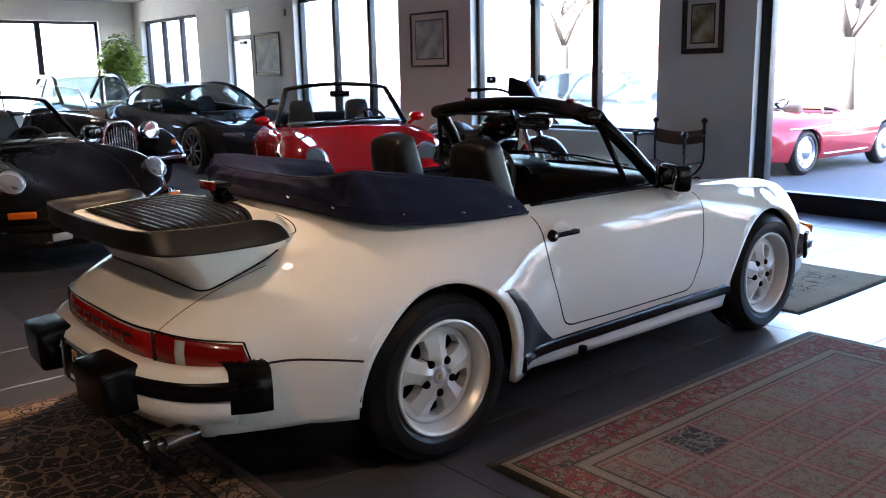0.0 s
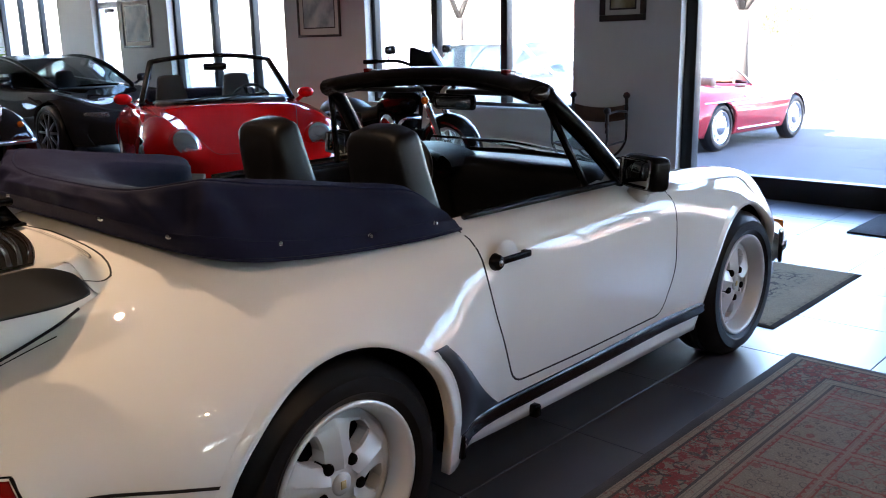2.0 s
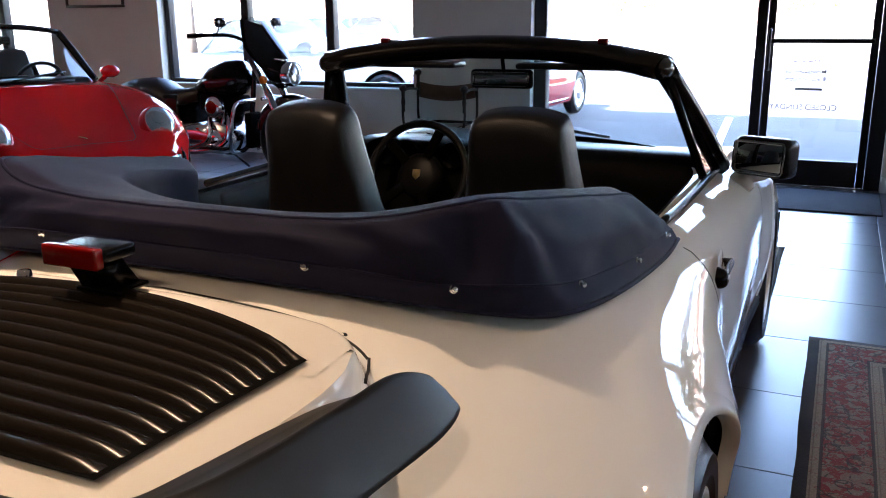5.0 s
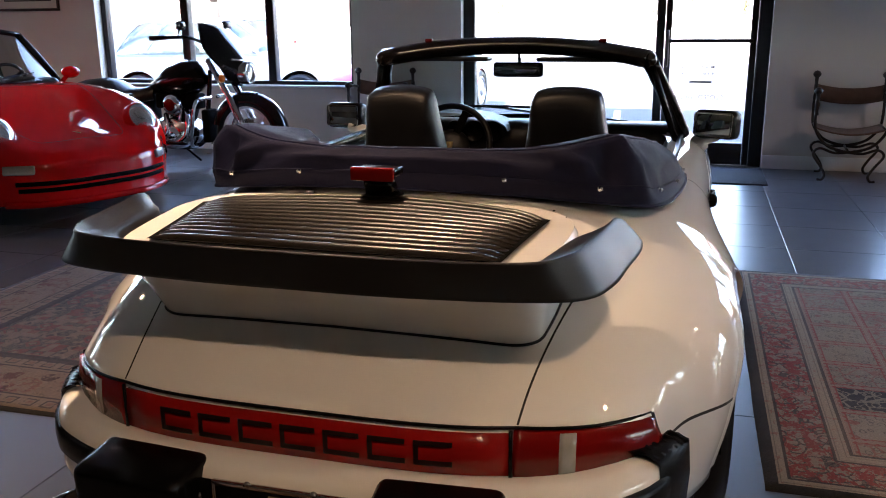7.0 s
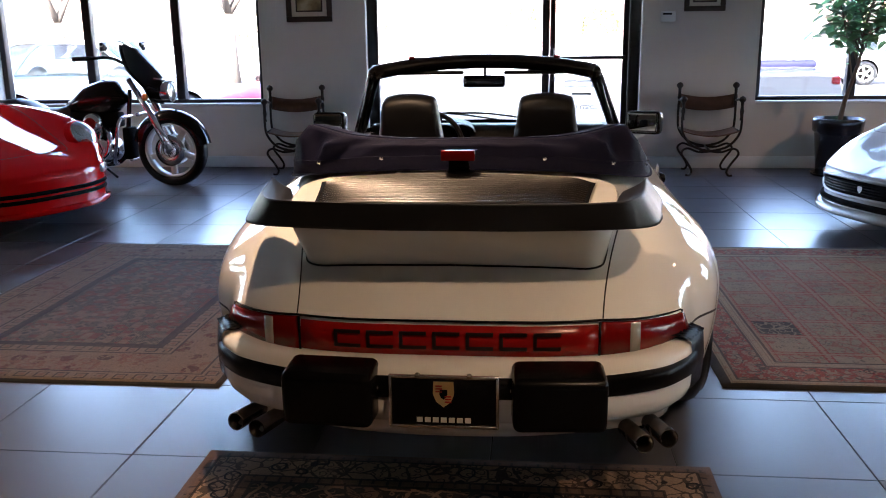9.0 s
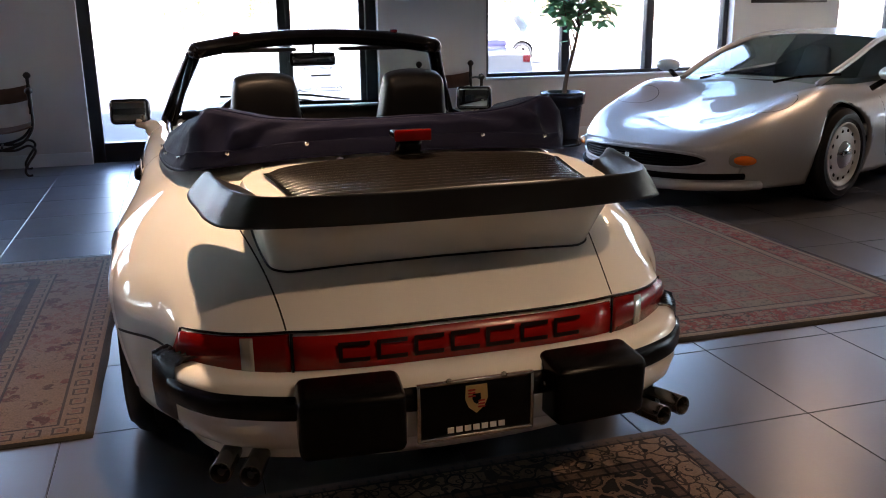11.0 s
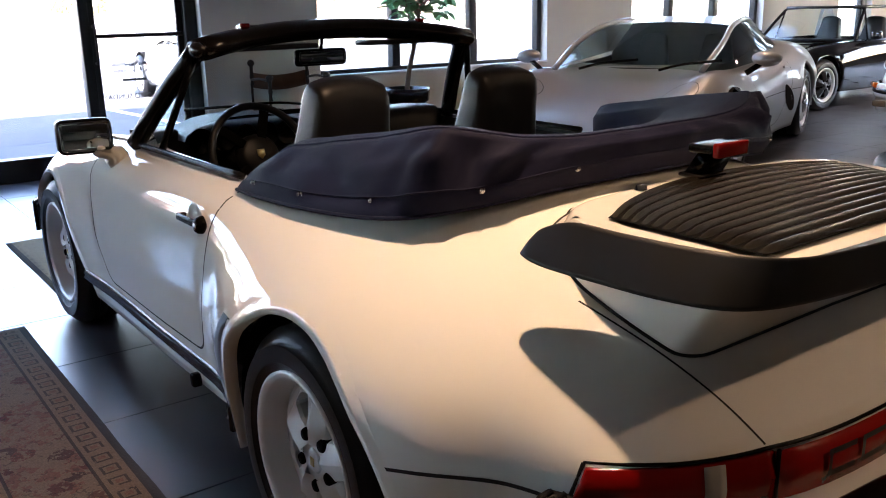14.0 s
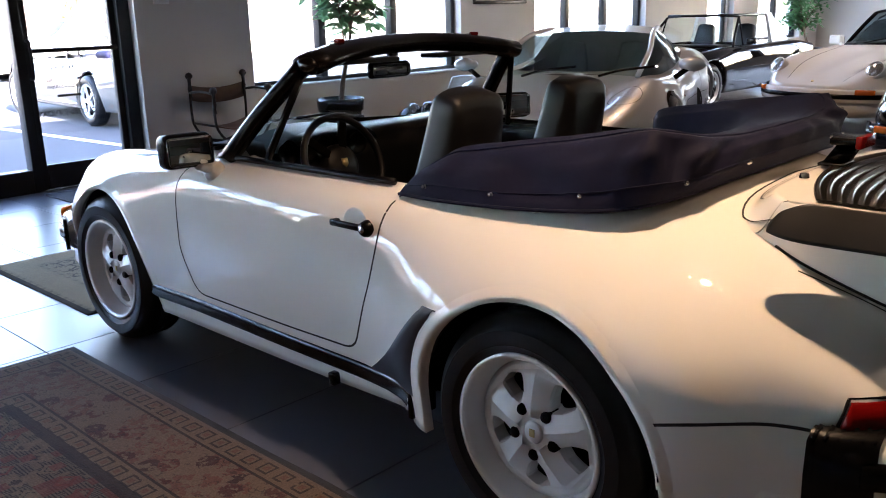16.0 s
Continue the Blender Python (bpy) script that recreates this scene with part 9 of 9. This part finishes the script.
# ---- things outside the windows ----
def parked_car(name, label, paint_mat, m, L=2.65, h=1.42, wagon=False, open_top=False, R=0.32, low=0.0, wheel=None):
    """An ordinary parked car; rear axle at x = 0."""
    car = thing(name, label, "car", m)
    b = 0.92 - low
    tl = -0.95
    zc = curve((tl, b - 0.02), (0.0, b + 0.03), (L * 0.62, b + 0.02), (L, b - 0.08), (L + 0.55, b - 0.20), (L + 0.80, 0.55))
    z2 = curve((tl, b - 0.03), (0.0, b + 0.01), (L * 0.62, b), (L, b - 0.07), (L + 0.55, b - 0.20), (L + 0.80, 0.54))
    yw = curve((tl, 0.78), (0.0, 0.86), (L, 0.86), (L + 0.8, 0.74))
    arches = ((0.0, R, R + 0.05), (L, R, R + 0.05))
    bow = lambda x: -0.22 * max(0, (x - L) / 0.8) ** 2 + 0.10 * max(0, (-0.4 - x) / 0.55) ** 2
    hole = (lambda x, y: L * 0.42 if x is None else 1 - (abs(x - L * 0.42) / 0.72) ** 5 - (abs(y) / 0.62) ** 5) if open_top else None
    body = part("body", shell(tl, L + 0.80, 80, 28, mid_section(zc, z2, curve((tl, 0.62), (L + 0.8, 0.58)), yw, curve((tl, 0.62), (L + 0.8, 0.52)), 0.22), bow, arches, hole, tail=0.3, nose=0.28), paint_mat, car)
    wheel_wells(car, arches, 0.45, 0.84)
    part("underbody", box_bm(L / 2, 0, 0.25, L + 0.9, 1.25, 0.1, 0.03), M_DARK, car)
    for x in (0.0, L):
        for side in (1, -1):
            wheel_thing_parts(car, x, side * 0.755, R - 0.003, side, R, 0.2, R * 0.66, {"dish": 0.03, "spokes": wheel or many_spokes(5, 0.05)}, {"lip": M_LIP, "spoke": M_ALU})
    if open_top:
        windscreen(car, (L * 0.68 + 0.12, 0, b + 0.01), (L * 0.62, 0.70, b), (L * 0.5, 0, b + 0.33 - low * 0.3), (L * 0.47, 0.56, b + 0.28 - low * 0.3), M_CHROME, 0.014, 0.014)
        for side in (1, -1):
            seat_parts(car, L * 0.36, side * 0.33, 0.34, M_TAN if low else M_LEATHER, 0.6, 14)
        part("cabin_floor", box_bm(L * 0.42, 0, 0.36, 1.4, 1.2, 0.04), M_LEATHER, car)
        steering_wheel(car, L * 0.50, 0.33, b - 0.03, 0.18, 22)
        part("folded_top", box_bm(0.02, 0, b + 0.07, 0.40, 1.16, 0.12, 0.05, 3), M_CLOTH, car)
    else:
        rb = -0.75 if wagon else -0.45
        base = [(L * 0.72, 0.68, b + 0.02), (L * 0.62, 0.74, b + 0.02), (L * 0.40, 0.76, b + 0.02), (L * 0.2, 0.76, b + 0.02), (rb * 0.5, 0.72, b + 0.02), (rb, 0.68, b + 0.0)]
        roof = [(L * 0.73, 0.64, b + 0.03), (L * 0.60, 0.62, b + 0.26), (L * 0.47, 0.58, h - 0.03), (L * 0.2, 0.58, h), (rb * (0.85 if wagon else 0.1), 0.57, h - 0.04), (rb - 0.05, 0.60, b + 0.02)]
        greenhouse(car, base, roof, 2, 4 if wagon else 3, paint_mat, M_AUTODARK, 0.035, True)
    for side in (1, -1):
        part("headlamp", box_bm(L + 0.60, side * 0.58, 0.66, 0.10, 0.26, 0.10, 0.03, 3), M_LAMP, car)
        part("tail_lamp", box_bm(tl + 0.07, side * 0.60, b - 0.14, 0.05, 0.26, 0.12, 0.02, 2), M_REDLENS, car)
        part("door_handle", box_bm(L * 0.30, side * 0.86, b - 0.10, 0.13, 0.03, 0.025, 0.008), M_CHROME, car)
        part("sill_trim", box_bm(L / 2, side * 0.845, 0.30, L - 0.85, 0.02, 0.025, 0.006), M_CHROME, car)
        mir = part("door_mirror", box_bm(L * 0.60, side * 0.94, b + 0.06, 0.09, 0.15, 0.10, 0.03, 3), paint_mat, car)
        part("belt_trim", tube_bm([drop_side(skin_tree(body), x, b - 0.10, side)[0] for x in (tl + 0.4, 0.2, L * 0.4, L * 0.6)], 0.010, 6), M_CHROME, car)
    part("rear_bumper", box_bm(tl - 0.02, 0, 0.46, 0.14, 1.50, 0.14, 0.04, 3), M_CHROME if low else paint_mat, car)
    part("number_plate", box_bm(tl + 0.03, 0, b - 0.16, 0.02, 0.34, 0.11, 0.004), M_MATBOARD, car)
    return car


M_P_PINKRED = paint("faded_red_paint", (0.30, 0.030, 0.038), 0.3)
M_P_IVORY = paint("ivory_paint", (0.62, 0.58, 0.50), 0.3)
M_P_BLUE = paint("pale_champagne", (0.17, 0.16, 0.145), 0.3)


def bathtub_speedster(m):
    """Low rounded open two-seater of the fifties: bulging wings, raked thin screen, chrome spears and hub caps."""
    car = thing("red_speedster", "old red open speedster with chrome trim parked outside", "car", m)
    L = 2.1
    zc = curve((-0.95, 0.42), (-0.85, 0.56), (-0.6, 0.72), (-0.2, 0.83), (0.2, 0.85), (0.6, 0.84), (1.2, 0.84), (1.55, 0.82), (1.9, 0.76), (2.3, 0.66), (2.6, 0.54), (2.78, 0.40))
    z2 = curve((-0.95, 0.42), (-0.6, 0.67), (-0.1, 0.79), (0.5, 0.80), (1.2, 0.79), (1.7, 0.80), (2.1, 0.79), (2.4, 0.71), (2.65, 0.56), (2.78, 0.42))
    y2 = curve((-0.95, 0.36), (-0.4, 0.58), (0.4, 0.66), (1.4, 0.66), (2.1, 0.62), (2.6, 0.50), (2.78, 0.40))
    yw = curve((-0.95, 0.50), (-0.7, 0.69), (-0.3, 0.80), (0.2, 0.83), (1.2, 0.83), (2.0, 0.81), (2.4, 0.75), (2.65, 0.63), (2.78, 0.50))
    zw = curve((-0.95, 0.40), (0.0, 0.54), (1.2, 0.52), (2.1, 0.54), (2.78, 0.40))
    arches = ((0.0, 0.31, 0.335), (L, 0.31, 0.345))
    bow = lambda x: -0.30 * max(0, (x - 2.1) / 0.68) ** 2 + 0.34 * max(0, (-0.25 - x) / 0.70) ** 2
    hole = lambda x, y: 0.78 if x is None else 1 - (abs(x - 0.78) / 0.56) ** 3 - (abs(y) / 0.60) ** 4
    body = part("body", shell(-0.95, 2.78, 90, 34, mid_section(zc, z2, y2, yw, zw, 0.2), bow, arches, hole, tail=0.3, nose=0.28), M_P_PINKRED, car)
    tree = skin_tree(body)
    wheel_wells(car, arches, 0.45, 0.80)
    part("underbody", box_bm(L / 2, 0, 0.25, L + 0.7, 1.2, 0.1, 0.03), M_DARK, car)
    for x in (0.0, L):
        for side in (1, -1):
            wheel_thing_parts(car, x, side * 0.70, 0.315, side, 0.318, 0.17, 0.215, {"dish": 0.02, "spokes": disc_wheel(10)}, {"lip": M_CHROME, "spoke": M_ALU})
    windscreen(car, (1.50, 0, 0.85), (1.12, 0.60, 0.82), (1.02, 0, 1.13), (0.80, 0.50, 1.05), M_CHROME, 0.011, 0.011)
    for side in (1, -1):
        part("side_spear", tube_bm([drop_side(tree, x, 0.645 + 0.02 * math.sin(x), side)[0] for x in [-0.35 + 0.12 * k for k in range(20)]], 0.014, 6), M_CHROME, car, "chrome side spear")
        part("sill_trim", tube_bm([drop_side(tree, x, 0.27, side)[0] + Vector((0, side * 0.006, 0)) for x in [0.42 + 0.13 * k for k in range(10)]], 0.014, 6), M_CHROME, car)
        part("door_gap", strip_bm([drop_side(tree, p.x, p.y, side) for p in rounded_poly([(0.55, 0.76), (0.58, 0.34), (1.35, 0.33), (1.42, 0.76)], 0.08)], 0.008), M_GAP, body)
        handle = drop_side(tree, 0.66, 0.70, side)[0]
        part("door_handle", box_bm(handle.x, handle.y, handle.z, 0.12, 0.04, 0.025, 0.01), M_CHROME, car)
        part("cockpit_trim", tube_bm([drop_top(tree, 0.78 + 0.57 * math.cos(a), side * 0.61 * abs(math.sin(a)) ** 0.7)[0] + Vector((0, 0, 0.012)) for a in [math.pi * k / 16 for k in range(17)]], 0.022, 8), M_TAN, car)
        seat_parts(car, 0.52, side * 0.30, 0.32, M_TAN, 0.58, 16)
        round_lamp(car, 2.36, side * 0.60, 0.64, 0.085, 20, side * 6, M_CHROME)
    part("cabin_floor", box_bm(0.78, 0, 0.34, 1.2, 1.1, 0.04), M_LEATHER, car)
    part("dashboard", box_bm(1.28, 0, 0.76, 0.16, 1.05, 0.12, 0.04, 3), M_P_PINKRED, car)
    steering_wheel(car, 1.05, 0.30, 0.80, 0.19, 22)
    for x0, y0, w in ((-0.90, 0.58, 1), (2.72, 0.62, -1)):
        part("bumper", tube_bm(smooth_path([(x0 + 0.22 * w, y0, 0.40), (x0 + 0.02 * w, y0 - 0.15, 0.40), (x0 - 0.07 * w, 0, 0.40), (x0 + 0.02 * w, -y0 + 0.15, 0.40), (x0 + 0.22 * w, -y0, 0.40)], 5), 0.04, 8), M_CHROME, car, "chrome bumper blade")


bathtub_speedster(pose(11.45, 6.60, GZ, 0, 0, -4))
parked_car("open_car", "pale champagne open car with alloy wheels parked outside", M_P_BLUE, pose(12.85, -1.02, GZ, 0, 0, -3), 2.95, 1.3, open_top=True, R=0.36)
parked_car("pale_hatchback", "pale saloon parked outside beyond the windows", M_P_IVORY, pose(12.3, 10.9, GZ, 0, 0, -80), 2.6, 1.45, R=0.32)
parked_car("white_saloon", "white saloon parked on the far side of the lot", M_P_WHITE, pose(25, -6.5, GZ, 0, 0, 90), 2.7, 1.5, R=0.33)
parked_car("white_saloon", "white saloon parked on the far side of the lot", M_P_WHITE, pose(26, 15.5, GZ, 0, 0, 92), 2.7, 1.5, R=0.33)

M_BUSH = material("winter_shrub_leaf", (0.066, 0.058, 0.018), 0.7, var=0.4, scale=6)


def shrub(x, y, r, h, seed):
    t = thing("shrub", "rounded yellow-green winter shrub on the grass", "shrub", pose(x, y, 0.9), "shrubs")
    rnd = random.Random(seed)
    pts = []
    for k in range(700):
        a, e = rnd.uniform(0, 2 * math.pi), math.asin(rnd.uniform(-0.3, 1))
        rr = rnd.uniform(0.75, 1.05)
        pts.append(Vector((r * rr * math.cos(a) * math.cos(e), r * rr * math.sin(a) * math.cos(e), h * 0.5 + h * 0.55 * rr * math.sin(e))))
    part("foliage", leaf_cluster(pts, 0.16, seed, 1.4), M_BUSH, t)
    for k in range(5):
        a = 2 * math.pi * k / 5
        part("stem", tube_bm([(0, 0, 0), (r * 0.5 * math.cos(a), r * 0.5 * math.sin(a), h * 0.7)], [0.03, 0.01], 6), M_BARK, t)


for k, (x, y, r, h) in enumerate(((36, 3.2, 1.0, 1.7), (36, -0.1, 0.9, 1.5), (36.4, 10.0, 1.2, 1.8), (36.2, -4.8, 1.0, 1.5), (37, -12, 1.4, 1.6), (36.5, -16, 1.5, 1.7), (37, 15, 1.2, 1.7))):
    shrub(x, y, r, h, 20 + k)


M_TWIG = material("dark_winter_bark", (0.052, 0.042, 0.033), 0.9, var=0.3, scale=5)


def bare_tree(x, y, h, seed):
    """Leafless winter tree: a tapered trunk dividing into limbs and twigs."""
    t = thing("bare_tree", "leafless pale winter tree with many branches", "tree", pose(x, y, GZ), "bare trees")
    rnd = random.Random(seed)
    limbs = bmesh.new()

    def grow(p, d, length, r, level):
        q = p + d * length
        mid = p.lerp(q, 0.5) + Vector((rnd.gauss(0, 0.05), rnd.gauss(0, 0.05), 0)) * length
        tube_bm([p, mid, q], [r, r * 0.82, r * 0.62], 6 if level < 2 else 4, limbs)
        if level < 6:
            for _ in range(3 if level else 4):
                nd = (d + Vector((rnd.gauss(0, 0.5), rnd.gauss(0, 0.5), rnd.uniform(-0.15, 0.4)))).normalized()
                grow(q if rnd.random() < 0.6 else mid, nd, length * rnd.uniform(0.55, 0.8), r * 0.6, level + 1)

    trunk = [Vector((0, 0, -0.05)), Vector((0.06, 0.03, h * 0.14)), Vector((0.02, 0, h * 0.28))]
    part("trunk", tube_bm(trunk, [0.30, 0.22, 0.19], 10), M_TWIG, t)
    for k in range(4):
        grow(trunk[-1], Vector((math.cos(k * 1.6) * 0.6, math.sin(k * 1.6) * 0.6, 0.9)).normalized(), h * 0.24, 0.12, 1)
    part("branches", limbs, M_TWIG, t)


bare_tree(26, 12.2, 8, 41)
bare_tree(29, 19.5, 7.5, 44)
bare_tree(30, 27, 9, 42)
bare_tree(30.5, -9, 9, 43)


M_FARPANE = material("far_window_pane", (0.22, 0.23, 0.25), 0.2)


def brick_building(x, y, sx, sy, h, storeys, bays, seed):
    b = thing("brick_building", "red brick building with white-framed windows across the road", "building", pose(x, y, GZ))
    part("wall", box_bm(0, 0, h / 2, sx, sy, h), material("red_brick", (0.20, 0.125, 0.10), 0.9, var=0.25, scale=3, bump=0.5, bscale=40), b, smooth=False)
    part("roof", prism_bm([(-sy / 2 - 0.4, 0), (sy / 2 + 0.4, 0), (0, sx * 0.28)], -sx / 2 - 0.4, sx / 2 + 0.4, m=pose(0, 0, h, 90, 0, 90)), material("grey_shingle", (0.16, 0.15, 0.15), 0.9, var=0.2, scale=2), b, smooth=False)
    for s in range(storeys):
        for k in range(bays):
            yy = -sy / 2 + sy * (k + 0.5) / bays
            w = part("window", box_bm(-sx / 2 - 0.03, yy, h * (s + 0.55) / storeys, 0.1, sy / bays * 0.42, h / storeys * 0.5, 0.02), M_WHITE, b)
            part("pane", box_bm(-sx / 2 - 0.085, yy, h * (s + 0.55) / storeys, 0.02, sy / bays * 0.34, h / storeys * 0.42), M_FARPANE, w, smooth=False)


brick_building(54, 34, 12, 18, 6, 2, 5, 1)
brick_building(50, 4, 10, 18, 4.2, 1, 5, 2)
brick_building(55, -28, 12, 26, 6, 2, 7, 3)

# small pedal car by the window
for ob in list(scene.objects):
    if ob.name == "vintage_roadster":
        toy = copy_thing(ob, pose(7.16, -2.35, 0, 0, 0, 102) @ Matrix.Diagonal((0.5, 0.5, 0.5, 1)))
        toy.name = "pedal_car"
        tagged(toy, "small black vintage pedal car with chrome grille", "pedal car")

# ---- floor tiles, one by one ----
def floor_tiles():
    s, gap = 0.6, 0.004
    me = bpy.data.meshes.new("tile")
    bm = box_bm(0, 0, -0.005, s - gap, s - gap, 0.010, 0.0015, 1)
    bm.to_mesh(me)
    bm.free()
    me.materials.append(M_TILE)
    ox, oy = 1.16 - 0.3, 4.14 - 0.3
    far = bmesh.new()
    for i in range(-13, 12):
        for j in range(-29, 28):
            x, y = ox + s * i, oy + s * j
            if not (XB + 0.2 < x < WX + 0.1 and Y0 + 0.2 < y < Y1 - 0.2):
                continue
            if -1.0 < x < 7.4 and -1.3 < y < 6.9:
                t = new("tile", me)
                t.parent = floor
                t.matrix_basis = pose(x, y, 0)
            else:
                box_bm(x, y, -0.005, s - gap, s - gap, 0.010, bm=far)
    ob = part("tile_field", far, M_TILE, floor, smooth=False)
    ob["kind"] = "stuff"


floor_tiles()
